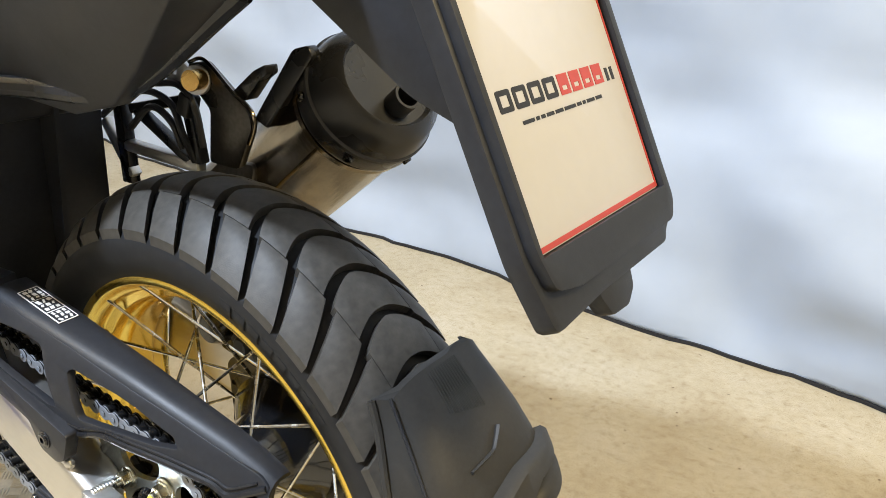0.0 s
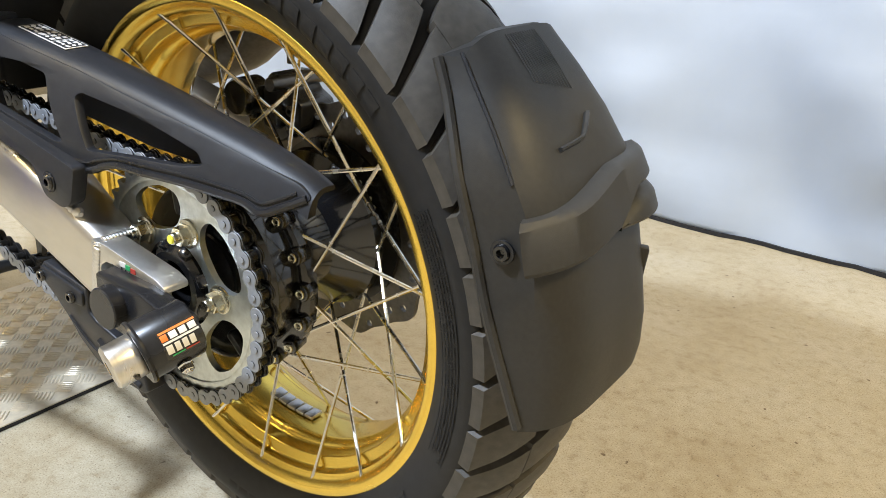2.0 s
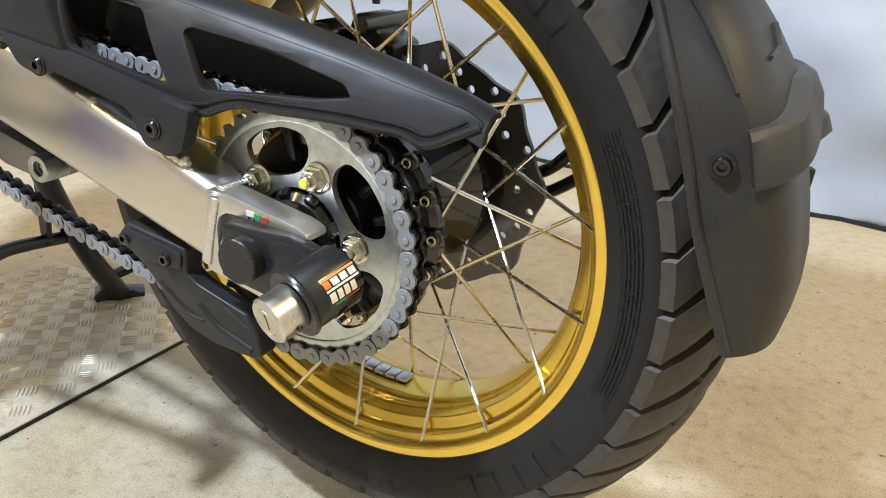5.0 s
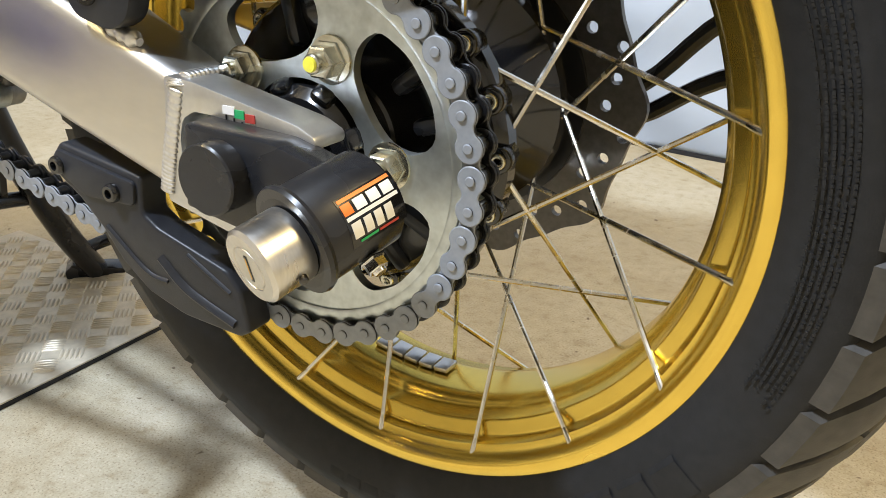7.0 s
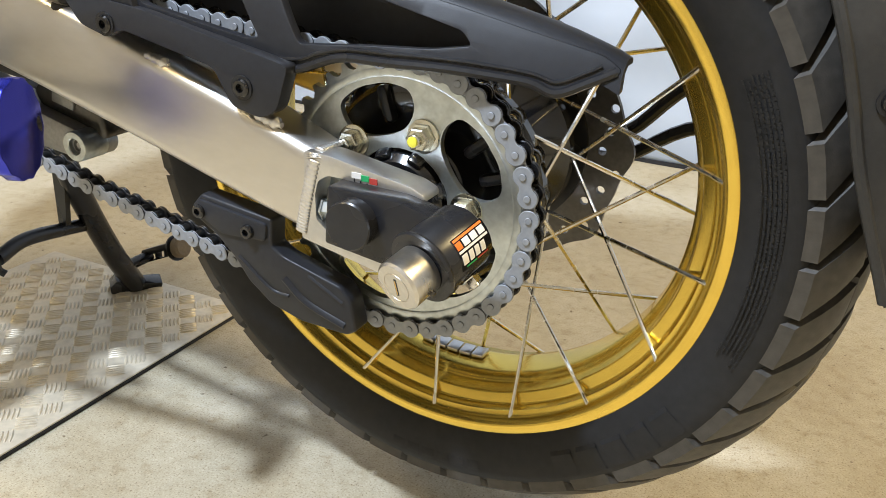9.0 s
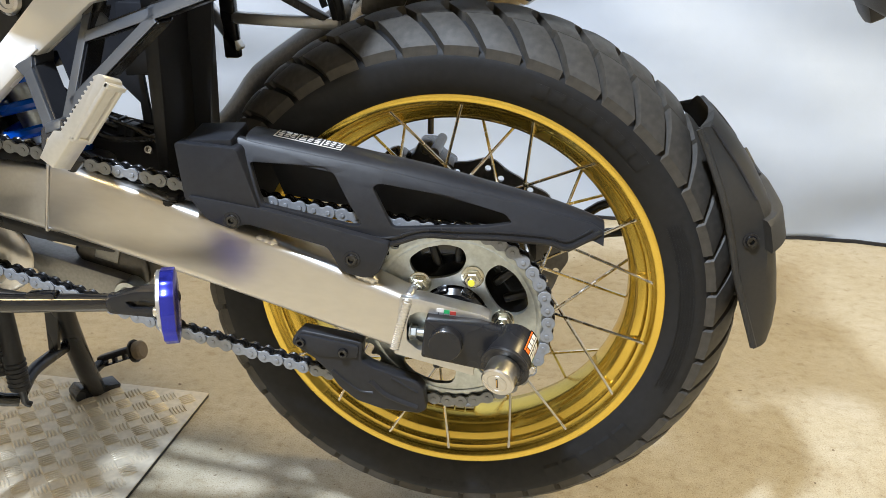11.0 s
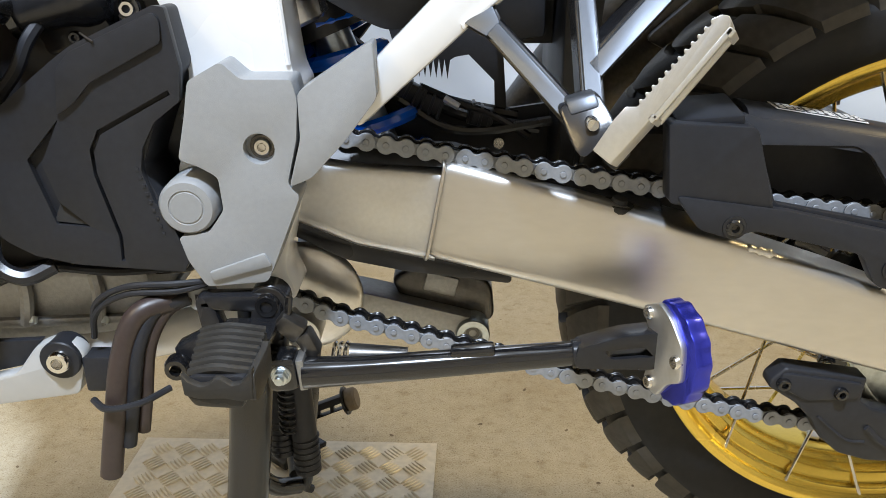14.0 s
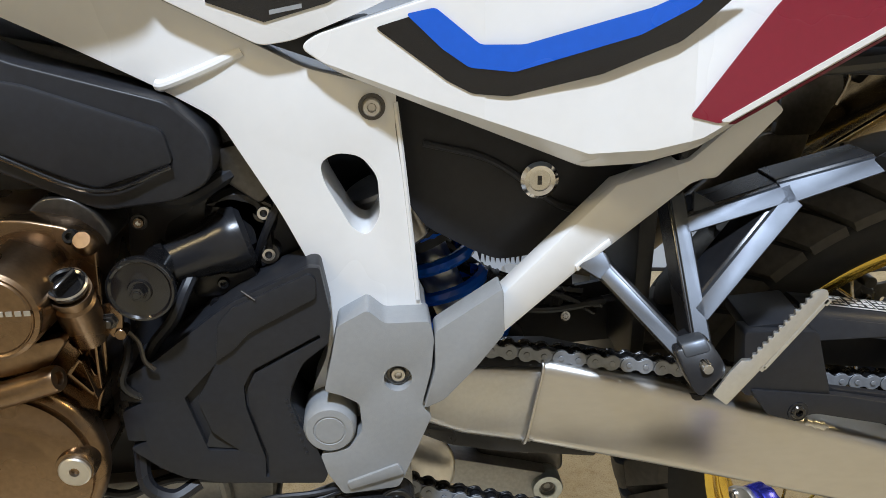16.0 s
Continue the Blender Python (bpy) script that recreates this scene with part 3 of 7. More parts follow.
def drive_chain():
    """Plates, pins and rollers of each link along the two runs and round the sprocket."""
    c, rp, y = Vector((-0.003, 0.380)), 0.1062, -0.1262
    path = [Vector(p) for p in ((-0.66, 0.575), (-0.513, 0.553), (-0.40, 0.5335), (-0.292, 0.516), (-0.15, 0.4985), (-0.06, 0.489))]
    for k in range(41):
        a = radians(97 - k * (97 + 103) / 40)
        path.append(c + rp * Vector((math.cos(a), math.sin(a))))
    path += [Vector(p) for p in ((-0.10, 0.287), (-0.17, 0.300), (-0.25, 0.317), (-0.337, 0.338), (-0.43, 0.365), (-0.50, 0.385), (-0.55, 0.399), (-0.585, 0.415), (-0.64, 0.432))]
    pitch = 0.015875
    pins = [path[0]]
    i, here = 1, path[0]
    while i < len(path):
        d = path[i] - here
        if (path[i] - pins[-1]).length < pitch:
            here = path[i]
            i += 1
            continue
        lo, hi = 0.0, 1.0
        for _ in range(30):
            t = (lo + hi) / 2
            if (here + d * t - pins[-1]).length < pitch:
                lo = t
            else:
                hi = t
        here = here + d * lo
        pins.append(here)

    def plate_outline(r, waist):
        """A figure of eight: round ends with a hollow waist."""
        top = []
        for k in range(21):
            x = (pitch / 2 + r) * -math.cos(math.pi * k / 20)
            u = abs(x) - pitch / 2
            top.append((x, max(math.sqrt(max(0.0, r * r - u * u)), waist + 45 * x * x if u < 0 else 0.0)))
        return top + [(x, -z) for x, z in reversed(top[1:-1])]

    def link_mesh(outer):
        bm = bmesh.new()
        r, w = (0.0076, 0.0046) if outer else (0.0073, 0.0044)
        for a, b in ((-0.0085, -0.0066), (0.0066, 0.0085)) if outer else ((-0.0063, -0.0045), (0.0045, 0.0063)):
            tmp = slab(plate_outline(r, w), a, b, bevel=0.0005, segments=1)
            for f in tmp.faces:
                f.material_index = 0 if a < 0 and abs(f.normal.y) > 0.3 else 1
            me = bpy.data.meshes.new("tmp")
            tmp.to_mesh(me)
            tmp.free()
            bm.from_mesh(me)
        n = len(bm.faces)
        for s in (-1, 1):
            if outer:
                pin((s * pitch / 2, -0.0097, 0), (s * pitch / 2, 0.0097, 0), 0.0027, seg=12, edge=0.0005, bm=bm)
            else:
                pin((s * pitch / 2, -0.0042, 0), (s * pitch / 2, 0.0042, 0), 0.0050, seg=14, edge=0.0003, bm=bm)
        bm.faces.ensure_lookup_table()
        for f in bm.faces[n:]:
            f.material_index = 0 if outer and f.calc_center_median().y < 0 else 1
        me = bpy.data.meshes.new("link")
        bmesh.ops.recalc_face_normals(bm, faces=bm.faces)
        bm.to_mesh(me)
        bm.free()
        me.materials.append(CHAIN)
        me.materials.append(CHAINDARK)
        me.polygons.foreach_set("use_smooth", [True] * len(me.polygons))
        me.set_sharp_from_angle(angle=radians(35))
        return me

    meshes = (link_mesh(True), link_mesh(False))
    guide = tube([(p.x, y, p.y) for p in pins], 0.0016, 6, 1)
    chain = part("drive_chain", guide, CHAINDARK, BIKE, "grey roller drive chain")
    for k, (a, b) in enumerate(zip(pins, pins[1:])):
        mid, d = (a + b) / 2, b - a
        part("link", meshes[k % 2], None, chain, m=Matrix.Translation((mid.x, y, mid.y)) @ Matrix.Rotation(-math.atan2(d.y, d.x), 4, "Y"))


drive_chain()


def ring_rect(x, y0, y1, z0, z1, r, n=3):
    """A rounded upright rectangle at x, from y0 to y1 and z0 to z1."""
    return [(x, y, z) for y, z in rounded([(y0, z0), (y1, z0), (y1, z1), (y0, z1)], r, n)]


def swingarm():
    def arm(side):
        # stations: x, bottom z, top z, outer y, inner y
        rows = [(-0.470, 0.456, 0.537, -0.138, -0.088), (-0.464, 0.4535, 0.5385, -0.1405, -0.088), (-0.36, 0.430, 0.513, -0.149, -0.095), (-0.25, 0.404, 0.483, -0.158, -0.103), (-0.15, 0.379, 0.452, -0.166, -0.112), (-0.060, 0.3565, 0.4225, -0.1725, -0.130)]
        secs = []
        for x, z0, z1, yo, yi in rows:
            ring = ring_rect(x, yo, yi, z0, z1, 0.012, 6)
            secs.append([(px - (pz - z0) * -0.16 if x < -0.4 else px + (pz - z0) * 0.16, py if side < 0 else -0.03 - py, pz) for px, py, pz in ring])
        return loft(secs)

    sw = part("swingarm", arm(-1), ALU, BIKE, "satin aluminium box-section swingarm", sharp=50)
    part("far_arm", arm(1), ALU, sw, sharp=50)
    rows = [(-0.66, 0.500, 0.557, -0.130), (-0.58, 0.484, 0.543, -0.1325), (-0.53, 0.463, 0.536, -0.1335), (-0.466, 0.449, 0.530, -0.134)]
    secs = [[(px + (pz - z0) * 0.14, py, pz) for px, py, pz in ring_rect(x, yo, -0.085, z0, z1, 0.012)] for x, z0, z1, yo in rows]
    part("front_casting", loft(secs), ALUCAST, sw, "cast aluminium swingarm front", sharp=50)
    part("pivot_tube", pin((-0.62, -0.13, 0.525), (-0.62, 0.11, 0.525), 0.03), ALUCAST, sw)
    part("under_brace", slab(rounded([(-0.64, 0.497), (-0.585, 0.488), (-0.49, 0.456), (-0.40, 0.437), (-0.40, 0.427), (-0.49, 0.4385), (-0.54, 0.449), (-0.59, 0.474), (-0.64, 0.480)], 0.005), -0.125, -0.06, bevel=0.004), BLACKSATIN, sw, "black swingarm underside")
    part("cross_beam", block((0.09, 0.2, 0.06), pose(-0.50, -0.015, 0.49, 0, 10, 0), 0.012), ALUCAST, sw)

    def bead(pts, r, name="weld_seam", out=(0, -1, 0), wide=1.5):
        """A flat rippled seam of weld metal along a path."""
        path = smooth_path(pts, 8)
        total = sum((b - a).length for a, b in zip(path, path[1:]))
        n = max(3, round(total / (r * 0.9)))
        secs = []
        for k in range(n * 6 + 1):
            f = k / (n * 6) * (len(path) - 1)
            i = min(len(path) - 2, int(f))
            m = axes(path[i].lerp(path[i + 1], f - i), path[i + 1] - path[i], out)
            swell = 0.80 + 0.22 * abs(math.sin(math.pi * k / 6)) if 0 < k < n * 6 else 0.45
            secs.append([tuple(m @ Vector((r * wide * swell * math.cos(t * math.pi / 5), 0, r * 0.62 * swell * math.sin(t * math.pi / 5)))) for t in range(10)])
        bm = loft(secs)
        part(name, bm, WELD, sw, "rippled weld seam", sharp=80)

    bead([(-0.0475, -0.1735, 0.417), (-0.0565, -0.1738, 0.382), (-0.062, -0.1738, 0.3585)], 0.0034)
    bead([(-0.044, -0.140, 0.4222), (-0.046, -0.155, 0.4226), (-0.047, -0.168, 0.4222)], 0.0036, out=(0.1, 0, 1), wide=1.3)
    bead([(-0.048, -0.171, 0.4205), (-0.0475, -0.173, 0.417)], 0.0062, "weld_patch", (0, -0.7, 0.7), 1.1)
    part("seam_bead", tube([(-0.4585, -0.128, 0.5385), (-0.4572, -0.139, 0.534), (-0.4635, -0.1395, 0.50), (-0.4715, -0.139, 0.459), (-0.474, -0.128, 0.4545)], 0.0016, 8), ALU, sw)
    for x, y, z in ((-0.206, -0.1535, 0.4695), (-0.094, -0.1625, 0.4385)):
        swell = [0.0022, 0.0046, 0.0040, 0.0052, 0.0043, 0.0050, 0.0024]
        part("weld_patch", tube([(x + 0.0045 * (k - 3), y - 0.0004 * k, z - 0.00105 * (k - 3)) for k in range(7)], lambda t: swell[min(6, int(t * 6.99))], 10, 2), WELD, sw, "bright lump of weld metal", sharp=80)
    # open axle fork welded to the end
    fork = rounded([(-0.056, 0.4225), (-0.036, 0.4215), (0.030, 0.4090), (0.041, 0.4040), (0.041, 0.3985), (0.033, 0.3965), (0.017, 0.3985), (-0.007, 0.403), (-0.026, 0.406), (-0.037, 0.406), (-0.045, 0.401), (-0.048, 0.391), (-0.048, 0.371), (-0.036, 0.361), (0.026, 0.350), (0.026, 0.334), (-0.062, 0.3535)], 0.0025)
    drop = part("axle_fork", slab(fork, -0.1735, -0.150, bevel=0.0012), ALUCAST, sw, "machined aluminium axle fork")
    part("recess", slab(rounded([(-0.052, 0.40), (0.01, 0.398), (0.01, 0.356), (-0.052, 0.362)], 0.006), -0.155, -0.145, bevel=0.001), ZINC, drop)
    hex_nut((-0.046, -0.165, 0.3775), (1, 0.0, 0), 0.0075, 0.008, ZINC, drop, 1.4, "adjuster_bolt", "zinc adjuster bolt")
    for k in range(8):
        part("scale_mark", block((0.0006, 0.0006, 0.003), Matrix.Translation((-0.014 + k * 0.0052, -0.1738, 0.4066 - k * 0.0011)), 0), BLACK, drop)
    for k, mt in enumerate((PAPER, GREEN, REDPRINT)):
        part("axle_sticker", block((0.0062 if k else 0.008, 0.0006, 0.0042), Matrix.Translation((-0.012 + k * 0.0068, -0.1738, 0.4105 - k * 0.0012)), 0), mt, drop, "small white, green and red sticker" if k == 0 else "")
    # rubber bung and black rubbing strip on top
    strip = loft([[(x, y, z) for y, z in ((-0.136, t), (-0.10, t), (-0.10, t + 0.012), (-0.125, t + 0.013))] for x, t in ((-0.64, 0.556), (-0.52, 0.537), (-0.45, 0.5335), (-0.36, 0.509), (-0.28, 0.489))], 0.003)
    part("chain_slider", strip, BLACK, sw, "black plastic chain slider")
    part("rubber_bung", lathe([(0, 0.012), (0.006, 0.012), (0.007, 0.008), (0.012, 0.008), (0.014, 0.005), (0.014, 0), (0, 0)], axes((-0.318, -0.136, 0.497), (0.2, -0.15, 1)), 24), BLACK, sw, "black rubber grommet")


swingarm()


def chain_guards():
    body = rounded([(-0.288, 0.575), (-0.284, 0.517), (-0.208, 0.505), (-0.112, 0.478), (-0.071, 0.4755), (-0.035, 0.487), (0.043, 0.4855), (0.099, 0.480), (0.114, 0.474), (0.156, 0.4905), (0.142, 0.4995), (0.041, 0.5255), (-0.095, 0.555), (-0.220, 0.576), (-0.232, 0.580), (-0.262, 0.577)], 0.006)
    hole1 = rounded([(-0.218, 0.557), (-0.141, 0.554), (-0.129, 0.547), (-0.098, 0.4965), (-0.110, 0.4955), (-0.204, 0.514)], 0.004)
    hole2 = rounded([(-0.089, 0.535), (-0.083, 0.539), (-0.013, 0.528), (0.050, 0.510), (0.058, 0.501), (0.03, 0.4975), (-0.012, 0.4970), (-0.066, 0.4945)], 0.004)

    def lean(x, z):
        t = max(0.0, z - (0.510 - 0.19 * (x + 0.2)))
        return 0.034 * (max(0.0, x + 0.22) / 0.375) ** 2 + 5.0 * t * t

    bm = slab(body, -0.166, -0.158, (hole1, hole2), 0.0022)
    for k in range(9):
        bmesh.ops.bisect_plane(bm, geom=bm.verts[:] + bm.edges[:] + bm.faces[:], plane_co=(-0.2, 0, 0.512 + 0.007 * k), plane_no=(0.19, 0, 1))
    for k in range(12):
        bmesh.ops.bisect_plane(bm, geom=bm.verts[:] + bm.edges[:] + bm.faces[:], plane_co=(-0.25 + 0.034 * k, 0, 0.5), plane_no=(1, 0, 0))
    for v in bm.verts:
        v.co.y += lean(v.co.x, v.co.z)
    g = part("chain_guard", bm, BLACK, BIKE, "black plastic chain guard with two windows", sharp=40)
    part("inner_wall", slab([(-0.225, 0.568), (-0.10, 0.549), (0.05, 0.520), (0.075, 0.498), (0.05, 0.484), (-0.06, 0.488), (-0.20, 0.505)], -0.103, -0.099, bevel=0.0), BLACK, g)
    # rounded shoulder and inward turned roof of the guard
    secs = []
    for p in smooth_path([(-0.225, 0, 0.5755), (-0.16, 0, 0.5650), (-0.10, 0, 0.5545), (-0.03, 0, 0.5415), (0.04, 0, 0.5250), (0.10, 0, 0.5095), (0.141, 0, 0.4955), (0.155, 0, 0.4890)], 3):
        x, z = p.x, p.z
        y = -0.166 + lean(x, z)
        edge = [(-0.0046, -0.012), (-0.0015, -0.004), (0.0015, 0.001), (0.0055, 0.0045), (0.0105, 0.0065), (0.018, 0.0078), (0.030, 0.0082), (0.041, 0.0075), (0.043, 0.0055), (0.041, 0.0038), (0.020, 0.0040), (0.008, 0.0), (0.0035, -0.011)]
        narrow = 1.0 - 0.48 * max(0.0, (x + 0.15) / 0.31)
        secs.append([(x, y + (u if u < 0.006 else 0.006 + (u - 0.006) * narrow), z + v) for u, v in edge])
    part("guard_roof", loft(secs), BLACK, g, sharp=60)
    lip = tube([(x, -0.1655 + lean(x, z), z) for x, z in ((-0.112, 0.4785), (-0.071, 0.4765), (-0.035, 0.4875), (0.0, 0.487), (0.043, 0.486), (0.075, 0.4835), (0.099, 0.481), (0.116, 0.4755), (0.136, 0.4835), (0.151, 0.4905))], 0.0034, 8)
    part("lip", lip, BLACKSATIN, g)
    line = tube([(x, -0.1662 + lean(x, z), z) for x, z in ((-0.205, 0.5075), (-0.15, 0.4935), (-0.112, 0.4855), (-0.071, 0.4835), (-0.050, 0.4895), (-0.030, 0.4935), (0.0, 0.4930), (0.043, 0.4920), (0.075, 0.4895), (0.100, 0.4865), (0.116, 0.4825), (0.132, 0.4885), (0.142, 0.4935))], 0.0016, 8)
    part("lip_line", line, BLACKSATIN, g, "raised edge line of the guard")
    # tall front shield
    shield = rounded([(-0.292, 0.578), (-0.286, 0.515), (-0.203, 0.502), (-0.226, 0.574)], 0.005)
    part("front_shield", slab(shield, -0.172, -0.150, bevel=0.004), BLACK, g)
    part("shield_top", block((0.052, 0.052, 0.013), pose(-0.259, -0.137, 0.577, 8, -4, 0), 0.003), BLACK, g)
    foot = rounded([(-0.282, 0.522), (-0.195, 0.510), (-0.066, 0.481), (-0.078, 0.448), (-0.092, 0.441), (-0.118, 0.447), (-0.133, 0.474), (-0.220, 0.494), (-0.236, 0.487), (-0.262, 0.495)], 0.006)
    part("mounting_arm", slab(foot, -0.174, -0.160, bevel=0.0025), BLACK, g)
    cap_bolt((-0.235, -0.174, 0.497), (0, -1, 0), 0.0068, BLACKGLOSS, g, 0.5, washer=BLACKSATIN)
    cap_bolt((-0.107, -0.174, 0.462), (0, -1, 0), 0.0068, BLACKGLOSS, g, 0.5, washer=BLACKSATIN)
    # warning label on the roof: white frame, three fields and small marks
    m = Matrix.Translation((-0.163, -0.1205, 0.5722)) @ Matrix.Rotation(math.atan2(0.0165, 0.1), 4, "Y") @ Matrix.Rotation(radians(2), 4, "X")
    tag = part("warning_label", block((0.074, 0.022, 0.0006), m @ Matrix.Translation((0, 0, 0.0018)), 0), PAPER, g, "black and white warning label")
    rng = random.Random(11)
    for x, w in ((-0.0245, 0.0215), (0.0005, 0.0255), (0.0255, 0.0205)):
        part("label_field", block((w, 0.0195, 0.0004), m @ Matrix.Translation((x, 0, 0.0022)), 0), BLACK, tag)
        for j in range(9):
            at = (x + (j % 3 - 1) * w * 0.31 + 0.0008 * rng.random(), (j // 3 - 1) * 0.0058, 0.0025)
            part("label_mark", block((w * (0.14 + 0.13 * rng.random()), 0.0022 + 0.0022 * rng.random(), 0.0004), m @ Matrix.Translation(at) @ Matrix.Rotation(rng.uniform(-0.5, 0.5), 4, "Z"), 0), PAPER, tag)
    low = rounded([(-0.170, 0.366), (-0.100, 0.356), (-0.102, 0.333), (-0.091, 0.326), (-0.039, 0.310), (-0.031, 0.299), (-0.028, 0.272), (-0.037, 0.266), (-0.052, 0.2665), (-0.082, 0.268), (-0.110, 0.277), (-0.130, 0.295), (-0.141, 0.314), (-0.157, 0.331), (-0.182, 0.347), (-0.181, 0.354)], 0.003)

    def dish(x, z):
        """The lower half bends in toward the wheel."""
        return 0.10 * max(0.0, 0.325 - z)

    s = part("lower_chain_guide", slab(low, -0.160, -0.140, bevel=0.003, segments=3, lean=dish), BLACK, BIKE, "black plastic lower chain guide with two moulded ridges")
    for pts, w in (([(-0.136, 0.318), (-0.108, 0.2935), (-0.090, 0.2905)], 0.0016), ([(-0.092, 0.307), (-0.073, 0.289), (-0.038, 0.2755)], 0.0034), ([(-0.068, 0.3145), (-0.038, 0.2965)], 0.0016)):
        part("ridge", tube([(x, -0.1603 + dish(x, z), z) for x, z in pts], w, 8, flat=0.6), BLACK, s)
    part("mounting_step", slab(rounded([(-0.172, 0.362), (-0.104, 0.352), (-0.106, 0.337), (-0.150, 0.335), (-0.176, 0.350)], 0.004), -0.1625, -0.158, bevel=0.0015), BLACK, s)
    cap_bolt((-0.171, -0.1615, 0.3515), (0, -1, 0), 0.006, BLACKGLOSS, s, 0.7)
    cap_bolt((-0.122, -0.1625, 0.3430), (0, -1, 0), 0.006, BLACKGLOSS, s, 0.7)


chain_guards()


def axle_lock():
    lock = thing("wheel_lock", "black anti-theft wheel lock with steel key cylinder clamped on the axle", "lock", (0.02, -0.19, 0.34))
    arm = rounded([(-0.026, 0.406), (0.030, 0.404), (0.062, 0.3955), (0.076, 0.393), (0.083, 0.378), (0.082, 0.363), (0.060, 0.350), (0.036, 0.352), (0.016, 0.355), (-0.030, 0.362)], 0.003)
    part("body", slab(arm, -0.191, -0.170, bevel=0.0025), BLACKSATIN, lock)
    part("axle_cap", lathe([(0, -0.2025), (0.0168, -0.2025), (0.0178, -0.2015), (0.0178, -0.18), (0, -0.18)], Matrix.Translation((-0.003, 0, 0.3835)), 40), BLACKSATIN, lock)
    a, b, c = Vector((0.0705, -0.172, 0.3815)), Vector((0.0605, -0.2155, 0.3715)), Vector((0.0545, -0.2365, 0.3655))
    tb = part("barrel", lathe([(0, 0), (0.022, 0), (0.0238, 0.002), (0.0238, (b - a).length - 0.003), (0.0222, (b - a).length), (0, (b - a).length)], axes(a, b - a), 48), BLACKSATIN, lock)
    part("collar", lathe([(0.021, -0.004), (0.0255, -0.004), (0.0262, -0.002), (0.0255, 0.0), (0.021, 0.0)], axes(b, c - b), 40), BLACKSATIN, lock)
    d = (c - b).length
    cyl = part("key_cylinder", lathe([(0, 0), (0.0172, 0), (0.0175, 0.001), (0.0175, d - 0.0018), (0.0158, d), (0.0108, d), (0.0105, d - 0.0006), (0.0101, d - 0.0006), (0.0098, d), (0, d)], axes(b, c - b), 48), BRUSHED, lock, "brushed steel key cylinder")
    m = axes(c, c - b)
    part("key_slot", block((0.0022, 0.0008, 0.0130), m, 0.0004), BLACKGLOSS, cyl, "dark key slot")
    part("key_plug", block((0.0009, 0.0012, 0.0105), m, 0.0002), BRASS, cyl)
    part("pin_hole", pin(b + Vector((0.012, -0.010, -0.0085)), b + Vector((0.0155, -0.0115, -0.0105)), 0.0022, seg=12), DARKSTEEL, cyl)
    hex_nut(a.lerp(b, 0.45) + Vector((0.019, 0.0, -0.0165)), (0.75, -0.15, -0.6), 0.0055, 0.006, CHROME, lock, 0.2, "grub_screw", "steel grub screw")
    # printed badge bent round the barrel: plain bars in its colours
    ax = axes(a, b - a)
    h0 = (b - a).length

    def badge(name, r, a0, a1, y0, y1, mt):
        return part(name, lathe([(r - 0.0006, y0), (r, y0), (r, y1), (r - 0.0006, y1)], ax, 10, True, radians(a0), radians(a1)), mt, tb)

    badge("badge", 0.0241, 132, 188, h0 - 0.0455, h0 - 0.0135, BLACKGLOSS)
    for k, (a0, a1, y0, y1, mt) in enumerate(((50, 54, 0.050, 0.016, PAPER), (70, 74, 0.050, 0.016, ORANGE), (56, 68, 0.050, 0.044, ORANGE), (56, 68, 0.042, 0.035, PAPER), (56, 68, 0.033, 0.026, PAPER), (56, 68, 0.024, 0.017, PAPER), (30, 47, 0.049, 0.043, PAPER), (30, 47, 0.041, 0.036, PAPER), (30, 47, 0.034, 0.029, PAPER), (30, 47, 0.027, 0.022, PAPER), (24, 27, 0.046, 0.034, GREEN), (24, 27, 0.033, 0.02, REDPRINT))):
        badge("badge_bar", 0.0244, 208 - a1, 208 - a0, h0 - 0.0145 - 0.86 * (0.050 - y1), h0 - 0.0145 - 0.86 * (0.050 - y0), mt)


axle_lock()


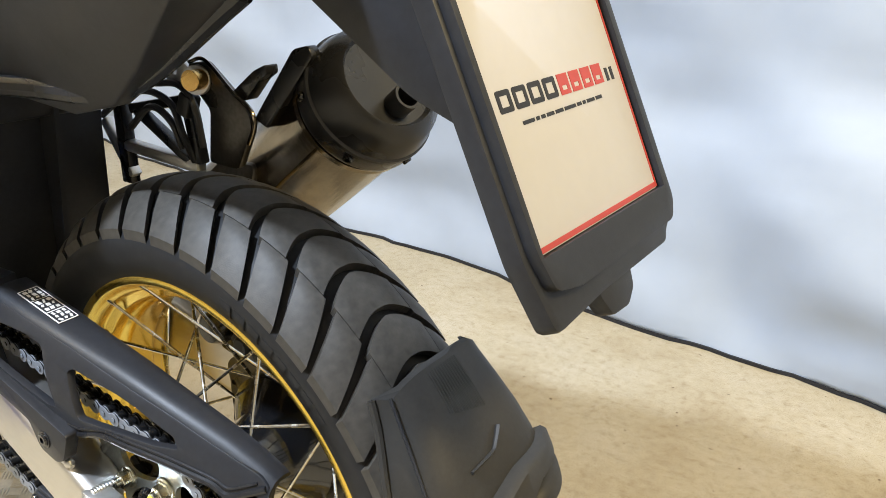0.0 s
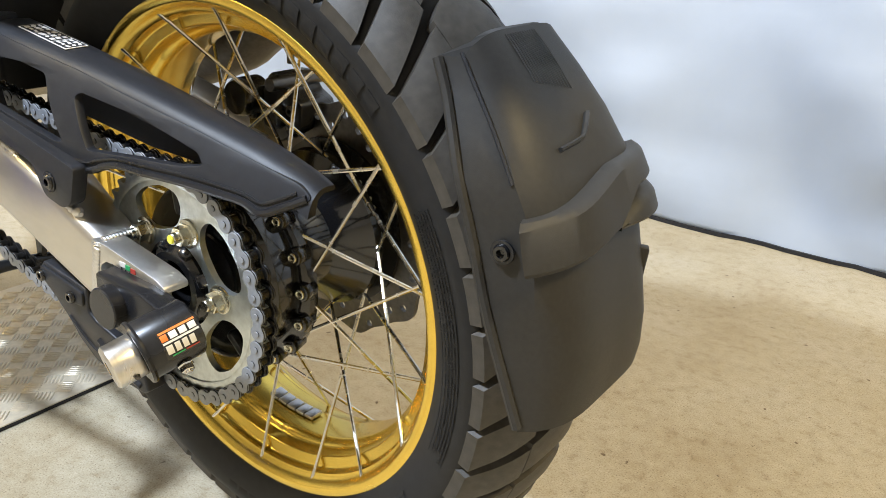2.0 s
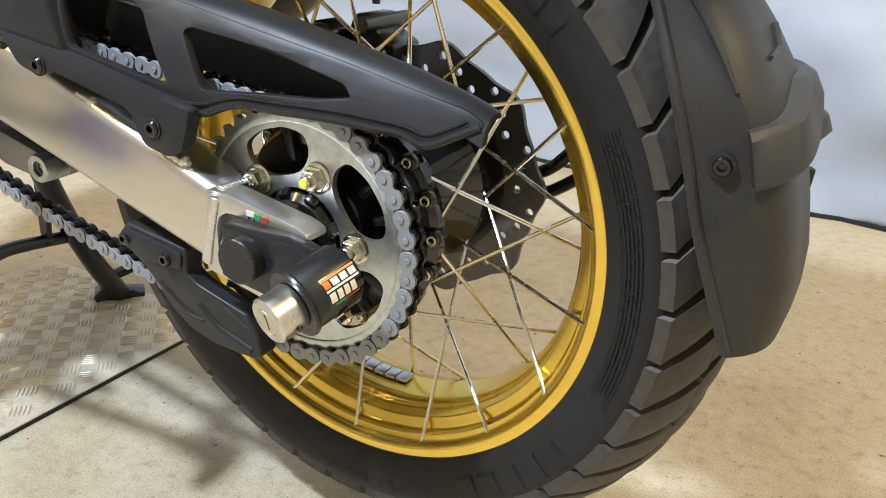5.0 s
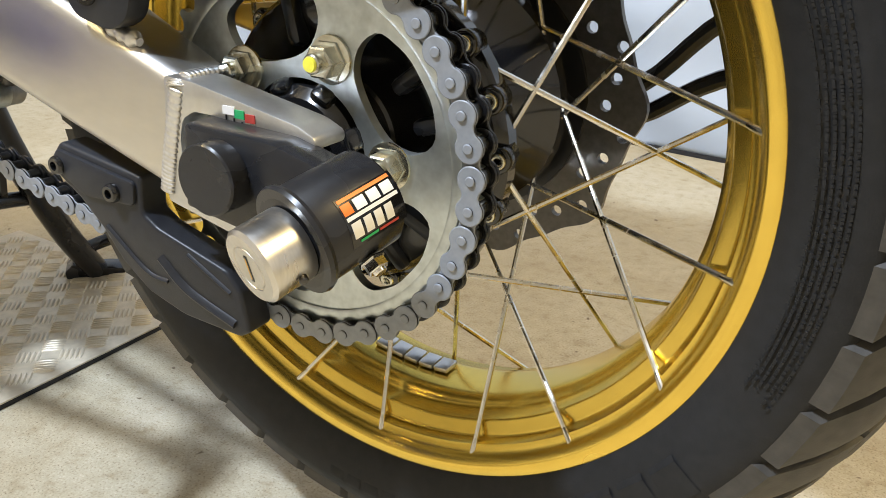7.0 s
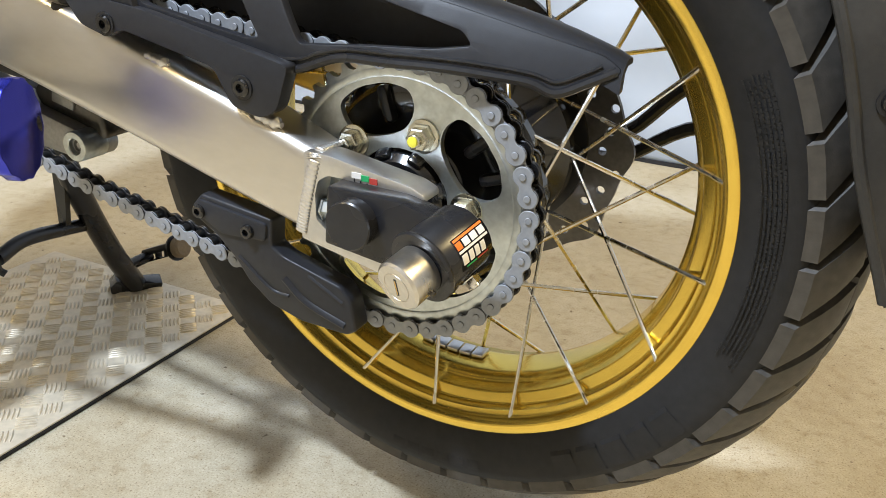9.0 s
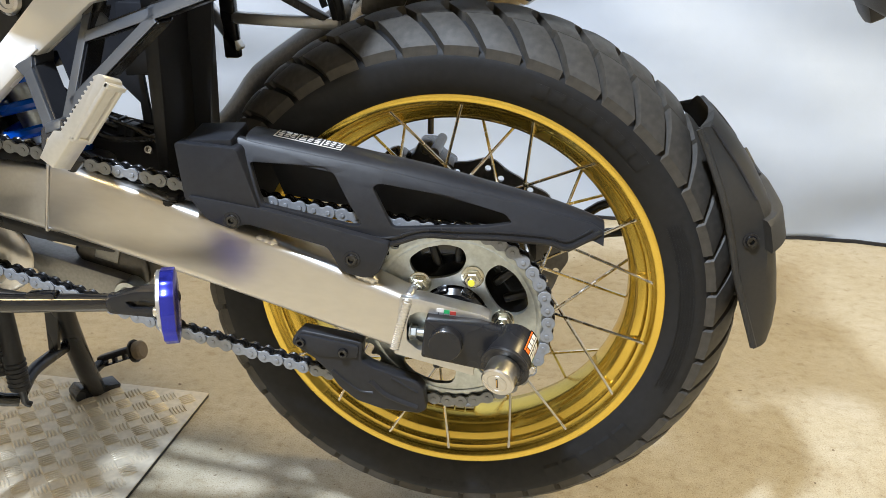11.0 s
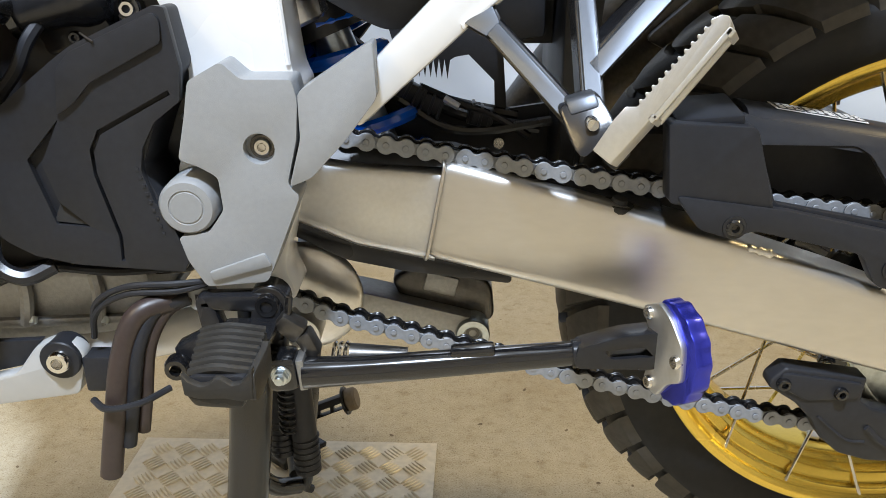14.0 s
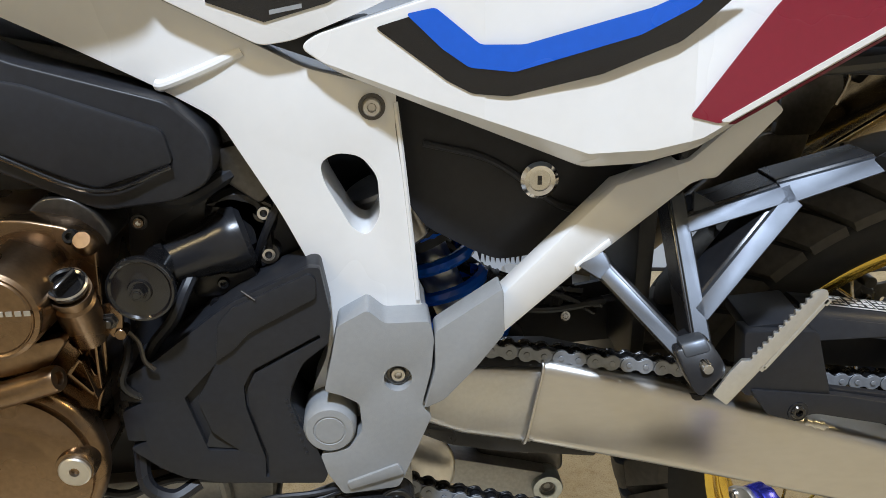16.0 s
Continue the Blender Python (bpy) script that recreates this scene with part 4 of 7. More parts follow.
def tyre_hugger():
    """Grained mudguard that wraps the back of the tyre, with a stepped ridge, a recessed centre and bolted sides."""
    yc = -0.022
    # z, forward edge x, side corner x, back x
    rows = [(0.601, 0.2425, 0.256, 0.262), (0.594, 0.245, 0.263, 0.269), (0.578, 0.253, 0.278, 0.287), (0.555, 0.263, 0.297, 0.309), (0.530, 0.2745, 0.311, 0.328), (0.512, 0.281, 0.320, 0.337), (0.498, 0.285, 0.324, 0.341), (0.484, 0.289, 0.327, 0.344), (0.470, 0.293, 0.330, 0.347), (0.440, 0.302, 0.333, 0.354), (0.405, 0.314, 0.337, 0.360), (0.378, 0.324, 0.339, 0.360), (0.360, 0.331, 0.341, 0.356)]

    def half(z):
        return 0.086 - 0.017 * min(1.0, max(0.0, (z - 0.53) / 0.06))

    def skin(u, z, off=0.0):
        """A place on the rounded back: u from -1 to 1 across, z up, off outwards."""
        for lo, hi in zip(rows[1:], rows):
            if z >= lo[0]:
                break
        t = (z - lo[0]) / (hi[0] - lo[0])
        xc, xb = lo[2] + (hi[2] - lo[2]) * t, lo[3] + (hi[3] - lo[3]) * t
        pr = 1 - abs(u) ** (4.5 if u < 0 else 6.0)
        rise = 0.015 * min(1.0, max(0.0, (z - 0.53) / 0.06))
        tilt = 0.7 * min(1.0, max(0.0, (z - 0.50) / 0.07))
        side = u * abs(u) ** 3
        return Vector((xc + (xb - xc) * pr + off * (1 - 0.6 * abs(side)), yc + u * (half(z) - 0.009) + off * side, z + rise * pr + off * tilt))

    secs = []
    for z, xe, xc, xb in rows:
        outer = [(xe, yc - half(z), z)] + [tuple(skin(-1 + k / 8, z)) for k in range(17)] + [(xc - 0.018, yc + half(z) - 0.004, z)]
        inner = [(x - (0.006 if 0 < i < 18 else 0.001), yc + (y - yc) * 0.95, zz) for i, (x, y, zz) in enumerate(outer)]
        secs.append(outer + inner[::-1])
    h = part("tyre_hugger", loft(secs, 0.0012), GUARD, BIKE, "grained dark grey plastic tyre mudguard", sharp=30)
    # raised belt across the back, which splits into two ridges
    def belt(us, low, high, out, name="belt"):
        secs = []
        for k, u in enumerate(us):
            t = k / (len(us) - 1)
            z0, z1, o = low(t), high(t), out(t)
            secs.append([tuple(v) for v in (skin(u, z0, -0.003), skin(u, z0, o * 0.8), skin(u, z0 + 0.003, o), skin(u, z1 - 0.004, o * 0.9), skin(u, z1, o * 0.55), skin(u, z1 + 0.001, -0.003))])
        part(name, loft(secs, 0.0012), GUARD, h, sharp=40)

    belt([-1.02 + 0.0635 * k for k in range(32)], lambda t: 0.476 + 0.013 * min(1, t / 0.45) + 0.021 * min(1, max(0, (t - 0.48) / 0.25)), lambda t: 0.509 + 0.016 * min(1, t / 0.6) + 0.004 * t, lambda t: 0.013)
    belt([0.02 + 0.06 * k for k in range(17)], lambda t: 0.487, lambda t: 0.4905 + 0.0125 * min(1, t / 0.4), lambda t: 0.010 + 0.007 * min(1, t / 0.5), "ridge")
    part("edge_bead", tube([(0.243, yc - 0.069, 0.600), (0.255, yc - 0.0735, 0.575), (0.2735, yc - 0.0855, 0.532), (0.287, yc - 0.0865, 0.492), (0.302, yc - 0.0865, 0.440), (0.3305, yc - 0.086, 0.363)], 0.0038, 8), GUARD, h)
    part("groove_bead", tube([(0.2565, yc - 0.062, 0.604), (0.270, yc - 0.066, 0.586), (0.290, yc - 0.072, 0.560), (0.3095, yc - 0.0775, 0.530)], 0.0015, 6), BLACK, h)
    part("groove_bead", tube([(0.323, yc - 0.077, 0.468), (0.327, yc - 0.077, 0.44), (0.332, yc - 0.0765, 0.405), (0.336, yc - 0.0755, 0.366)], 0.0014, 6), BLACK, h)
    # carbon-look ribs in the upper centre, and a thin chevron below them
    for k in range(13):
        u = -0.40 + 0.052 * k
        part("rib", tube([tuple(skin(u, z, 0.0002)) for z in (0.598, 0.590, 0.582, 0.574 - 0.0006 * k)], 0.0005, 5, 3), GUARD, h)
    part("chevron", tube([tuple(skin(u, z, 0.0008)) for u, z in ((-0.48, 0.5425), (-0.25, 0.5432), (-0.06, 0.5440), (0.0, 0.5452), (0.10, 0.5490), (0.22, 0.5540))], lambda t: 0.0026 + 0.0012 * t, 6, flat=0.6), GUARD, h, sharp=20)
    part("back_rib", block((0.014, 0.010, 0.072), pose(0.3415, yc + 0.060, 0.420, 0, 6, 25), 0.002), GUARD, h)
    for s in (-1, 1):
        cap_bolt((0.309, yc + s * 0.0835, 0.4865), (0.12, s, 0), 0.0062, BLACKGLOSS, h, 0.6, washer=BLACKSATIN)
    # twin bars that carry it from the far side of the axle
    for z0, z1 in ((0.392, 0.472), (0.368, 0.428)):
        part("support_bar", tube([(-0.03, 0.118, z0 - 0.02), (0.06, 0.118, z0 - 0.012), (0.11, 0.116, z0), (0.18, 0.105, z1 - 0.02), (0.31, 0.062, z1)], 0.0065, 10), BLACKSATIN, h)


tyre_hugger()


def bars(strokes, y0, y1, bevel=0.0015):
    """Flat bars between pairs of points of the side view, joined in one mesh: ((x, z), (x, z), width at start, width at end)."""
    bm = bmesh.new()
    for p, q, w0, w1 in strokes:
        p, q = Vector(p), Vector(q)
        d = (q - p).normalized()
        n = Vector((-d.y, d.x))
        tmp = slab([tuple(p - n * w0 / 2), tuple(q - n * w1 / 2), tuple(q + n * w1 / 2), tuple(p + n * w0 / 2)], y0, y1, bevel=bevel)
        me = bpy.data.meshes.new("tmp")
        tmp.to_mesh(me)
        tmp.free()
        bm.from_mesh(me)
        bpy.data.meshes.remove(me)
    return bm


def main_frame():
    outline = rounded([(-0.712, 0.771), (-0.752, 0.795), (-0.805, 0.823), (-0.90, 0.870), (-0.90, 0.945), (-0.80, 0.885), (-0.69, 0.829), (-0.646, 0.806), (-0.579, 0.789), (-0.583, 0.769), (-0.566, 0.613), (-0.559, 0.600), (-0.575, 0.53), (-0.602, 0.44), (-0.645, 0.44), (-0.660, 0.539), (-0.643, 0.576), (-0.641, 0.627), (-0.672, 0.697)], 0.012)
    hole = rounded([(-0.627, 0.743), (-0.609, 0.740), (-0.597, 0.724), (-0.596, 0.692), (-0.606, 0.676), (-0.618, 0.682), (-0.638, 0.721), (-0.640, 0.736)], 0.007)
    fr = part("frame", slab(outline, -0.168, -0.108, (hole,), 0.015, 5), WHITE, BIKE, "white painted motorcycle frame with an oval opening", sharp=50)
    part("ridge", tube([(-0.752, -0.167, 0.797), (-0.745, -0.169, 0.797), (-0.715, -0.168, 0.808), (-0.69, -0.166, 0.819)], 0.0042, 10), WHITE, fr)
    part("edge_seam", tube([(-0.5815, -0.168, 0.780), (-0.576, -0.1685, 0.72), (-0.5685, -0.1685, 0.62)], 0.002, 6), WHITE, fr)
    cap_bolt((-0.599, -0.1685, 0.777), (0, -1, 0), 0.0072, BRUSHED, fr, 0.7, washer=DARKSTEEL)
    part("lower_lug", slab(rounded([(-0.64, 0.50), (-0.572, 0.51), (-0.585, 0.455), (-0.575, 0.43), (-0.60, 0.425), (-0.645, 0.44)], 0.008), -0.160, -0.11, bevel=0.006), WHITE, fr)
    sub = slab([(x - 0.003, z + 0.0065) for x, z in ((-0.535, 0.586), (-0.412, 0.7085), (-0.356, 0.726), (-0.300, 0.775), (-0.285, 0.762), (-0.333, 0.710), (-0.345, 0.709), (-0.353, 0.706), (-0.415, 0.6560), (-0.422, 0.6525), (-0.515, 0.570))], -0.184, -0.158, bevel=0.004)
    part("subframe_tube", sub, WHITE, fr, "white square subframe tube")
    part("subframe_edge", slab([(-0.445, 0.6500), (-0.4185, 0.672), (-0.4165, 0.6675), (-0.443, 0.6455)], -0.187, -0.162, bevel=0.001), WHITE, fr)
    # lower cradle rail
    part("cradle_rail", tube([(-0.93, -0.135, 0.375), (-0.78, -0.135, 0.376), (-0.70, -0.135, 0.384), (-0.62, -0.13, 0.412), (-0.60, -0.13, 0.45)], 0.0185, 14), WHITE, fr)
    # heel guard, cover wing and pivot cap
    heel = rounded([(-0.633, 0.614), (-0.609, 0.627), (-0.596, 0.615), (-0.561, 0.615), (-0.558, 0.600), (-0.5605, 0.573), (-0.569, 0.540), (-0.561, 0.530), (-0.585, 0.473), (-0.590, 0.463), (-0.636, 0.459), (-0.648, 0.480), (-0.653, 0.499), (-0.630, 0.503), (-0.6175, 0.520), (-0.619, 0.545), (-0.632, 0.553), (-0.646, 0.558), (-0.638, 0.59)], 0.0035)
    well = [(-0.5875 + 0.0112 * math.cos(k * math.pi / 14), 0.566 + 0.0112 * math.sin(k * math.pi / 14)) for k in range(28)]
    hp = part("heel_guard", slab(heel, -0.2005, -0.165, (well,), 0.005, 3), GREY, BIKE, "grey plastic heel guard")
    wing = rounded([(-0.5575, 0.606), (-0.504, 0.641), (-0.5025, 0.602), (-0.525, 0.573), (-0.551, 0.545), (-0.5675, 0.538), (-0.5575, 0.573)], 0.004)
    part("wing", slab(wing, -0.202, -0.175, bevel=0.004), GREY, hp)
    part("ledge", slab(rounded([(-0.633, 0.4715), (-0.590, 0.487), (-0.585, 0.477), (-0.630, 0.4645)], 0.002), -0.2030, -0.19, bevel=0.001), GREY, hp)
    part("bolt_well", pin((-0.5875, -0.17, 0.566), (-0.5875, -0.1905, 0.566), 0.0145), GREY, hp)
    cap_bolt((-0.587, -0.1905, 0.5655), (0, -1, 0), 0.0066, BRUSHED, hp, 0.6, washer=DARKSTEEL)
    part("pivot_cap", lathe([(0, -0.2025), (0.0115, -0.2025), (0.012, -0.2018), (0.0128, -0.2018), (0.0133, -0.2025), (0.019, -0.202), (0.0212, -0.199), (0.0218, -0.185), (0.0218, -0.16), (0, -0.16)], Matrix.Translation((-0.644, 0, 0.5225)), 40), GREY, hp, "round grey pivot cap")


main_frame()


def body_panels():
    tail = [(-0.648, 0.822), (-0.637, 0.8305), (-0.5535, 0.856), (-0.496, 0.905), (-0.16, 0.94), (-0.18, 0.872), (-0.249, 0.824), (-0.348, 0.7685), (-0.367, 0.7535), (-0.408, 0.7393), (-0.448, 0.7354), (-0.472, 0.745), (-0.6215, 0.804)]
    # lower edge of the flat flank; below it the panel turns under
    keel = [(-0.66, 0.822), (-0.56, 0.786), (-0.48, 0.760), (-0.448, 0.7495), (-0.405, 0.753), (-0.372, 0.762), (-0.33, 0.786), (-0.20, 0.858), (-0.10, 0.905)]

    def flank(x, z):
        """How far the panel lies inward of its widest place: it narrows to the front and turns under along the keel."""
        for (xa, za), (xb, zb) in zip(keel, keel[1:]):
            if x < xb:
                break
        low = za + (zb - za) * (x - xa) / (xb - xa)
        return 0.055 * min(1.0, max(0.0, (-0.38 - x) / 0.26)) + 1.15 * max(0.0, low - z) + 0.45 * max(0.0, z - 0.885)

    def curved(bm):
        for p, q in zip(keel, keel[1:]):
            bmesh.ops.bisect_plane(bm, geom=bm.verts[:] + bm.edges[:] + bm.faces[:], plane_co=(p[0], 0, p[1]), plane_no=(p[1] - q[1], 0, q[0] - p[0]))
        for k in range(14):
            bmesh.ops.bisect_plane(bm, geom=bm.verts[:] + bm.edges[:] + bm.faces[:], plane_co=(-0.64 + 0.02 * k, 0, 0.8), plane_no=(1, 0, 0))
        for v in bm.verts:
            v.co.y += flank(v.co.x, v.co.z)
        return bm

    body = part("tail_fairing", curved(slab(rounded(tail, 0.008), -0.236, -0.212, bevel=0.006, segments=3)), WHITE, BIKE, "glossy white tail side panel with blue, black and red stripes", sharp=9)

    def decal(name, pts, y, mt, label=""):
        part(name, curved(slab(rounded(pts, 0.003), y - 0.0008, y + 0.0, bevel=0)), mt, body, label)

    decal("black_stripe", [(-0.594, 0.8357), (-0.545, 0.7994), (-0.5284, 0.791), (-0.503, 0.7893), (-0.4424, 0.805), (-0.393, 0.8267), (-0.352, 0.862), (-0.389, 0.856), (-0.422, 0.8453), (-0.4957, 0.8231), (-0.523, 0.8224), (-0.5545, 0.8478)], -0.2362, BLACKGLOSS, "black stripe decal")
    decal("blue_stripe", [(-0.573, 0.8448), (-0.549, 0.8217), (-0.5305, 0.809), (-0.500, 0.8062), (-0.419, 0.831), (-0.3846, 0.850), (-0.37, 0.868), (-0.4127, 0.8485), (-0.4937, 0.8247), (-0.523, 0.8245), (-0.553, 0.849)], -0.2372, BLUEPAINT, "blue stripe decal")
    decal("red_block", [(-0.383, 0.777), (-0.362, 0.7715), (-0.20, 0.862), (-0.20, 0.91), (-0.30, 0.885), (-0.333, 0.847)], -0.2362, RED, "dark red decal")
    decal("white_line", [(-0.3625, 0.7735), (-0.357, 0.7722), (-0.215, 0.852), (-0.215, 0.857)], -0.2372, PAPER)
    part("lower_red", curved(slab([(-0.3555, 0.7708), (-0.348, 0.7695), (-0.25, 0.8248), (-0.235, 0.838)], -0.2372, -0.236, bevel=0)), RED, body)
    side = rounded([(-0.796, 0.931), (-0.7395, 0.857), (-0.6745, 0.824), (-0.652, 0.827), (-0.600, 0.8467), (-0.559, 0.865), (-0.559, 0.931)], 0.006)
    tank = part("side_cover", slab(side, -0.182, -0.150, bevel=0.006, segments=3), WHITE, BIKE, "white tank side cover", sharp=60)
    part("black_insert", slab([(-0.7085, 0.854), (-0.670, 0.840), (-0.626, 0.852), (-0.585, 0.8735), (-0.7035, 0.88)], -0.1832, -0.181, bevel=0), BLACKGLOSS, tank, "black decal")
    part("print_bar", slab([(-0.666, 0.845), (-0.6436, 0.849), (-0.6436, 0.852), (-0.666, 0.848)], -0.1838, -0.1828, bevel=0), GREY, tank)
    # Black slab stands in for the shade between side cover and frame
    part("shadow_gap", slab([(-0.70, 0.834), (-0.640, 0.812), (-0.585, 0.795), (-0.57, 0.80), (-0.60, 0.84), (-0.65, 0.835)], -0.165, -0.12, bevel=0.002), BLACK, tank, "black piece for the shadow gap below the side cover")
    inner = rounded([(-0.585, 0.79), (-0.455, 0.745), (-0.38, 0.755), (-0.33, 0.74), (-0.385, 0.722), (-0.402, 0.706), (-0.470, 0.643), (-0.500, 0.640), (-0.522, 0.650), (-0.560, 0.672), (-0.578, 0.70)], 0.008)
    seat = part("seat_inner_panel", slab(inner, -0.140, -0.105, bevel=0.006), BLACK, BIKE, "black plastic inner panel under the seat")
    part("panel_crease", tube([(-0.56, -0.141, 0.742), (-0.505, -0.1415, 0.726), (-0.455, -0.1415, 0.69), (-0.43, -0.141, 0.68)], 0.003, 8), BLACK, seat)
    lk = part("seat_lock", lathe([(0, -0.1455), (0.0085, -0.1455), (0.009, -0.147), (0.0125, -0.1475), (0.0155, -0.145), (0.016, -0.139), (0, -0.139)], Matrix.Translation((-0.467, 0, 0.7095)), 36), CHROME, seat, "chrome seat lock")
    part("key_slot", block((0.0035, 0.0008, 0.0075), Matrix.Translation((-0.467, -0.1457, 0.7095)), 0.0003), BLACKGLOSS, lk)
    # inner splash panel behind the shock, with comb edge, openings and cables
    teeth = []
    for k in range(9):
        teeth += [(-0.497 + 0.0052 * k, 0.583 - 0.0004 * k), (-0.4945 + 0.0052 * k, 0.602 - 0.0006 * k)]
    gap = [(-0.546, 0.612), (-0.545, 0.628), (-0.512, 0.638), (-0.503, 0.605)] + teeth + [(-0.448, 0.600), (-0.436, 0.602), (-0.412, 0.578), (-0.411, 0.552), (-0.45, 0.555), (-0.50, 0.568)]
    slit = [(-0.405, 0.612), (-0.352, 0.612), (-0.345, 0.560), (-0.400, 0.552)]
    sheet = slab([(-0.63, 0.80), (-0.30, 0.80), (-0.33, 0.49), (-0.42, 0.485), (-0.53, 0.50), (-0.63, 0.56)], -0.002, 0.004, (gap, slit), 0.0)
    splash = part("splash_panel", sheet, BLACK, BIKE, "black plastic splash panel with a comb-shaped lower edge")
    part("side_box", slab(rounded([(-0.415, 0.70), (-0.372, 0.70), (-0.370, 0.622), (-0.412, 0.615)], 0.004), -0.03, 0.0, bevel=0.003), BLACK, splash)
    for k, pts in enumerate(([(-0.56, -0.02, 0.63), (-0.53, -0.01, 0.606), (-0.497, 0.0, 0.575), (-0.45, 0.0, 0.557), (-0.39, 0.0, 0.545)], [(-0.53, -0.02, 0.592), (-0.49, -0.01, 0.570), (-0.44, -0.012, 0.548), (-0.37, -0.01, 0.535)], [(-0.50, -0.02, 0.565), (-0.46, -0.02, 0.540), (-0.42, -0.02, 0.536), (-0.36, -0.02, 0.545)], [(-0.48, -0.015, 0.575), (-0.45, -0.02, 0.563), (-0.41, -0.02, 0.548), (-0.38, -0.02, 0.53)])):
        part("cable", tube(pts, 0.0062 - 0.0008 * k, 8), BLACKSATIN, splash)
    for x, z, w, turn in ((-0.492, 0.572, 0.030, 28), (-0.470, 0.560, 0.018, 20), (-0.425, 0.548, 0.024, 12)):
        cn = part("connector", block((w, 0.016, 0.017), pose(x, -0.014, z, 0, turn, 0), 0.002), BLACK, splash, "black ribbed cable connector")
        for k in range(3):
            part("connector_rib", block((0.003, 0.018, 0.020), pose(x - 0.008 + 0.008 * k, -0.014, z + 0.004 - 0.004 * k, 0, turn, 0), 0.0008), BLACK, cn)
    part("cable_mark", tube([(-0.458, -0.022, 0.566), (-0.445, -0.0245, 0.5585)], 0.0035, 8), ALUCAST, splash)
    cap_bolt((-0.407, -0.004, 0.519), (0, -1, 0.4), 0.006, CHROME, splash, 0.6)
    # inner fender in front of the tyre and tail underside
    fend = [(-0.360, 0.490), (-0.346, 0.490), (-0.343, 0.60), (-0.341, 0.70), (-0.331, 0.80), (-0.28, 0.955), (-0.33, 0.955), (-0.358, 0.80), (-0.360, 0.64)]
    fn = part("inner_fender", slab(fend, -0.080, 0.081, bevel=0.004), BLACK, BIKE, "black plastic inner fender below the tail")
    part("fender_top", slab([(-0.385, 0.725), (-0.312, 0.728), (-0.300, 0.765), (-0.285, 0.80), (-0.22, 0.955), (-0.385, 0.955)], -0.075, 0.045, bevel=0.006), BLACK, fn)
    tray = slab([(-0.30, 0.785), (-0.11, 0.775), (-0.035, 0.795), (0.03, 0.835), (0.13, 0.905), (0.2, 0.975), (-0.30, 0.985)], -0.095, -0.085, bevel=0.002)
    for v in tray.verts:
        if v.co.y < -0.088:
            v.co.y -= 0.50 * max(0.0, v.co.z - 0.78)
    part("tail_tray", tray, BLACK, fn)
    part("rear_subframe", tube([(-0.30, -0.13, 0.79), (-0.16, -0.105, 0.795), (-0.03, -0.092, 0.81), (0.12, -0.09, 0.90)], 0.010, 10), BLACKSATIN, fn)
    # Unseen seat, tank and rack, added to shade the floor and frame
    seat_line = [(-0.82, 1.00), (-0.70, 0.962), (-0.45, 0.962), (-0.10, 0.985), (0.10, 1.0), (0.14, 1.05), (0.10, 1.075), (-0.18, 1.06), (-0.26, 1.01), (-0.55, 0.995), (-0.74, 1.04)]
    part("seat", slab(rounded(seat_line, 0.02), -0.16, 0.16, bevel=0.02, segments=3), BLACK, fn, "unseen black seat, added to cast shade")
    tank_line = [(-1.02, 0.885), (-0.84, 0.885), (-0.74, 0.905), (-0.72, 1.02), (-0.80, 1.13), (-1.02, 1.17)]
    part("unseen_tank", slab(rounded(tank_line, 0.03), -0.215, 0.215, bevel=0.03, segments=4), WHITE, fn, "unseen white tank, added to cast shade")
    for y in (-0.12, -0.04, 0.04, 0.12):
        part("unseen_rack_bar", tube([(-0.12, y, 1.07), (-0.08, y, 1.115), (0.18, y, 1.125), (0.22, y, 1.10)], 0.014, 8), BLACKSATIN, fn)
    part("unseen_rack_plate", slab(rounded([(-0.10, 1.112), (0.20, 1.120), (0.20, 1.135), (-0.10, 1.128)], 0.004), -0.14, 0.14, bevel=0.004), BLACK, fn, "unseen black rack, added to cast shade")
    part("battery_box", slab([(-0.67, 0.80), (-0.57, 0.80), (-0.57, 0.66), (-0.66, 0.64)], -0.02, 0.08, bevel=0.004), BLACK, fn)
    part("spare_tray", slab([(-0.66, 0.70), (-0.60, 0.72), (-0.55, 0.70), (-0.50, 0.66), (-0.54, 0.61), (-0.64, 0.60)], 0.03, 0.06, bevel=0.004), BLACK, fn)


body_panels()


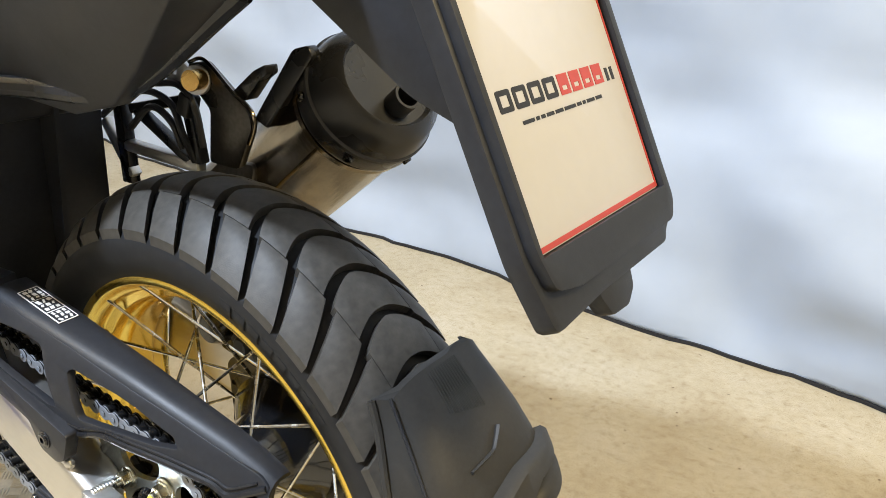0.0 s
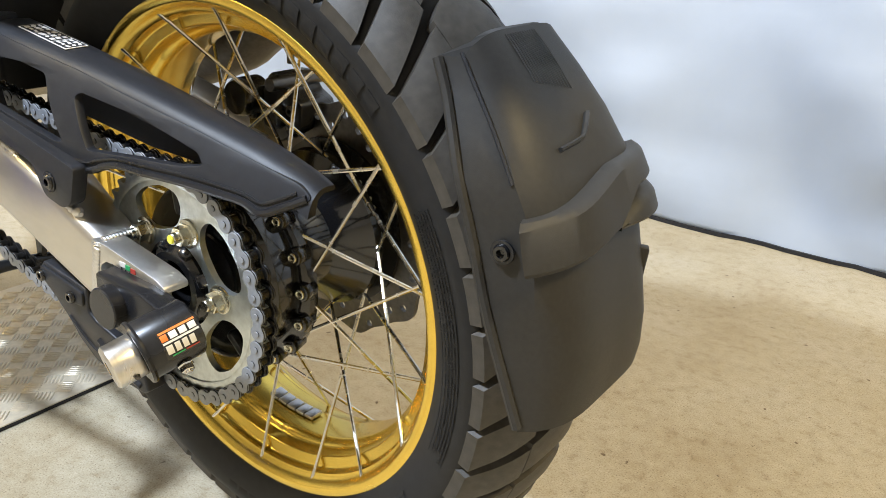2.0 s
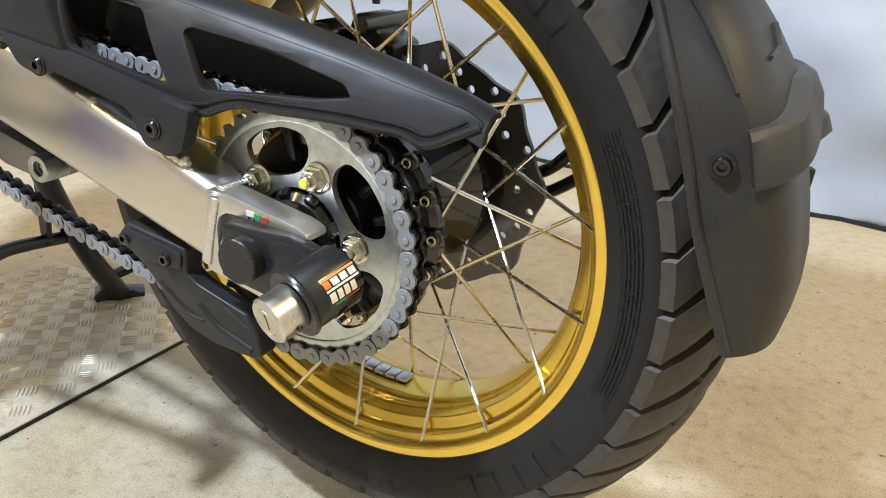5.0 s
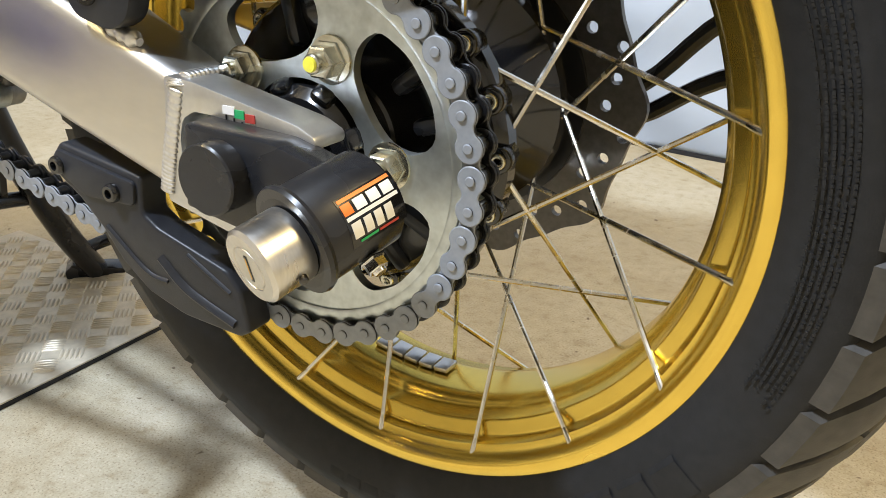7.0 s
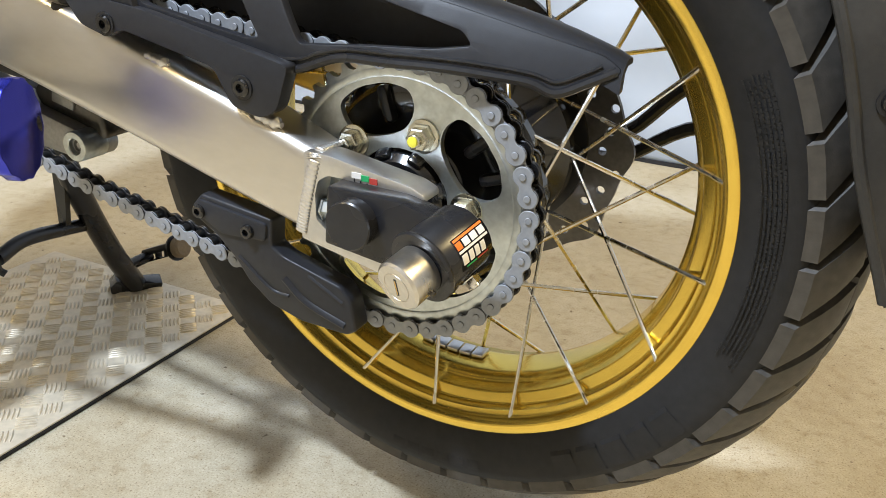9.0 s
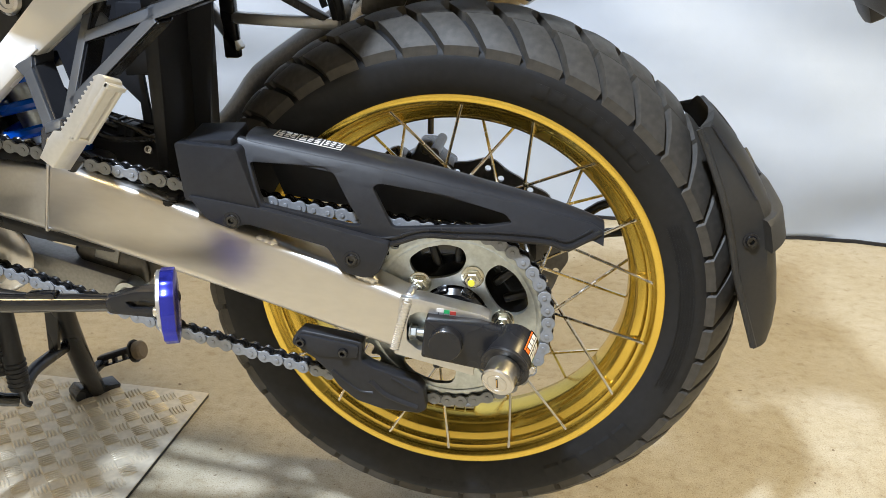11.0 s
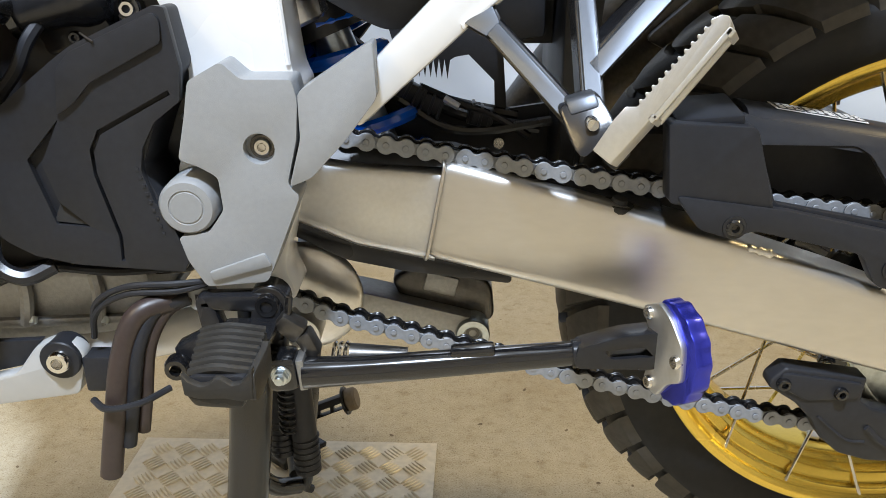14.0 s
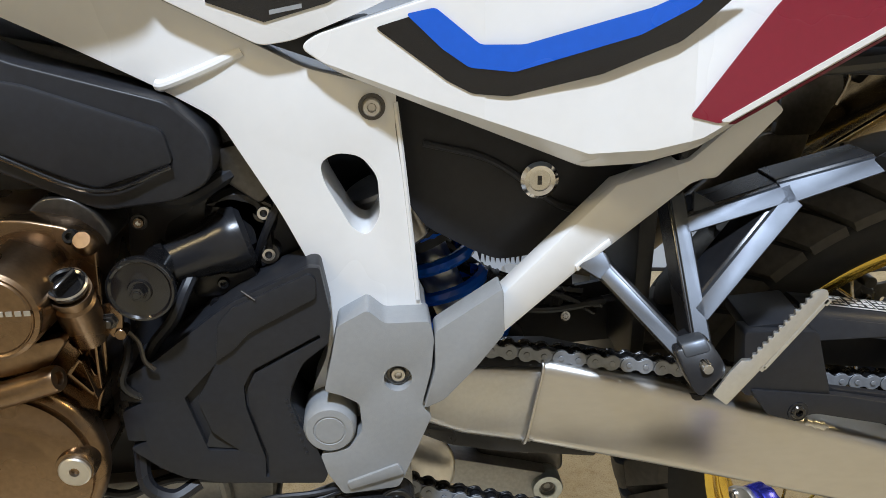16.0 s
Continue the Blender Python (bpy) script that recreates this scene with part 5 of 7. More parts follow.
def peg_hanger():
    def face(x, z):
        return -0.250 + 0.72 * (z - 0.60) - 0.35 * (x + 0.36)

    def leaned(strokes, y0, y1, bevel):
        bm = bars(strokes, y0, y1, bevel)
        for v in bm.verts:
            v.co.y += face(v.co.x, v.co.z)
        return bm

    lug = slab(rounded([(-0.384, 0.606), (-0.373, 0.609), (-0.360, 0.616), (-0.352, 0.604), (-0.3495, 0.596), (-0.369, 0.579), (-0.374, 0.582)], 0.004), -0.012, 0.014, bevel=0.002)
    for v in lug.verts:
        v.co.y += face(v.co.x, v.co.z)
    h = part("peg_hanger", lug, BLACKSATIN, BIKE, "black and silver passenger footrest hanger")
    for p, q, a, b in (((-0.434, 0.6585), (-0.423, 0.6475), 0.022, 0.0115), ((-0.424, 0.6485), (-0.374, 0.599), 0.0095, 0.0095), ((-0.3645, 0.7080), (-0.3605, 0.604), 0.0085, 0.0095), ((-0.362, 0.6825), (-0.283, 0.7095), 0.0085, 0.0095), ((-0.290, 0.7075), (-0.221, 0.7305), 0.0125, 0.0085), ((-0.3595, 0.6265), (-0.2825, 0.705), 0.0095, 0.0105)):
        part("hanger_arm", leaned([(p, q, a + 0.005, b + 0.005)], 0.001, 0.034, 0.0012), BLACKSATIN, h, sharp=15)
        part("arm_face", leaned([(p, q, a + 0.001, b + 0.001)], -0.003, 0.004, 0.0005), HANGER, h, "grey painted face of the hanger arm", sharp=15)
    part("lug_face", leaned([((-0.378, 0.606), (-0.360, 0.612), 0.009, 0.009)], -0.0135, 0.0, 0.002), HANGER, h)
    part("gusset", leaned([((-0.352, 0.698), (-0.334, 0.694), 0.014, 0.004)], 0.001, 0.006, 0.001), HANGER, h)
    part("top_stay", bars([((-0.368, 0.70), (-0.352, 0.745), 0.016, 0.018)], -0.178, -0.150, 0.004), BLACKSATIN, h)
    part("far_end", tube([(-0.222, -0.210, 0.7305), (-0.19, -0.195, 0.742), (-0.15, -0.17, 0.77)], 0.0075, 10), BLACKSATIN, h)
    part("pivot_pin", lathe([(0, -0.2685), (0.0035, -0.2685), (0.0042, -0.2675), (0.0042, -0.23), (0, -0.23)], Matrix.Translation((-0.3640, 0, 0.5985)), 16), CHROME, h)
    # folding peg with a toothed upper edge
    a, b = Vector((-0.361, 0.583)), Vector((-0.297, 0.662))
    d = (b - a).normalized()
    n = Vector((-d.y, d.x))
    pts = [a - n * 0.0075, a + (b - a) * 0.28 - n * 0.0072, b - n * 0.0052, b - n * 0.0030 + d * 0.003, b + d * 0.004, b + n * 0.0036 + d * 0.002]
    for k in range(12):
        t = 0.97 - k * 0.052
        pts += [a + (b - a) * t + n * 0.0064, a + (b - a) * (t - 0.018) + n * 0.0064, a + (b - a) * (t - 0.025) + n * 0.0044, a + (b - a) * (t - 0.046) + n * 0.0044]
    pts += [a + (b - a) * 0.31 + n * 0.0098, a + (b - a) * 0.20 + n * 0.0098, a + n * 0.0070]

    def shear(bm):
        """The peg is folded back, so its depth runs obliquely."""
        for v in bm.verts:
            depth = v.co.y + 0.284
            v.co.x += 0.50 * depth
            v.co.z -= 0.42 * depth
        return bm

    peg = part("passenger_footrest", shear(slab([tuple(p) for p in pts], -0.284, -0.269, bevel=0.0012)), PEG, h, "bare aluminium folding footrest with toothed edge")
    for y in (-0.2825, -0.2705):
        part("peg_flange", shear(bars([(tuple(a + (b - a) * 0.36 - n * 0.0085), tuple(b - n * 0.0062), 0.0035, 0.0035)], y - 0.0015, y + 0.0015, 0.0006)), PEG, peg)
    for s in (0.36, 0.98):
        part("peg_flange", shear(bars([(tuple(a + (b - a) * s - n * 0.005), tuple(a + (b - a) * s - n * 0.0095), 0.005, 0.005)], -0.284, -0.269, 0.0006)), PEG, peg)
    part("stopper", pin((-0.352, -0.262, 0.572), (-0.343, -0.262, 0.583), 0.006), BLACK, peg)
    cap_bolt((-0.345, -0.27, 0.588), (0.7, -0.5, -0.5), 0.005, ZINC, peg, 0.6)


peg_hanger()


def shock():
    ax0, ax1 = Vector((-0.60, -0.035, 0.73)), Vector((-0.475, -0.035, 0.42))
    d = ax1 - ax0
    s = part("rear_shock", pin(ax0, ax1, 0.019), ZINC, BIKE, "rear shock absorber with blue spring")
    part("reservoir", lathe([(0, 0), (0.03, 0), (0.033, 0.003), (0.033, 0.055), (0.03, 0.058), (0, 0.058)], axes((-0.60, -0.07, 0.69), (0.30, 0.05, -0.75)), 32), BRUSHED, s, "bare metal shock reservoir")
    part("upper_cup", lathe([(0, 0), (0.042, 0), (0.045, 0.004), (0.045, 0.028), (0, 0.028)], axes(ax0 + d * 0.25, d), 32), BLACKSATIN, s)
    m = axes(ax0 + d * 0.3, d)
    turns, n, L = 5.5, 110, d.length * 0.52
    bm = bmesh.new()
    tube([m @ Vector((0.039 * math.cos(2 * math.pi * turns * k / n), L * k / n, 0.039 * math.sin(2 * math.pi * turns * k / n))) for k in range(n + 1)], 0.0068, 8, 1, bm=bm)
    part("spring", bm, BLUEPAINT, s, "blue coil spring")
    part("lower_cup", lathe([(0, 0), (0.042, 0), (0.044, 0.006), (0.03, 0.03), (0, 0.03)], axes(ax0 + d * 0.82, d), 32), BLUE, s, "blue anodised spring seat")
    link = part("linkage_arm", slab(rounded([(-0.618, 0.414), (-0.556, 0.390), (-0.524, 0.383), (-0.431, 0.359), (-0.416, 0.352), (-0.414, 0.338), (-0.424, 0.327), (-0.44, 0.328), (-0.50, 0.336), (-0.559, 0.367), (-0.618, 0.385)], 0.007), -0.055, -0.015, bevel=0.006), SUMP, BIKE, "dull cast suspension linkage arm")
    part("linkage_eye", lathe([(0.0085, 0.02), (0.0085, 0.0), (0.0095, -0.001), (0.0155, -0.001), (0.0165, 0.0005), (0.0165, 0.03)], axes((-0.431, -0.060, 0.343), (0, 1, 0)), 32, True), ZINC, link, "bare metal linkage eye")
    cap_bolt((-0.431, -0.050, 0.343), (0, -1, 0), 0.0078, DARKSTEEL, link, 0.7)
    part("knuckle", slab(rounded([(-0.512, 0.392), (-0.488, 0.408), (-0.43, 0.400), (-0.412, 0.386), (-0.409, 0.350), (-0.42, 0.345), (-0.45, 0.360), (-0.50, 0.370)], 0.010), -0.038, 0.02, bevel=0.008, segments=3), DARKSTEEL, link, "dark cast linkage knuckle")
    part("machined_pad", block((0.032, 0.004, 0.02), pose(-0.462, -0.039, 0.388, 0, 14, 0), 0.003), SUMP, link)
    part("end_disc", lathe([(0, -0.096), (0.018, -0.0965), (0.036, -0.095), (0.048, -0.0915), (0.0525, -0.088), (0.053, -0.0865), (0.05, -0.085), (0, -0.085)], Matrix.Translation((-0.585, 0, 0.398)), 48), BRUSHED, link, "polished round metal cover plate")


shock()


def side_stand():
    st = part("side_stand", tube([(-0.564, -0.219, 0.395), (-0.50, -0.218, 0.399), (-0.352, -0.214, 0.4105)], lambda t: 0.0125 - 0.003 * t, 16), BLACKGLOSS, BIKE, "black folded side stand with blue foot")
    fork = rounded([(-0.358, 0.4195), (-0.325, 0.4300), (-0.292, 0.4340), (-0.284, 0.424), (-0.286, 0.411), (-0.30, 0.4020), (-0.358, 0.4030)], 0.005)
    slot = rounded([(-0.338, 0.4180), (-0.308, 0.4215), (-0.300, 0.4135), (-0.332, 0.4110)], 0.003)
    part("leg_end", slab(fork, -0.226, -0.206, (slot,), 0.002), BLACKSATIN, st)
    part("clevis", block((0.024, 0.026, 0.030), pose(-0.579, -0.217, 0.398, 0, -6, 0), 0.006), BLACKGLOSS, st, "black stand clevis")
    part("clevis_gap", block((0.006, 0.020, 0.026), pose(-0.5645, -0.217, 0.397, 0, -6, 0), 0.001), SUMP, st, "bare worn metal edge")
    part("washer", pin((-0.579, -0.229, 0.3995), (-0.579, -0.2318, 0.3995), 0.0078), ZINC, st)
    hex_nut((-0.579, -0.2318, 0.3995), (0, -1, 0), 0.0058, 0.005, ZINC, st, 0.7)
    part("ring_mark", lathe([(0.0102, 0), (0.0112, 0.001), (0.0112, 0.007), (0.0102, 0.008)], axes((-0.360, -0.2145, 0.4098), (1, 0, 0.07)), 20, True), BLACKSATIN, st)
    part("spring_tab", block((0.034, 0.014, 0.008), pose(-0.435, -0.217, 0.414, 0, -5, 0), 0.003), BLACKGLOSS, st)
    # foot: grey plate on a scalloped blue puck
    m = Matrix.Translation((-0.294, -0.232, 0.420)) @ Matrix(((0.34, 0.94, 0), (-0.94, 0.34, 0), (0, 0, 1))).to_4x4() @ Matrix.Rotation(radians(-8), 4, "Y")
    outline = []
    for k in range(72):
        t = 2 * math.pi * k / 72
        r = 1 + 0.022 * math.cos(14 * t)
        outline.append((0.031 * r * math.cos(t) * (1.1 if math.cos(t) > 0 else 0.85), 0.0395 * r * math.sin(t)))
    bm = slab(outline, 0.002, 0.016, bevel=0.0015)
    bm.transform(m)
    part("foot_extension", bm, BLUE, st, "blue anodised stand foot extension")
    bm = slab(rounded([(-0.026, 0.030), (-0.005, 0.038), (0.010, 0.030), (0.024, 0.012), (0.022, -0.015), (0.006, -0.022), (-0.01, -0.038), (-0.026, -0.030), (-0.012, 0.0)], 0.005), -0.003, 0.0025, bevel=0.001)
    bm.transform(m)
    part("foot_plate", bm, ALUCAST, st, "bare aluminium foot plate")
    for u, w in ((-0.016, 0.027), (0.018, 0.0), (-0.016, -0.028)):
        cap_bolt(m @ Vector((u, -0.003, w)), m.to_3x3() @ Vector((0, -1, 0)), 0.0052, CHROME, st, 0.6)
    part("return_spring", tube([(-0.534, -0.176, 0.3865), (-0.51, -0.176, 0.3863), (-0.487, -0.176, 0.386)], lambda t: 0.0102 - 0.0032 * t, 14), DARKSTEEL, st, "dark metal sleeve")
    m2 = axes((-0.547, -0.176, 0.3863), (1, 0, 0))
    bm = bmesh.new()
    tube([m2 @ Vector((0.0105 * math.cos(2 * math.pi * 3 * k / 40), 0.014 * k / 40, 0.0105 * math.sin(2 * math.pi * 3 * k / 40))) for k in range(41)], 0.0016, 6, 1, bm=bm)
    part("coil", bm, CHROME, st)


side_stand()


def centre_stand():
    st = part("centre_stand", tube([(-0.626, -0.135, 0.37), (-0.634, -0.140, 0.28), (-0.650, -0.145, 0.15), (-0.665, -0.150, 0.012)], 0.0205, 18, flat=0.75), BLACKGLOSS, BIKE, "black tubular centre stand standing on the metal sheet")
    part("leg", tube([(-0.610, 0.05, 0.33), (-0.626, 0.09, 0.22), (-0.648, 0.15, 0.10), (-0.670, 0.207, 0.014)], 0.0165, 14), BLACKSATIN, st)
    part("gusset", loft([[(x, y, z) for x, z in ((-0.640, 0.30), (-0.612, 0.30), (-0.634, 0.165), (-0.648, 0.165))] for y in (0.070, 0.078)], 0.002), BLACKSATIN, st)
    part("pivot_end", lathe([(0.0115, -0.06), (0.0115, -0.124), (0.0125, -0.1255), (0.0165, -0.1255), (0.0175, -0.124), (0.0175, -0.06)], Matrix.Translation((-0.584, 0, 0.377)), 32, True), ALUCAST, st, "bare open tube end")
    part("pivot_tube", pin((-0.63, -0.13, 0.36), (-0.63, 0.12, 0.36), 0.018), BLACKSATIN, st)
    for x, y, turn in ((-0.672, 0.211, 50), (-0.67, -0.152, 0)):
        bm = slab(rounded([(-0.040, 0.0085), (0.036, 0.0085), (0.038, 0.0165), (0.018, 0.019), (-0.012, 0.021), (-0.030, 0.030), (-0.041, 0.020)], 0.003), -0.018, 0.018, bevel=0.002)
        bm.transform(Matrix.Translation((x, y, 0)) @ Matrix.Rotation(radians(turn), 4, "Z"))
        part("foot", bm, BLACKSATIN, st)
    for x, y, z in ((-0.630, -0.065, 0.212), (-0.606, -0.069, 0.192)):
        part("spring_cover", tube([(x, y, 0.345), (x + 0.003, y, 0.28), (x + 0.007, y, z)], 0.0135, 14), BLACK, st, "black rubber spring sleeve")
        for k in range(6):
            part("sleeve_rib", lathe([(0.0125, -0.0022), (0.0146, 0), (0.0125, 0.0022)], axes((x + 0.006, y, z + 0.006 + 0.007 * k), (0.05, 0, -1)), 16, True), BLACK, st)
    part("spring_hook", tube([(-0.599, -0.069, 0.195), (-0.601, -0.064, 0.178), (-0.606, -0.056, 0.160), (-0.601, -0.052, 0.154)], 0.0048, 8), BLACKSATIN, st)
    part("hook_arm", tube([(-0.646, -0.125, 0.262), (-0.644, -0.095, 0.205), (-0.632, -0.076, 0.176), (-0.612, -0.060, 0.166)], 0.0095, 12), BLACKGLOSS, st)
    part("stay", tube([(-0.648, 0.135, 0.150), (-0.640, 0.07, 0.163), (-0.628, 0.0, 0.175), (-0.615, -0.05, 0.170)], 0.0095, 12), BLACKSATIN, st)
    m2 = axes((-0.612, -0.080, 0.33), (-0.02, 0, -1))
    bm = bmesh.new()
    tube([m2 @ Vector((0.0075 * math.cos(2 * math.pi * 12 * k / 120), 0.085 * k / 120, 0.0075 * math.sin(2 * math.pi * 12 * k / 120))) for k in range(121)], 0.0016, 6, 1, bm=bm)
    part("return_spring", bm, BLACKSATIN, st)
    # foot lever with knob, on the far leg
    holes = [rounded([(x, 0.0575 + (x + 0.66) * 0.42), (x + 0.015, 0.064 + (x + 0.66) * 0.42), (x + 0.015, 0.054 + (x + 0.66) * 0.42), (x, 0.0475 + (x + 0.66) * 0.42)], 0.002) for x in (-0.662, -0.642, -0.622)]
    lever = slab(rounded([(-0.676, 0.062), (-0.604, 0.092), (-0.602, 0.071), (-0.676, 0.039)], 0.003), 0.232, 0.242, holes, 0.001)
    part("foot_lever", lever, BLACKSATIN, st)
    part("lever_stub", pin((-0.672, 0.185, 0.05), (-0.668, 0.242, 0.052), 0.009), BLACKSATIN, st)
    part("lever_knob", pin((-0.604, 0.237, 0.0800), (-0.588, 0.237, 0.0850), 0.0165, edge=0.003), KNOB, st, "round dusty brown rubber lever end")
    part("lever_flange", lathe([(0, 0), (0.0205, 0), (0.0205, 0.003), (0, 0.003)], axes((-0.606, 0.237, 0.0794), (0.95, 0, 0.3)), 24), BLACKSATIN, st)


centre_stand()


def rider_controls():
    arch = [((-0.646, 0.446), (-0.592, 0.445), 0.012, 0.016), ((-0.641, 0.450), (-0.632, 0.404), 0.014, 0.020), ((-0.592, 0.447), (-0.597, 0.400), 0.024, 0.026), ((-0.640, 0.404), (-0.580, 0.404), 0.020, 0.024)]
    br = part("footrest_bracket", bars(arch, -0.204, -0.186, 0.004), BLACKSATIN, BIKE, "black cast footrest bracket")
    part("cast_web", bars([((-0.612, 0.450), (-0.612, 0.412), 0.009, 0.012)], -0.199, -0.186, 0.003), HANGER, br)
    part("cast_web", bars([((-0.583, 0.436), (-0.566, 0.422), 0.014, 0.018), ((-0.566, 0.424), (-0.556, 0.404), 0.014, 0.012)], -0.214, -0.196, 0.004), DARKSTEEL, br, "dark metal stand bracket")
    part("bolt_boss", pin((-0.592, -0.180, 0.4435), (-0.592, -0.198, 0.4435), 0.0155), BLACKSATIN, br)
    part("bracket_lip", tube([(-0.574, -0.204, 0.452), (-0.577, -0.206, 0.435), (-0.590, -0.207, 0.420), (-0.594, -0.206, 0.408)], 0.0028, 8), BLACKGLOSS, br)
    cap_bolt((-0.592, -0.198, 0.4435), (0, -1, 0), 0.0100, BLACKGLOSS, br, 0.7, washer=DARKSTEEL)
    cap_bolt((-0.667, -0.200, 0.390), (0, -1, 0), 0.0105, BLACKGLOSS, br, 0.8)
    part("lower_arm", bars([((-0.667, 0.390), (-0.632, 0.408), 0.026, 0.026)], -0.195, -0.175, 0.004), BLACKSATIN, br)
    part("round_head", pin((-0.646, -0.178, 0.444), (-0.646, -0.192, 0.444), 0.0105), GREY, br, "pale slotted round head")
    part("head_slot", block((0.003, 0.001, 0.009), pose(-0.648, -0.1925, 0.444, 0, 0, 0), 0.0003), BLACK, br)
    bm = slab(rounded([(-0.630, 0.434), (-0.583, 0.436), (-0.583, 0.444), (-0.588, 0.447), (-0.624, 0.447), (-0.630, 0.443)], 0.003), -0.312, -0.243, bevel=0.003)
    for v in bm.verts:
        if v.co.y < -0.28:
            v.co.x += 0.010 * (1 if v.co.x < -0.61 else 0.4)
    peg = part("rider_footrest", bm, BLACK, br, "black ribbed rubber rider footrest")
    for k in range(7):
        y = -0.247 - 0.0095 * k
        x0, x1 = -0.6285 + 0.0014 * k, -0.584 + 0.0006 * k
        part("rib", tube([(x0, y + 0.002, 0.444), (x0 + 0.012, y - 0.002, 0.449), ((x0 + x1) / 2, y - 0.003, 0.4505), (x1 - 0.012, y - 0.002, 0.449), (x1, y + 0.002, 0.445)], 0.0034, 8, 4), GUARD, peg)
    cup = [(-0.6215, 0.452), (-0.617, 0.4465), (-0.610, 0.443), (-0.604, 0.4445), (-0.600, 0.449), (-0.596, 0.4485), (-0.590, 0.444), (-0.584, 0.445), (-0.579, 0.451), (-0.5755, 0.456), (-0.5765, 0.434), (-0.584, 0.432), (-0.594, 0.434), (-0.612, 0.434), (-0.6205, 0.4365)]
    part("serrated_cup", slab(cup, -0.318, -0.3115, bevel=0.0012), GUARD, peg, "grey wavy metal footrest lip")
    part("peg_base", slab([(-0.625, 0.434), (-0.582, 0.434), (-0.586, 0.420), (-0.618, 0.422)], -0.31, -0.20, bevel=0.004), BLACKSATIN, peg)
    side = slab(rounded([(-0.270, 0.452), (-0.280, 0.450), (-0.317, 0.452), (-0.317, 0.432), (-0.300, 0.426), (-0.270, 0.432)], 0.004), -0.5795, -0.5745, bevel=0.001)
    for v in side.verts:
        v.co = Vector((v.co.y, v.co.x, v.co.z))
    part("peg_side", side, GUARD, peg, "grey serrated side of the footrest")
    # white guard rail end with its bolt and strap
    rail = part("crash_rail", slab(rounded([(-0.95, 0.330), (-0.752, 0.361), (-0.741, 0.398), (-0.750, 0.408), (-0.766, 0.410), (-0.780, 0.405), (-0.800, 0.380), (-0.835, 0.372), (-0.95, 0.362)], 0.006), -0.196, -0.182, bevel=0.004), PALEGREY, BIKE, "pale grey lower guard rail")
    part("rubber_washer", lathe([(0, -0.2), (0.0155, -0.2), (0.0165, -0.199), (0.0165, -0.18), (0, -0.18)], Matrix.Translation((-0.761, 0, 0.394)), 28), BLACK, rail)
    cap_bolt((-0.761, -0.200, 0.394), (0, -1, 0), 0.0098, CHROME, rail, 0.6)
    part("stay", block((0.035, 0.02, 0.032), pose(-0.728, -0.188, 0.380, 0, 0, 0), 0.003), BLACK, rail)
    part("dark_panel", slab([(-0.95, 0.362), (-0.835, 0.373), (-0.80, 0.381), (-0.78, 0.405), (-0.95, 0.395)], -0.185, -0.178, bevel=0.001), BLACK, rail)
    # drain hoses held by a wire clip
    for pts, r, mt in (([(-0.665, -0.19, 0.443), (-0.69, -0.205, 0.438), (-0.703, -0.215, 0.41), (-0.712, -0.222, 0.365), (-0.724, -0.225, 0.305)], 0.0088, HOSE), ([(-0.655, -0.19, 0.445), (-0.679, -0.2, 0.438), (-0.692, -0.212, 0.412), (-0.70, -0.218, 0.37), (-0.708, -0.22, 0.33)], 0.0062, BLACK), ([(-0.65, -0.185, 0.445), (-0.671, -0.195, 0.437), (-0.685, -0.205, 0.412), (-0.692, -0.21, 0.37), (-0.698, -0.212, 0.338)], 0.0055, HOSE)):
        part("drain_hose", tube(pts, r, 12), mt, rail)
    part("wire_clip", tube([(-0.727, -0.225, 0.374), (-0.712, -0.236, 0.373), (-0.69, -0.23, 0.374), (-0.672, -0.21, 0.376)], 0.0028, 8), BLACK, rail)
    for dz in (0, 0.006):
        part("wire", tube([(-0.735, -0.19, 0.41), (-0.727, -0.195, 0.435 + dz), (-0.70, -0.2, 0.452 + dz), (-0.66, -0.2, 0.455 + dz), (-0.63, -0.19, 0.46)], 0.0026, 8), BLACK, rail)


rider_controls()


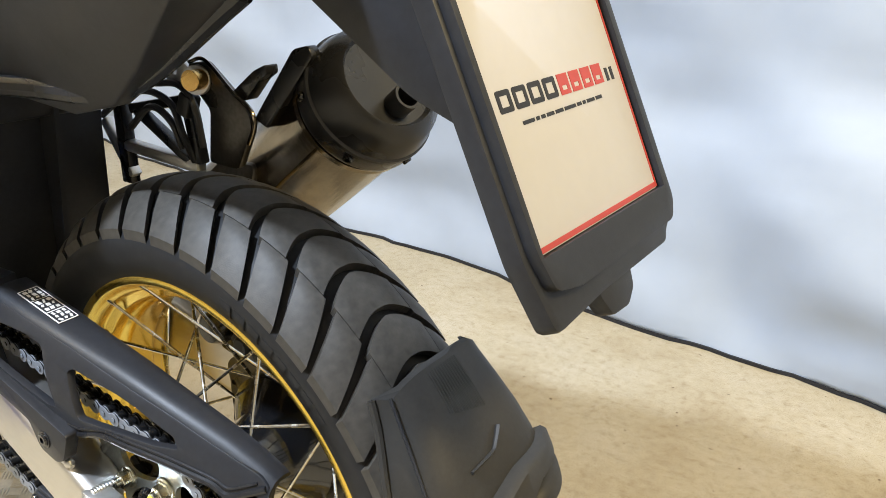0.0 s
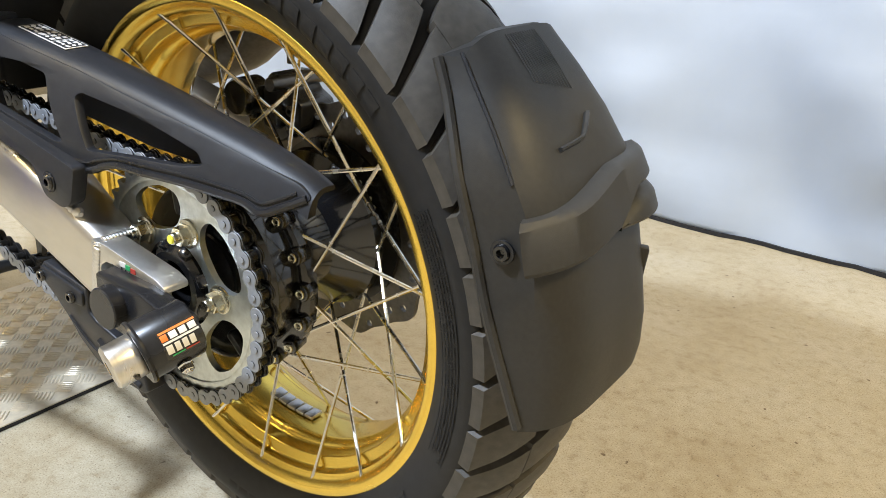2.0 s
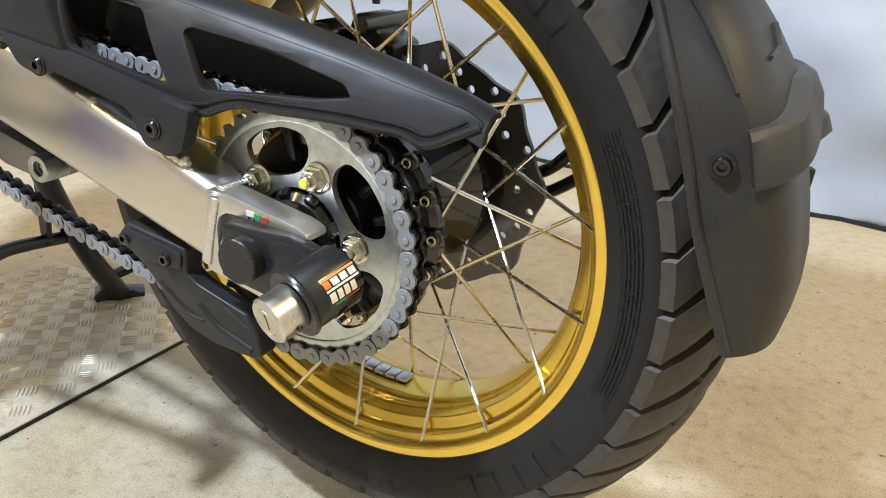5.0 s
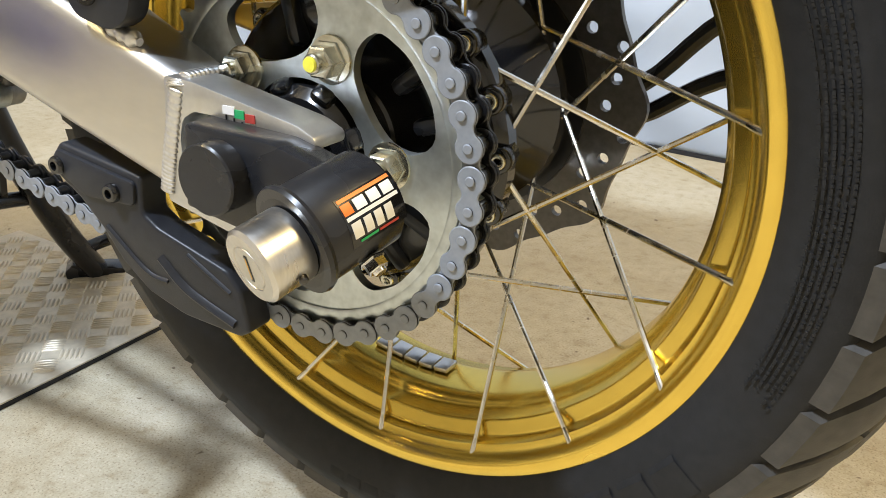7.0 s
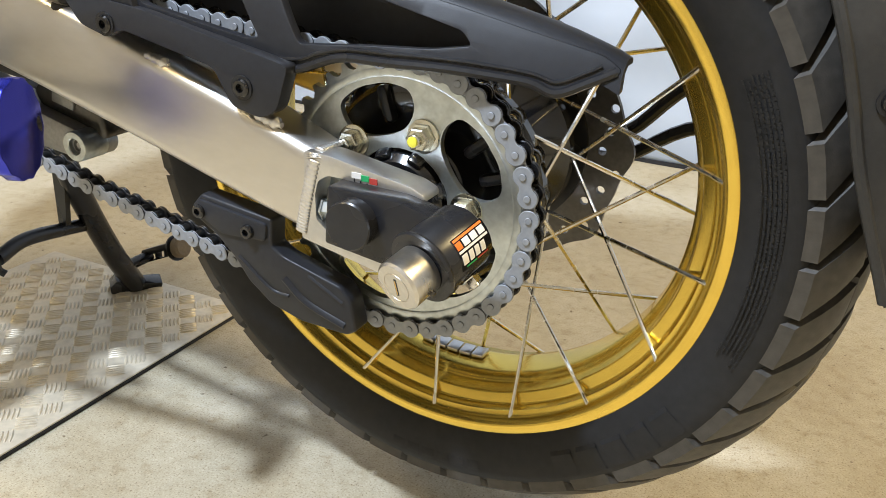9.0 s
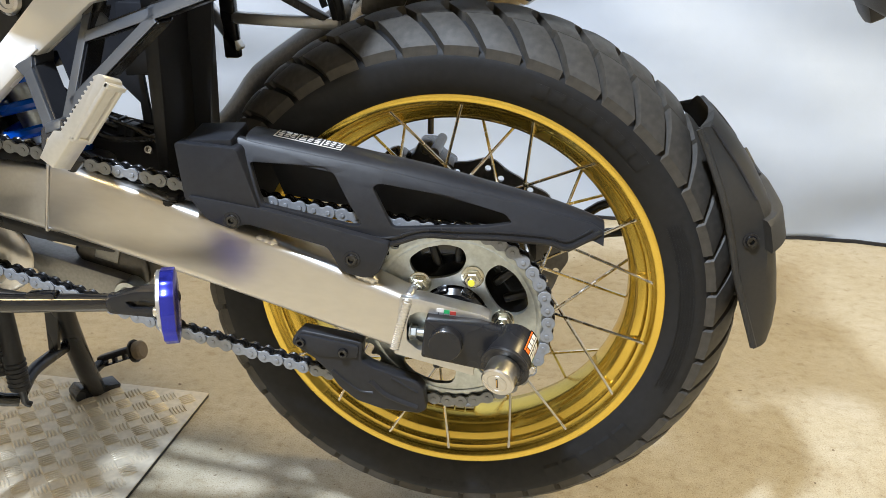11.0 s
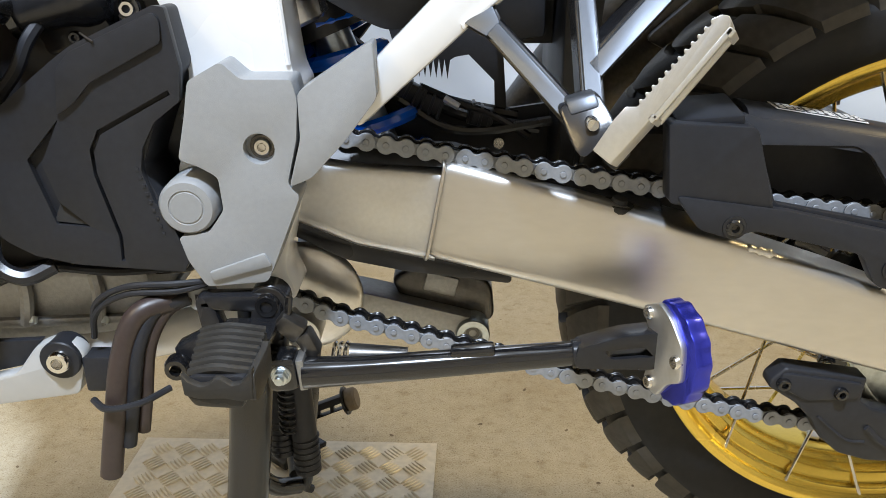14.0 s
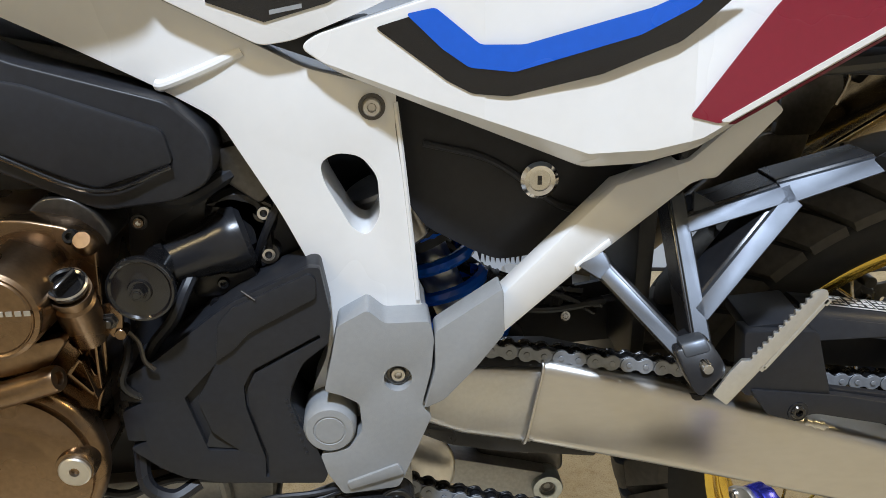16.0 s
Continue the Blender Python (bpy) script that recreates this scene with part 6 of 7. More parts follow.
def exhaust():
    a, b = Vector((-0.180, 0.212, 0.610)), Vector((0.018, 0.163, 0.762))
    d = (b - a).normalized()
    L = (b - a).length
    m = axes(a, d)
    prof = [(0, 0), (0.045, 0), (0.062, 0.02), (0.070, 0.05), (0.072, 0.08), (0.072, L - 0.002), (0.0735, L), (0.0735, L + 0.004), (0.068, L + 0.005), (0, L + 0.005)]
    mf = part("muffler", lathe(prof, m, 64), EXHAUST, BIKE, "dull heat-tinted steel muffler with black end cap", sharp=40)
    part("band", lathe([(0.0725, L - 0.012), (0.0748, L - 0.011), (0.0748, L - 0.004), (0.0725, L - 0.003)], m, 64, True), EXHAUST, mf)
    part("long_seam", tube([m @ Vector((0.072 * math.cos(-0.5), 0.07, 0.072 * math.sin(-0.5))), m @ Vector((0.0725 * math.cos(-0.5), L - 0.01, 0.0725 * math.sin(-0.5)))], 0.0022, 6), EXHAUST, mf)
    cap = part("end_cap", lathe([(0, L), (0.0755, L), (0.077, L + 0.004), (0.075, L + 0.03), (0.069, L + 0.052), (0.058, L + 0.064), (0.054, L + 0.066), (0.050, L + 0.060), (0, L + 0.056)], m, 48), BLACKSATIN, mf, "black muffler end cap")
    part("cap_rim", lathe([(0.0745, L + 0.018), (0.0775, L + 0.021), (0.0775, L + 0.026), (0.0745, L + 0.029)], m, 48, True), BLACK, cap)
    part("outlet", lathe([(0.010, L + 0.05), (0.0145, L + 0.05), (0.0145, L + 0.082), (0.0115, L + 0.082), (0.010, L + 0.06)], m @ Matrix.Translation((0.0, 0, -0.028)), 24, True), BLACKSATIN, cap, "round outlet pipe")
    for t in (0.2, 1.6, 2.9, 4.4, 5.4):
        cap_bolt(m @ Vector((0.0765 * math.cos(t), L + 0.012, 0.0765 * math.sin(t))), m.to_3x3() @ Vector((math.cos(t), 0, math.sin(t))), 0.0055, BLACKGLOSS, cap, 0.6)
    part("heat_shield", lathe([(0.0752, 0.05), (0.0775, 0.05), (0.0775, L - 0.03), (0.0752, L - 0.03)], m, 18, True, radians(60), radians(125)), BLACKSATIN, mf, "black heat shield")
    # hanger bracket, strut frame and cable beside the tyre
    strap = rounded([(-0.182, 0.794), (-0.153, 0.800), (-0.085, 0.752), (-0.081, 0.733), (-0.106, 0.682), (-0.155, 0.682), (-0.148, 0.745), (-0.176, 0.770)], 0.006)
    part("hanger_strap", slab(strap, 0.094, 0.104, bevel=0.001), DARKSTEEL, mf, "bent dark steel hanger strap")
    part("strap_edge", tube([(-0.180, 0.095, 0.796), (-0.153, 0.095, 0.801), (-0.112, 0.095, 0.772), (-0.080, 0.095, 0.752), (-0.079, 0.095, 0.735), (-0.088, 0.095, 0.715)], 0.0024, 8), EXHAUST, mf)
    part("hanger_bolt", pin((-0.150, 0.07, 0.781), (-0.160, 0.105, 0.779), 0.012), BRASS, mf)
    part("bolt_collar", pin((-0.158, 0.085, 0.779), (-0.162, 0.094, 0.778), 0.017), ALUCAST, mf)
    part("white_bracket", slab(rounded([(-0.233, 0.791), (-0.203, 0.801), (-0.183, 0.788), (-0.200, 0.761), (-0.222, 0.765)], 0.004), 0.096, 0.104, [rounded([(-0.212, 0.786), (-0.204, 0.788), (-0.206, 0.778), (-0.213, 0.777)], 0.002)], bevel=0.001), ALUCAST, mf, "pale metal bracket")
    part("rear_arm", slab(rounded([(-0.120, 0.766), (-0.080, 0.797), (-0.061, 0.806), (-0.060, 0.796), (-0.072, 0.788), (-0.095, 0.762)], 0.003), 0.10, 0.118, bevel=0.003), BLACKSATIN, mf, "black cast arm")
    part("heat_guard", slab(rounded([(-0.080, 0.745), (-0.018, 0.827), (0.004, 0.833), (0.010, 0.822), (-0.060, 0.736)], 0.005), 0.098, 0.112, bevel=0.004), BLACKSATIN, mf, "black muffler guard")
    for p, q, w, mt in (((-0.33, 0.672), (-0.185, 0.668), 0.015, ALUCAST), ((-0.31, 0.722), (-0.195, 0.750), 0.013, BLACKSATIN), ((-0.30, 0.722), (-0.20, 0.672), 0.012, BLACKSATIN), ((-0.335, 0.74), (-0.33, 0.62), 0.02, BLACKSATIN), ((-0.20, 0.75), (-0.185, 0.672), 0.016, BLACKSATIN), ((-0.37, 0.70), (-0.32, 0.63), 0.014, ALUCAST)):
        part("strut", bars([(p, q, w, w)], 0.098, 0.114, 0.003), mt, mf)
    for pts in ([(-0.37, 0.10, 0.705), (-0.30, 0.09, 0.742), (-0.249, 0.088, 0.754), (-0.211, 0.09, 0.742), (-0.196, 0.09, 0.71), (-0.189, 0.10, 0.675)], [(-0.30, 0.092, 0.70), (-0.25, 0.088, 0.735), (-0.215, 0.09, 0.722), (-0.20, 0.092, 0.69)], [(-0.24, 0.09, 0.765), (-0.19, 0.085, 0.77), (-0.165, 0.085, 0.75), (-0.16, 0.09, 0.70)]):
        part("cable", tube(pts, 0.0045, 8), BLACK, mf)
    part("cable_clip", block((0.02, 0.02, 0.028), pose(-0.178, 0.088, 0.748, 0, 20, 0), 0.004), BLACK, mf)
    part("silencer_bracket", slab(rounded([(-0.25, 0.60), (-0.16, 0.68), (-0.10, 0.685), (-0.12, 0.60), (-0.2, 0.575)], 0.01), 0.112, 0.125, bevel=0.004), DARKSTEEL, mf)
    part("front_pipe", tube([(-0.60, 0.13, 0.40), (-0.46, 0.16, 0.44), (-0.36, 0.195, 0.500), (-0.27, 0.21, 0.570), (-0.16, 0.21, 0.645)], lambda t: 0.022 + 0.040 * min(1.0, max(0.0, (t - 0.35) / 0.3)), 20), DARKSTEEL, mf, "dark heat-stained exhaust pipe")


exhaust()


def number_plate():
    m = Matrix.Translation((0.3935, -0.029, 0.770)) @ Matrix(((0.0281, -0.438, 0.8985), (0.9993, -0.0079, -0.0351), (0.0225, 0.8989, 0.4375))).to_4x4()
    # local axes: x across the plate, y up it, z out of it

    def flat(pts, z0, z1, bevel, holes=()):
        bm = slab(pts, 0, 1, holes, 0)
        for v in bm.verts:
            v.co = Vector((v.co.x, v.co.z, z0 if v.co.y < 0.5 else z1))
        bmesh.ops.recalc_face_normals(bm, faces=bm.faces)
        soften(bm, bevel)
        bm.transform(m)
        return bm

    back = rounded([(-0.091, -0.046), (-0.084, -0.049), (-0.020, -0.044), (0.030, -0.043), (0.084, -0.042), (0.090, -0.034), (0.098, -0.030), (0.100, 0.21), (-0.100, 0.21), (-0.100, 0.0)], 0.005)
    holder = part("plate_holder", flat(back, -0.019, -0.002, 0.004), BLACK, BIKE, "black plastic number plate holder")
    rim_in = [(-0.090, -0.0005), (0.090, -0.0005), (0.090, 0.20), (-0.090, 0.20)]
    rim_out = rounded([(-0.095, 0.004), (-0.088, -0.022), (-0.06, -0.028), (0.088, -0.026), (0.0985, -0.012), (0.097, 0.212), (-0.096, 0.212)], 0.006)
    part("holder_rim", flat(rim_out, -0.004, 0.006, 0.0015, (rim_in,)), BLACK, holder)
    plate = part("number_plate", flat(rounded([(-0.0885, 0.0), (0.0885, 0.0), (0.0885, 0.177), (-0.0885, 0.177)], 0.004), -0.001, 0.0012, 0.0005), CREAM, holder, "cream dealer plate with red border and printed bars")
    part("red_border", flat([(-0.0875, 0.001), (0.0875, 0.001), (0.0875, 0.176), (-0.0875, 0.176)], 0.001, 0.0017, 0, ([(-0.0855, 0.0045), (0.0855, 0.0045), (0.0855, 0.1735), (-0.0855, 0.1735)],)), REDPRINT, plate)
    # the trade name, drawn as plain bars in its two colours
    for k in range(4):
        x = -0.0775 + 0.0183 * k
        part("dark_bar", flat(rounded([(x, 0.0865), (x + 0.0155, 0.0865), (x + 0.0155, 0.1005), (x, 0.1005)], 0.002), 0.0011, 0.0016, 0, ([(x + 0.0035, 0.090), (x + 0.012, 0.090), (x + 0.012, 0.097), (x + 0.0035, 0.097)],)), BLACK, plate)
    for k in range(4):
        x = -0.0035 + 0.0163 * k
        part("red_bar", flat([(x, 0.0865), (x + 0.0135, 0.0865), (x + 0.0135, 0.1005), (x, 0.1005)], 0.0011, 0.0016, 0, ([(x + 0.0035, 0.0895), (x + 0.010, 0.0895), (x + 0.010, 0.0925), (x + 0.0035, 0.0925)],)), REDPRINT, plate)
    for k in range(2):
        part("dark_bar", flat([(0.064 + 0.0075 * k, 0.0865), (0.068 + 0.0075 * k, 0.0865), (0.068 + 0.0075 * k, 0.096), (0.064 + 0.0075 * k, 0.096)], 0.0011, 0.0016, 0), BLACK, plate)
    x = -0.058
    for w in (0.0135, 0.004, 0.005, 0.009, 0.010, 0.015, 0.006, 0.004, 0.011, 0.009):
        part("print_bar", flat([(x, 0.0765), (x + w, 0.0765), (x + w, 0.0790), (x, 0.0790)], 0.0011, 0.0016, 0), BLACK, plate)
        x += w + 0.0022
    part("end_stop", flat(rounded([(-0.028, -0.046), (-0.020, -0.062), (0.004, -0.063), (0.018, -0.054), (0.022, -0.038), (-0.028, -0.038)], 0.004), -0.018, -0.004, 0.003), BLACK, holder, "black rubber stop")
    stem = rounded([(0.11, 1.0), (0.25, 1.0), (0.283, 0.91), (0.30, 0.866), (0.330, 0.832), (0.322, 0.824), (0.270, 0.842), (0.14, 0.925)], 0.008)
    part("holder_stem", slab(stem, -0.085, 0.02, bevel=0.006), BLACK, holder)


number_plate()


def engine():
    """Left side of the engine bay: covers, bronze cases, hoses, sump."""
    cover = rounded([(-0.802, 0.576), (-0.773, 0.592), (-0.725, 0.628), (-0.710, 0.638), (-0.651, 0.664), (-0.643, 0.663), (-0.637, 0.623), (-0.640, 0.600), (-0.660, 0.585), (-0.671, 0.566), (-0.674, 0.550), (-0.668, 0.527), (-0.656, 0.507), (-0.648, 0.479), (-0.652, 0.471), (-0.695, 0.474), (-0.732, 0.477), (-0.763, 0.484), (-0.780, 0.494), (-0.800, 0.512), (-0.802, 0.515), (-0.788, 0.521), (-0.803, 0.522), (-0.804, 0.548), (-0.787, 0.556), (-0.804, 0.559)], 0.0022)
    recess = rounded([(-0.727, 0.588), (-0.755, 0.558), (-0.742, 0.509), (-0.717, 0.507), (-0.737, 0.526), (-0.745, 0.555)], 0.002)
    groove = [(-0.646, 0.6045), (-0.699, 0.5765), (-0.7055, 0.564), (-0.7055, 0.547), (-0.6945, 0.499), (-0.6960, 0.480), (-0.6985, 0.480), (-0.6975, 0.499), (-0.7085, 0.547), (-0.7085, 0.5655), (-0.701, 0.5795), (-0.647, 0.608)]
    cv = part("sprocket_cover", slab(cover, -0.200, -0.193, (recess, groove), 0.0016), BLACK, BIKE, "matt black plastic drive sprocket cover")
    part("cover_back", slab(rounded([(-0.800, 0.576), (-0.773, 0.591), (-0.725, 0.627), (-0.710, 0.637), (-0.651, 0.663), (-0.644, 0.662), (-0.638, 0.623), (-0.661, 0.584), (-0.675, 0.550), (-0.657, 0.507), (-0.652, 0.473), (-0.732, 0.479), (-0.780, 0.496), (-0.801, 0.513)], 0.004), -0.1945, -0.14, bevel=0.001), BLACK, cv)
    bm = slab([(-0.744, 0.511), (-0.719, 0.508), (-0.738, 0.527)], -0.198, -0.192, bevel=0)
    for v in bm.verts:
        if v.co.z > 0.52:
            v.co.y += 0.004
    part("recess_wedge", bm, GUARD, cv)
    part("upper_step", slab(rounded([(-0.711, 0.634), (-0.651, 0.660), (-0.646, 0.655), (-0.647, 0.640), (-0.700, 0.613), (-0.712, 0.60), (-0.727, 0.590), (-0.722, 0.622)], 0.003), -0.203, -0.197, bevel=0.0015), BLACK, cv)
    part("clip", tube([(-0.703, -0.197, 0.646), (-0.692, -0.2045, 0.641)], 0.0008, 6), DARKSTEEL, cv)
    for k in range(9):
        part("moulded_bar", block((0.0025, 0.001, 0.003), pose(-0.6765 + 0.0016 * k, -0.2002, 0.551 - 0.0062 * k, 0, 0, 0), 0.0003), BLACK, cv)
    shroud = rounded([(-0.90, 0.845), (-0.837, 0.815), (-0.735, 0.785), (-0.712, 0.762), (-0.708, 0.742), (-0.713, 0.725), (-0.740, 0.712), (-0.791, 0.707), (-0.848, 0.733), (-0.90, 0.76)], 0.008)
    sh = part("lower_shroud", slab(shroud, -0.189, -0.14, bevel=0.010, segments=3), BLACK, BIKE, "matt black plastic engine shroud")
    part("embossed_face", slab(rounded([(-0.89, 0.775), (-0.86, 0.755), (-0.792, 0.724), (-0.735, 0.741), (-0.740, 0.766), (-0.83, 0.80), (-0.88, 0.81)], 0.006), -0.1925, -0.185, bevel=0.003), BLACK, sh)
    part("crease", tube([(-0.862, -0.1925, 0.7545), (-0.792, -0.1935, 0.7235), (-0.737, -0.1925, 0.7395)], 0.0018, 8), BLACKGLOSS, sh)
    sh.matrix_basis = Matrix.Translation((-0.006, 0, 0.003)) @ sh.matrix_basis
    mass = part("engine_block", slab(rounded([(-1.0, 0.42), (-0.66, 0.44), (-0.64, 0.50), (-0.66, 0.70), (-0.72, 0.80), (-1.0, 0.86)], 0.02), -0.135, 0.14, bevel=0.01), BLACKSATIN, BIKE, "black engine block")
    part("sump", slab(rounded([(-0.90, 0.445), (-0.70, 0.452), (-0.705, 0.40), (-0.74, 0.392), (-0.90, 0.378)], 0.012), -0.150, 0.12, bevel=0.006), SUMP, mass, "dull grey cast metal sump")
    part("sump_flange", slab([(-0.90, 0.404), (-0.70, 0.413), (-0.70, 0.405), (-0.90, 0.396)], -0.156, 0.1, bevel=0.0015), SUMP, mass)
    for x in (-0.805, -0.745):
        part("sump_rib", tube([(x, -0.152, 0.448), (x + 0.003, -0.156, 0.43), (x, -0.158, 0.405)], 0.0055, 8), SUMP, mass)
        cap_bolt((x + 0.004, -0.157, 0.409), (0, -0.6, -0.8), 0.0045, ZINC, mass, 0.8)
    up = part("clutch_cover", lathe([(0, -0.281), (0.0255, -0.281), (0.0265, -0.2800), (0.0272, -0.2800), (0.0285, -0.281), (0.0310, -0.279), (0.0320, -0.272), (0.0325, -0.255), (0.0335, -0.235), (0.034, -0.20), (0.034, -0.14), (0, -0.14)], Matrix.Translation((-0.846, 0, 0.671)), 64), BRONZE, BIKE, "bronze painted engine cover")
    for k in range(6):
        part("name_bar", block((0.0042, 0.0008, 0.0036), Matrix.Translation((-0.8495 + 0.0056 * k, -0.2814, 0.673)), 0.0003), ALUCAST, up)
    axis = Vector((0.06, -0.52, 0.85)).normalized()
    top = Vector((-0.8055, -0.252, 0.6766))
    part("oil_neck", lathe([(0, -0.055), (0.0145, -0.055), (0.0145, -0.014), (0.0125, -0.012), (0.0125, -0.008), (0.0148, -0.006), (0.0148, -0.001), (0, -0.001)], axes(top, axis), 36), BRONZE, up)
    cap = part("oil_cap", lathe([(0, 0), (0.0125, 0), (0.0132, 0.0015), (0.0132, 0.005), (0.0122, 0.0062), (0.0105, 0.0055), (0.0100, 0.002), (0, 0.002)], axes(top, axis), 36), BLACKGLOSS, up, "black oil filler cap")
    part("cap_rim", lathe([(0.0124, 0.0042), (0.0136, 0.0050), (0.0138, 0.0060), (0.0126, 0.0068)], axes(top, axis), 36, True), CHROME, cap)
    part("cap_grip", block((0.0030, 0.012, 0.019), axes(top + axis * 0.006, axis) @ Matrix.Rotation(radians(-35), 4, "Y"), 0.0012), BLACKGLOSS, cap)
    case = rounded([(-0.95, 0.715), (-0.845, 0.713), (-0.814, 0.706), (-0.797, 0.690), (-0.800, 0.650), (-0.803, 0.610), (-0.806, 0.585), (-0.816, 0.56), (-0.822, 0.50), (-0.95, 0.47)], 0.008)
    part("case_half", slab(case, -0.212, -0.13, bevel=0.007, segments=3), BRONZE, up)
    for fin, y in (([(-0.830, 0.646), (-0.804, 0.645), (-0.8035, 0.638), (-0.8065, 0.584), (-0.8085, 0.584)], -0.224), ([(-0.827, 0.601), (-0.817, 0.614), (-0.814, 0.611), (-0.8075, 0.580), (-0.810, 0.580)], -0.232)):
        inner = [(0.72 * x + 0.28 * -0.813, 0.72 * z + 0.28 * (0.625 if y > -0.23 else 0.602)) for x, z in fin]
        part("case_web", slab(fin, y, -0.205, (inner,), 0.0012), BRONZE, up)
        part("web_floor", slab(fin, y + 0.010, -0.203, bevel=0.001), BRONZE, up)
    part("case_ledge", slab(rounded([(-0.90, 0.624), (-0.860, 0.632), (-0.817, 0.641), (-0.814, 0.637), (-0.829, 0.618), (-0.860, 0.612), (-0.90, 0.606)], 0.003), -0.252, -0.20, bevel=0.004), BRONZE, up)
    part("case_tube", tube([(-0.90, -0.250, 0.592), (-0.861, -0.256, 0.601), (-0.824, -0.258, 0.612)], 0.0095, 18), BRONZE, up)
    part("tube_end", lathe([(0.0045, 0.001), (0.0050, 0.003), (0.0085, 0.003), (0.0098, 0.0), (0.0098, -0.008), (0.0045, -0.008)], axes((-0.823, -0.258, 0.6125), (0.9, -0.15, 0.25)), 24, True), BRONZE, up)
    low = part("alternator_cover", lathe([(0, -0.262), (0.034, -0.262), (0.0365, -0.2605), (0.040, -0.2605), (0.054, -0.257), (0.060, -0.2535), (0.0605, -0.250), (0.0625, -0.250), (0.0665, -0.247), (0.0685, -0.241), (0.0670, -0.232), (0.060, -0.215), (0.054, -0.14), (0, -0.14)], Matrix.Translation((-0.872, 0, 0.536)), 64), BRONZE, BIKE, "large round bronze engine cover")
    part("plug_boss", lathe([(0, -0.2), (0.0145, -0.2), (0.0145, -0.258), (0.0132, -0.2615), (0, -0.2615)], Matrix.Translation((-0.821, 0, 0.541)), 32), BRONZE, low)
    part("inspection_plug", lathe([(0.0032, -0.260), (0.0036, -0.2645), (0.0105, -0.2650), (0.0116, -0.2640), (0.0118, -0.258), (0.0032, -0.258)], Matrix.Translation((-0.8205, 0, 0.5400)), 36, True), BRUSHED, low, "bare metal inspection plug")
    part("plug_socket", lathe([(0, -0.2605), (0.0036, -0.2605), (0.0036, -0.258), (0, -0.258)], Matrix.Translation((-0.8205, 0, 0.5400)), 6), DARKSTEEL, low)
    cap_bolt((-0.812, -0.214, 0.700), (0, -0.9, 0.4), 0.0058, BLACKGLOSS, up, 0.9)
    part("case_boss", lathe([(0, 0), (0.0085, 0), (0.0085, 0.008), (0.006, 0.012), (0, 0.012)], axes((-0.803, -0.212, 0.693), (0, -0.8, 0.6)), 24), BRONZE, up)
    part("water_housing", slab(rounded([(-0.862, 0.700), (-0.839, 0.722), (-0.818, 0.722), (-0.800, 0.708), (-0.792, 0.690), (-0.80, 0.680), (-0.85, 0.690)], 0.008), -0.19, -0.14, bevel=0.010, segments=4), DARKSTEEL, mass, "dull dark metal hose housing")
    # black round housing, starter motor and fittings
    # The deeper black of this housing includes the shade below the shroud
    rd = part("round_housing", lathe([(0, -0.207), (0.008, -0.207), (0.009, -0.2045), (0.012, -0.204), (0.0205, -0.2035), (0.0222, -0.205), (0.0238, -0.2045), (0.0246, -0.202), (0.0246, -0.199), (0.0225, -0.1975), (0.014, -0.195), (0.013, -0.14), (0, -0.14)], Matrix.Translation((-0.768, -0.020, 0.6615)), 48), BLACKGLOSS, BIKE, "black round engine housing with centre bolt")
    hex_nut((-0.768, -0.227, 0.6615), (0, -1, 0), 0.0052, 0.006, BLACKGLOSS, rd, 0.1)
    motor = part("motor_case", lathe([(0, 0.0), (0.0145, 0.0), (0.0165, 0.001), (0.0172, 0.004), (0.0225, 0.036), (0.0265, 0.047), (0.0272, 0.055), (0.0262, 0.062), (0.022, 0.066), (0, 0.066)], axes((-0.764, -0.163, 0.657), (0.062, 0.016, 0.017)), 40), BLACKSATIN, mass, "black starter motor housing")
    part("motor_band", lathe([(0.018, 0.002), (0.0202, 0.003), (0.0202, -0.003), (0.018, -0.004)], axes((-0.764, -0.163, 0.657), (0.062, 0.016, 0.017)), 36, True), BLACKGLOSS, motor)
    part("motor_foot", slab(rounded([(-0.752, 0.646), (-0.70, 0.652), (-0.694, 0.640), (-0.705, 0.628), (-0.745, 0.626)], 0.004), -0.160, -0.12, bevel=0.004), BLACKSATIN, mass)
    for x, z in ((-0.7225, 0.6385), (-0.7305, 0.6205)):
        cap_bolt((x, -0.161, z), (0, -1, 0), 0.0048, BLACKGLOSS, mass, 0.7)
    part("upper_drum", lathe([(0, -0.150), (0.022, -0.150), (0.027, -0.146), (0.030, -0.13), (0.030, -0.10), (0, -0.10)], Matrix.Translation((-0.708, 0, 0.686)), 40), BLACKSATIN, mass)
    part("flange", slab(rounded([(-0.735, 0.700), (-0.712, 0.705), (-0.695, 0.700), (-0.684, 0.682), (-0.683, 0.655), (-0.693, 0.645), (-0.697, 0.68), (-0.715, 0.696)], 0.004), -0.150, -0.12, bevel=0.003), BLACKSATIN, mass)
    for x, z in ((-0.688, 0.692), (-0.687, 0.657)):
        cap_bolt((x, -0.148, z), (0.1, -1, 0.1), 0.0062, CHROME, mass, 0.8, washer=DARKSTEEL)
        part("boss", pin((x, -0.11, z), (x, -0.146, z), 0.009), BLACKSATIN, mass)
    cap_bolt((-0.778, -0.17, 0.695), (0, -1, 0), 0.0046, CHROME, mass, 0.8, washer=DARKSTEEL)
    lug = part("cable_lug", slab(rounded([(-0.799, 0.650), (-0.788, 0.652), (-0.7835, 0.643), (-0.7855, 0.629), (-0.793, 0.623), (-0.799, 0.637)], 0.003), -0.222, -0.218, bevel=0.0008), BRONZE, rd, "bronze bracket with a hex nut")
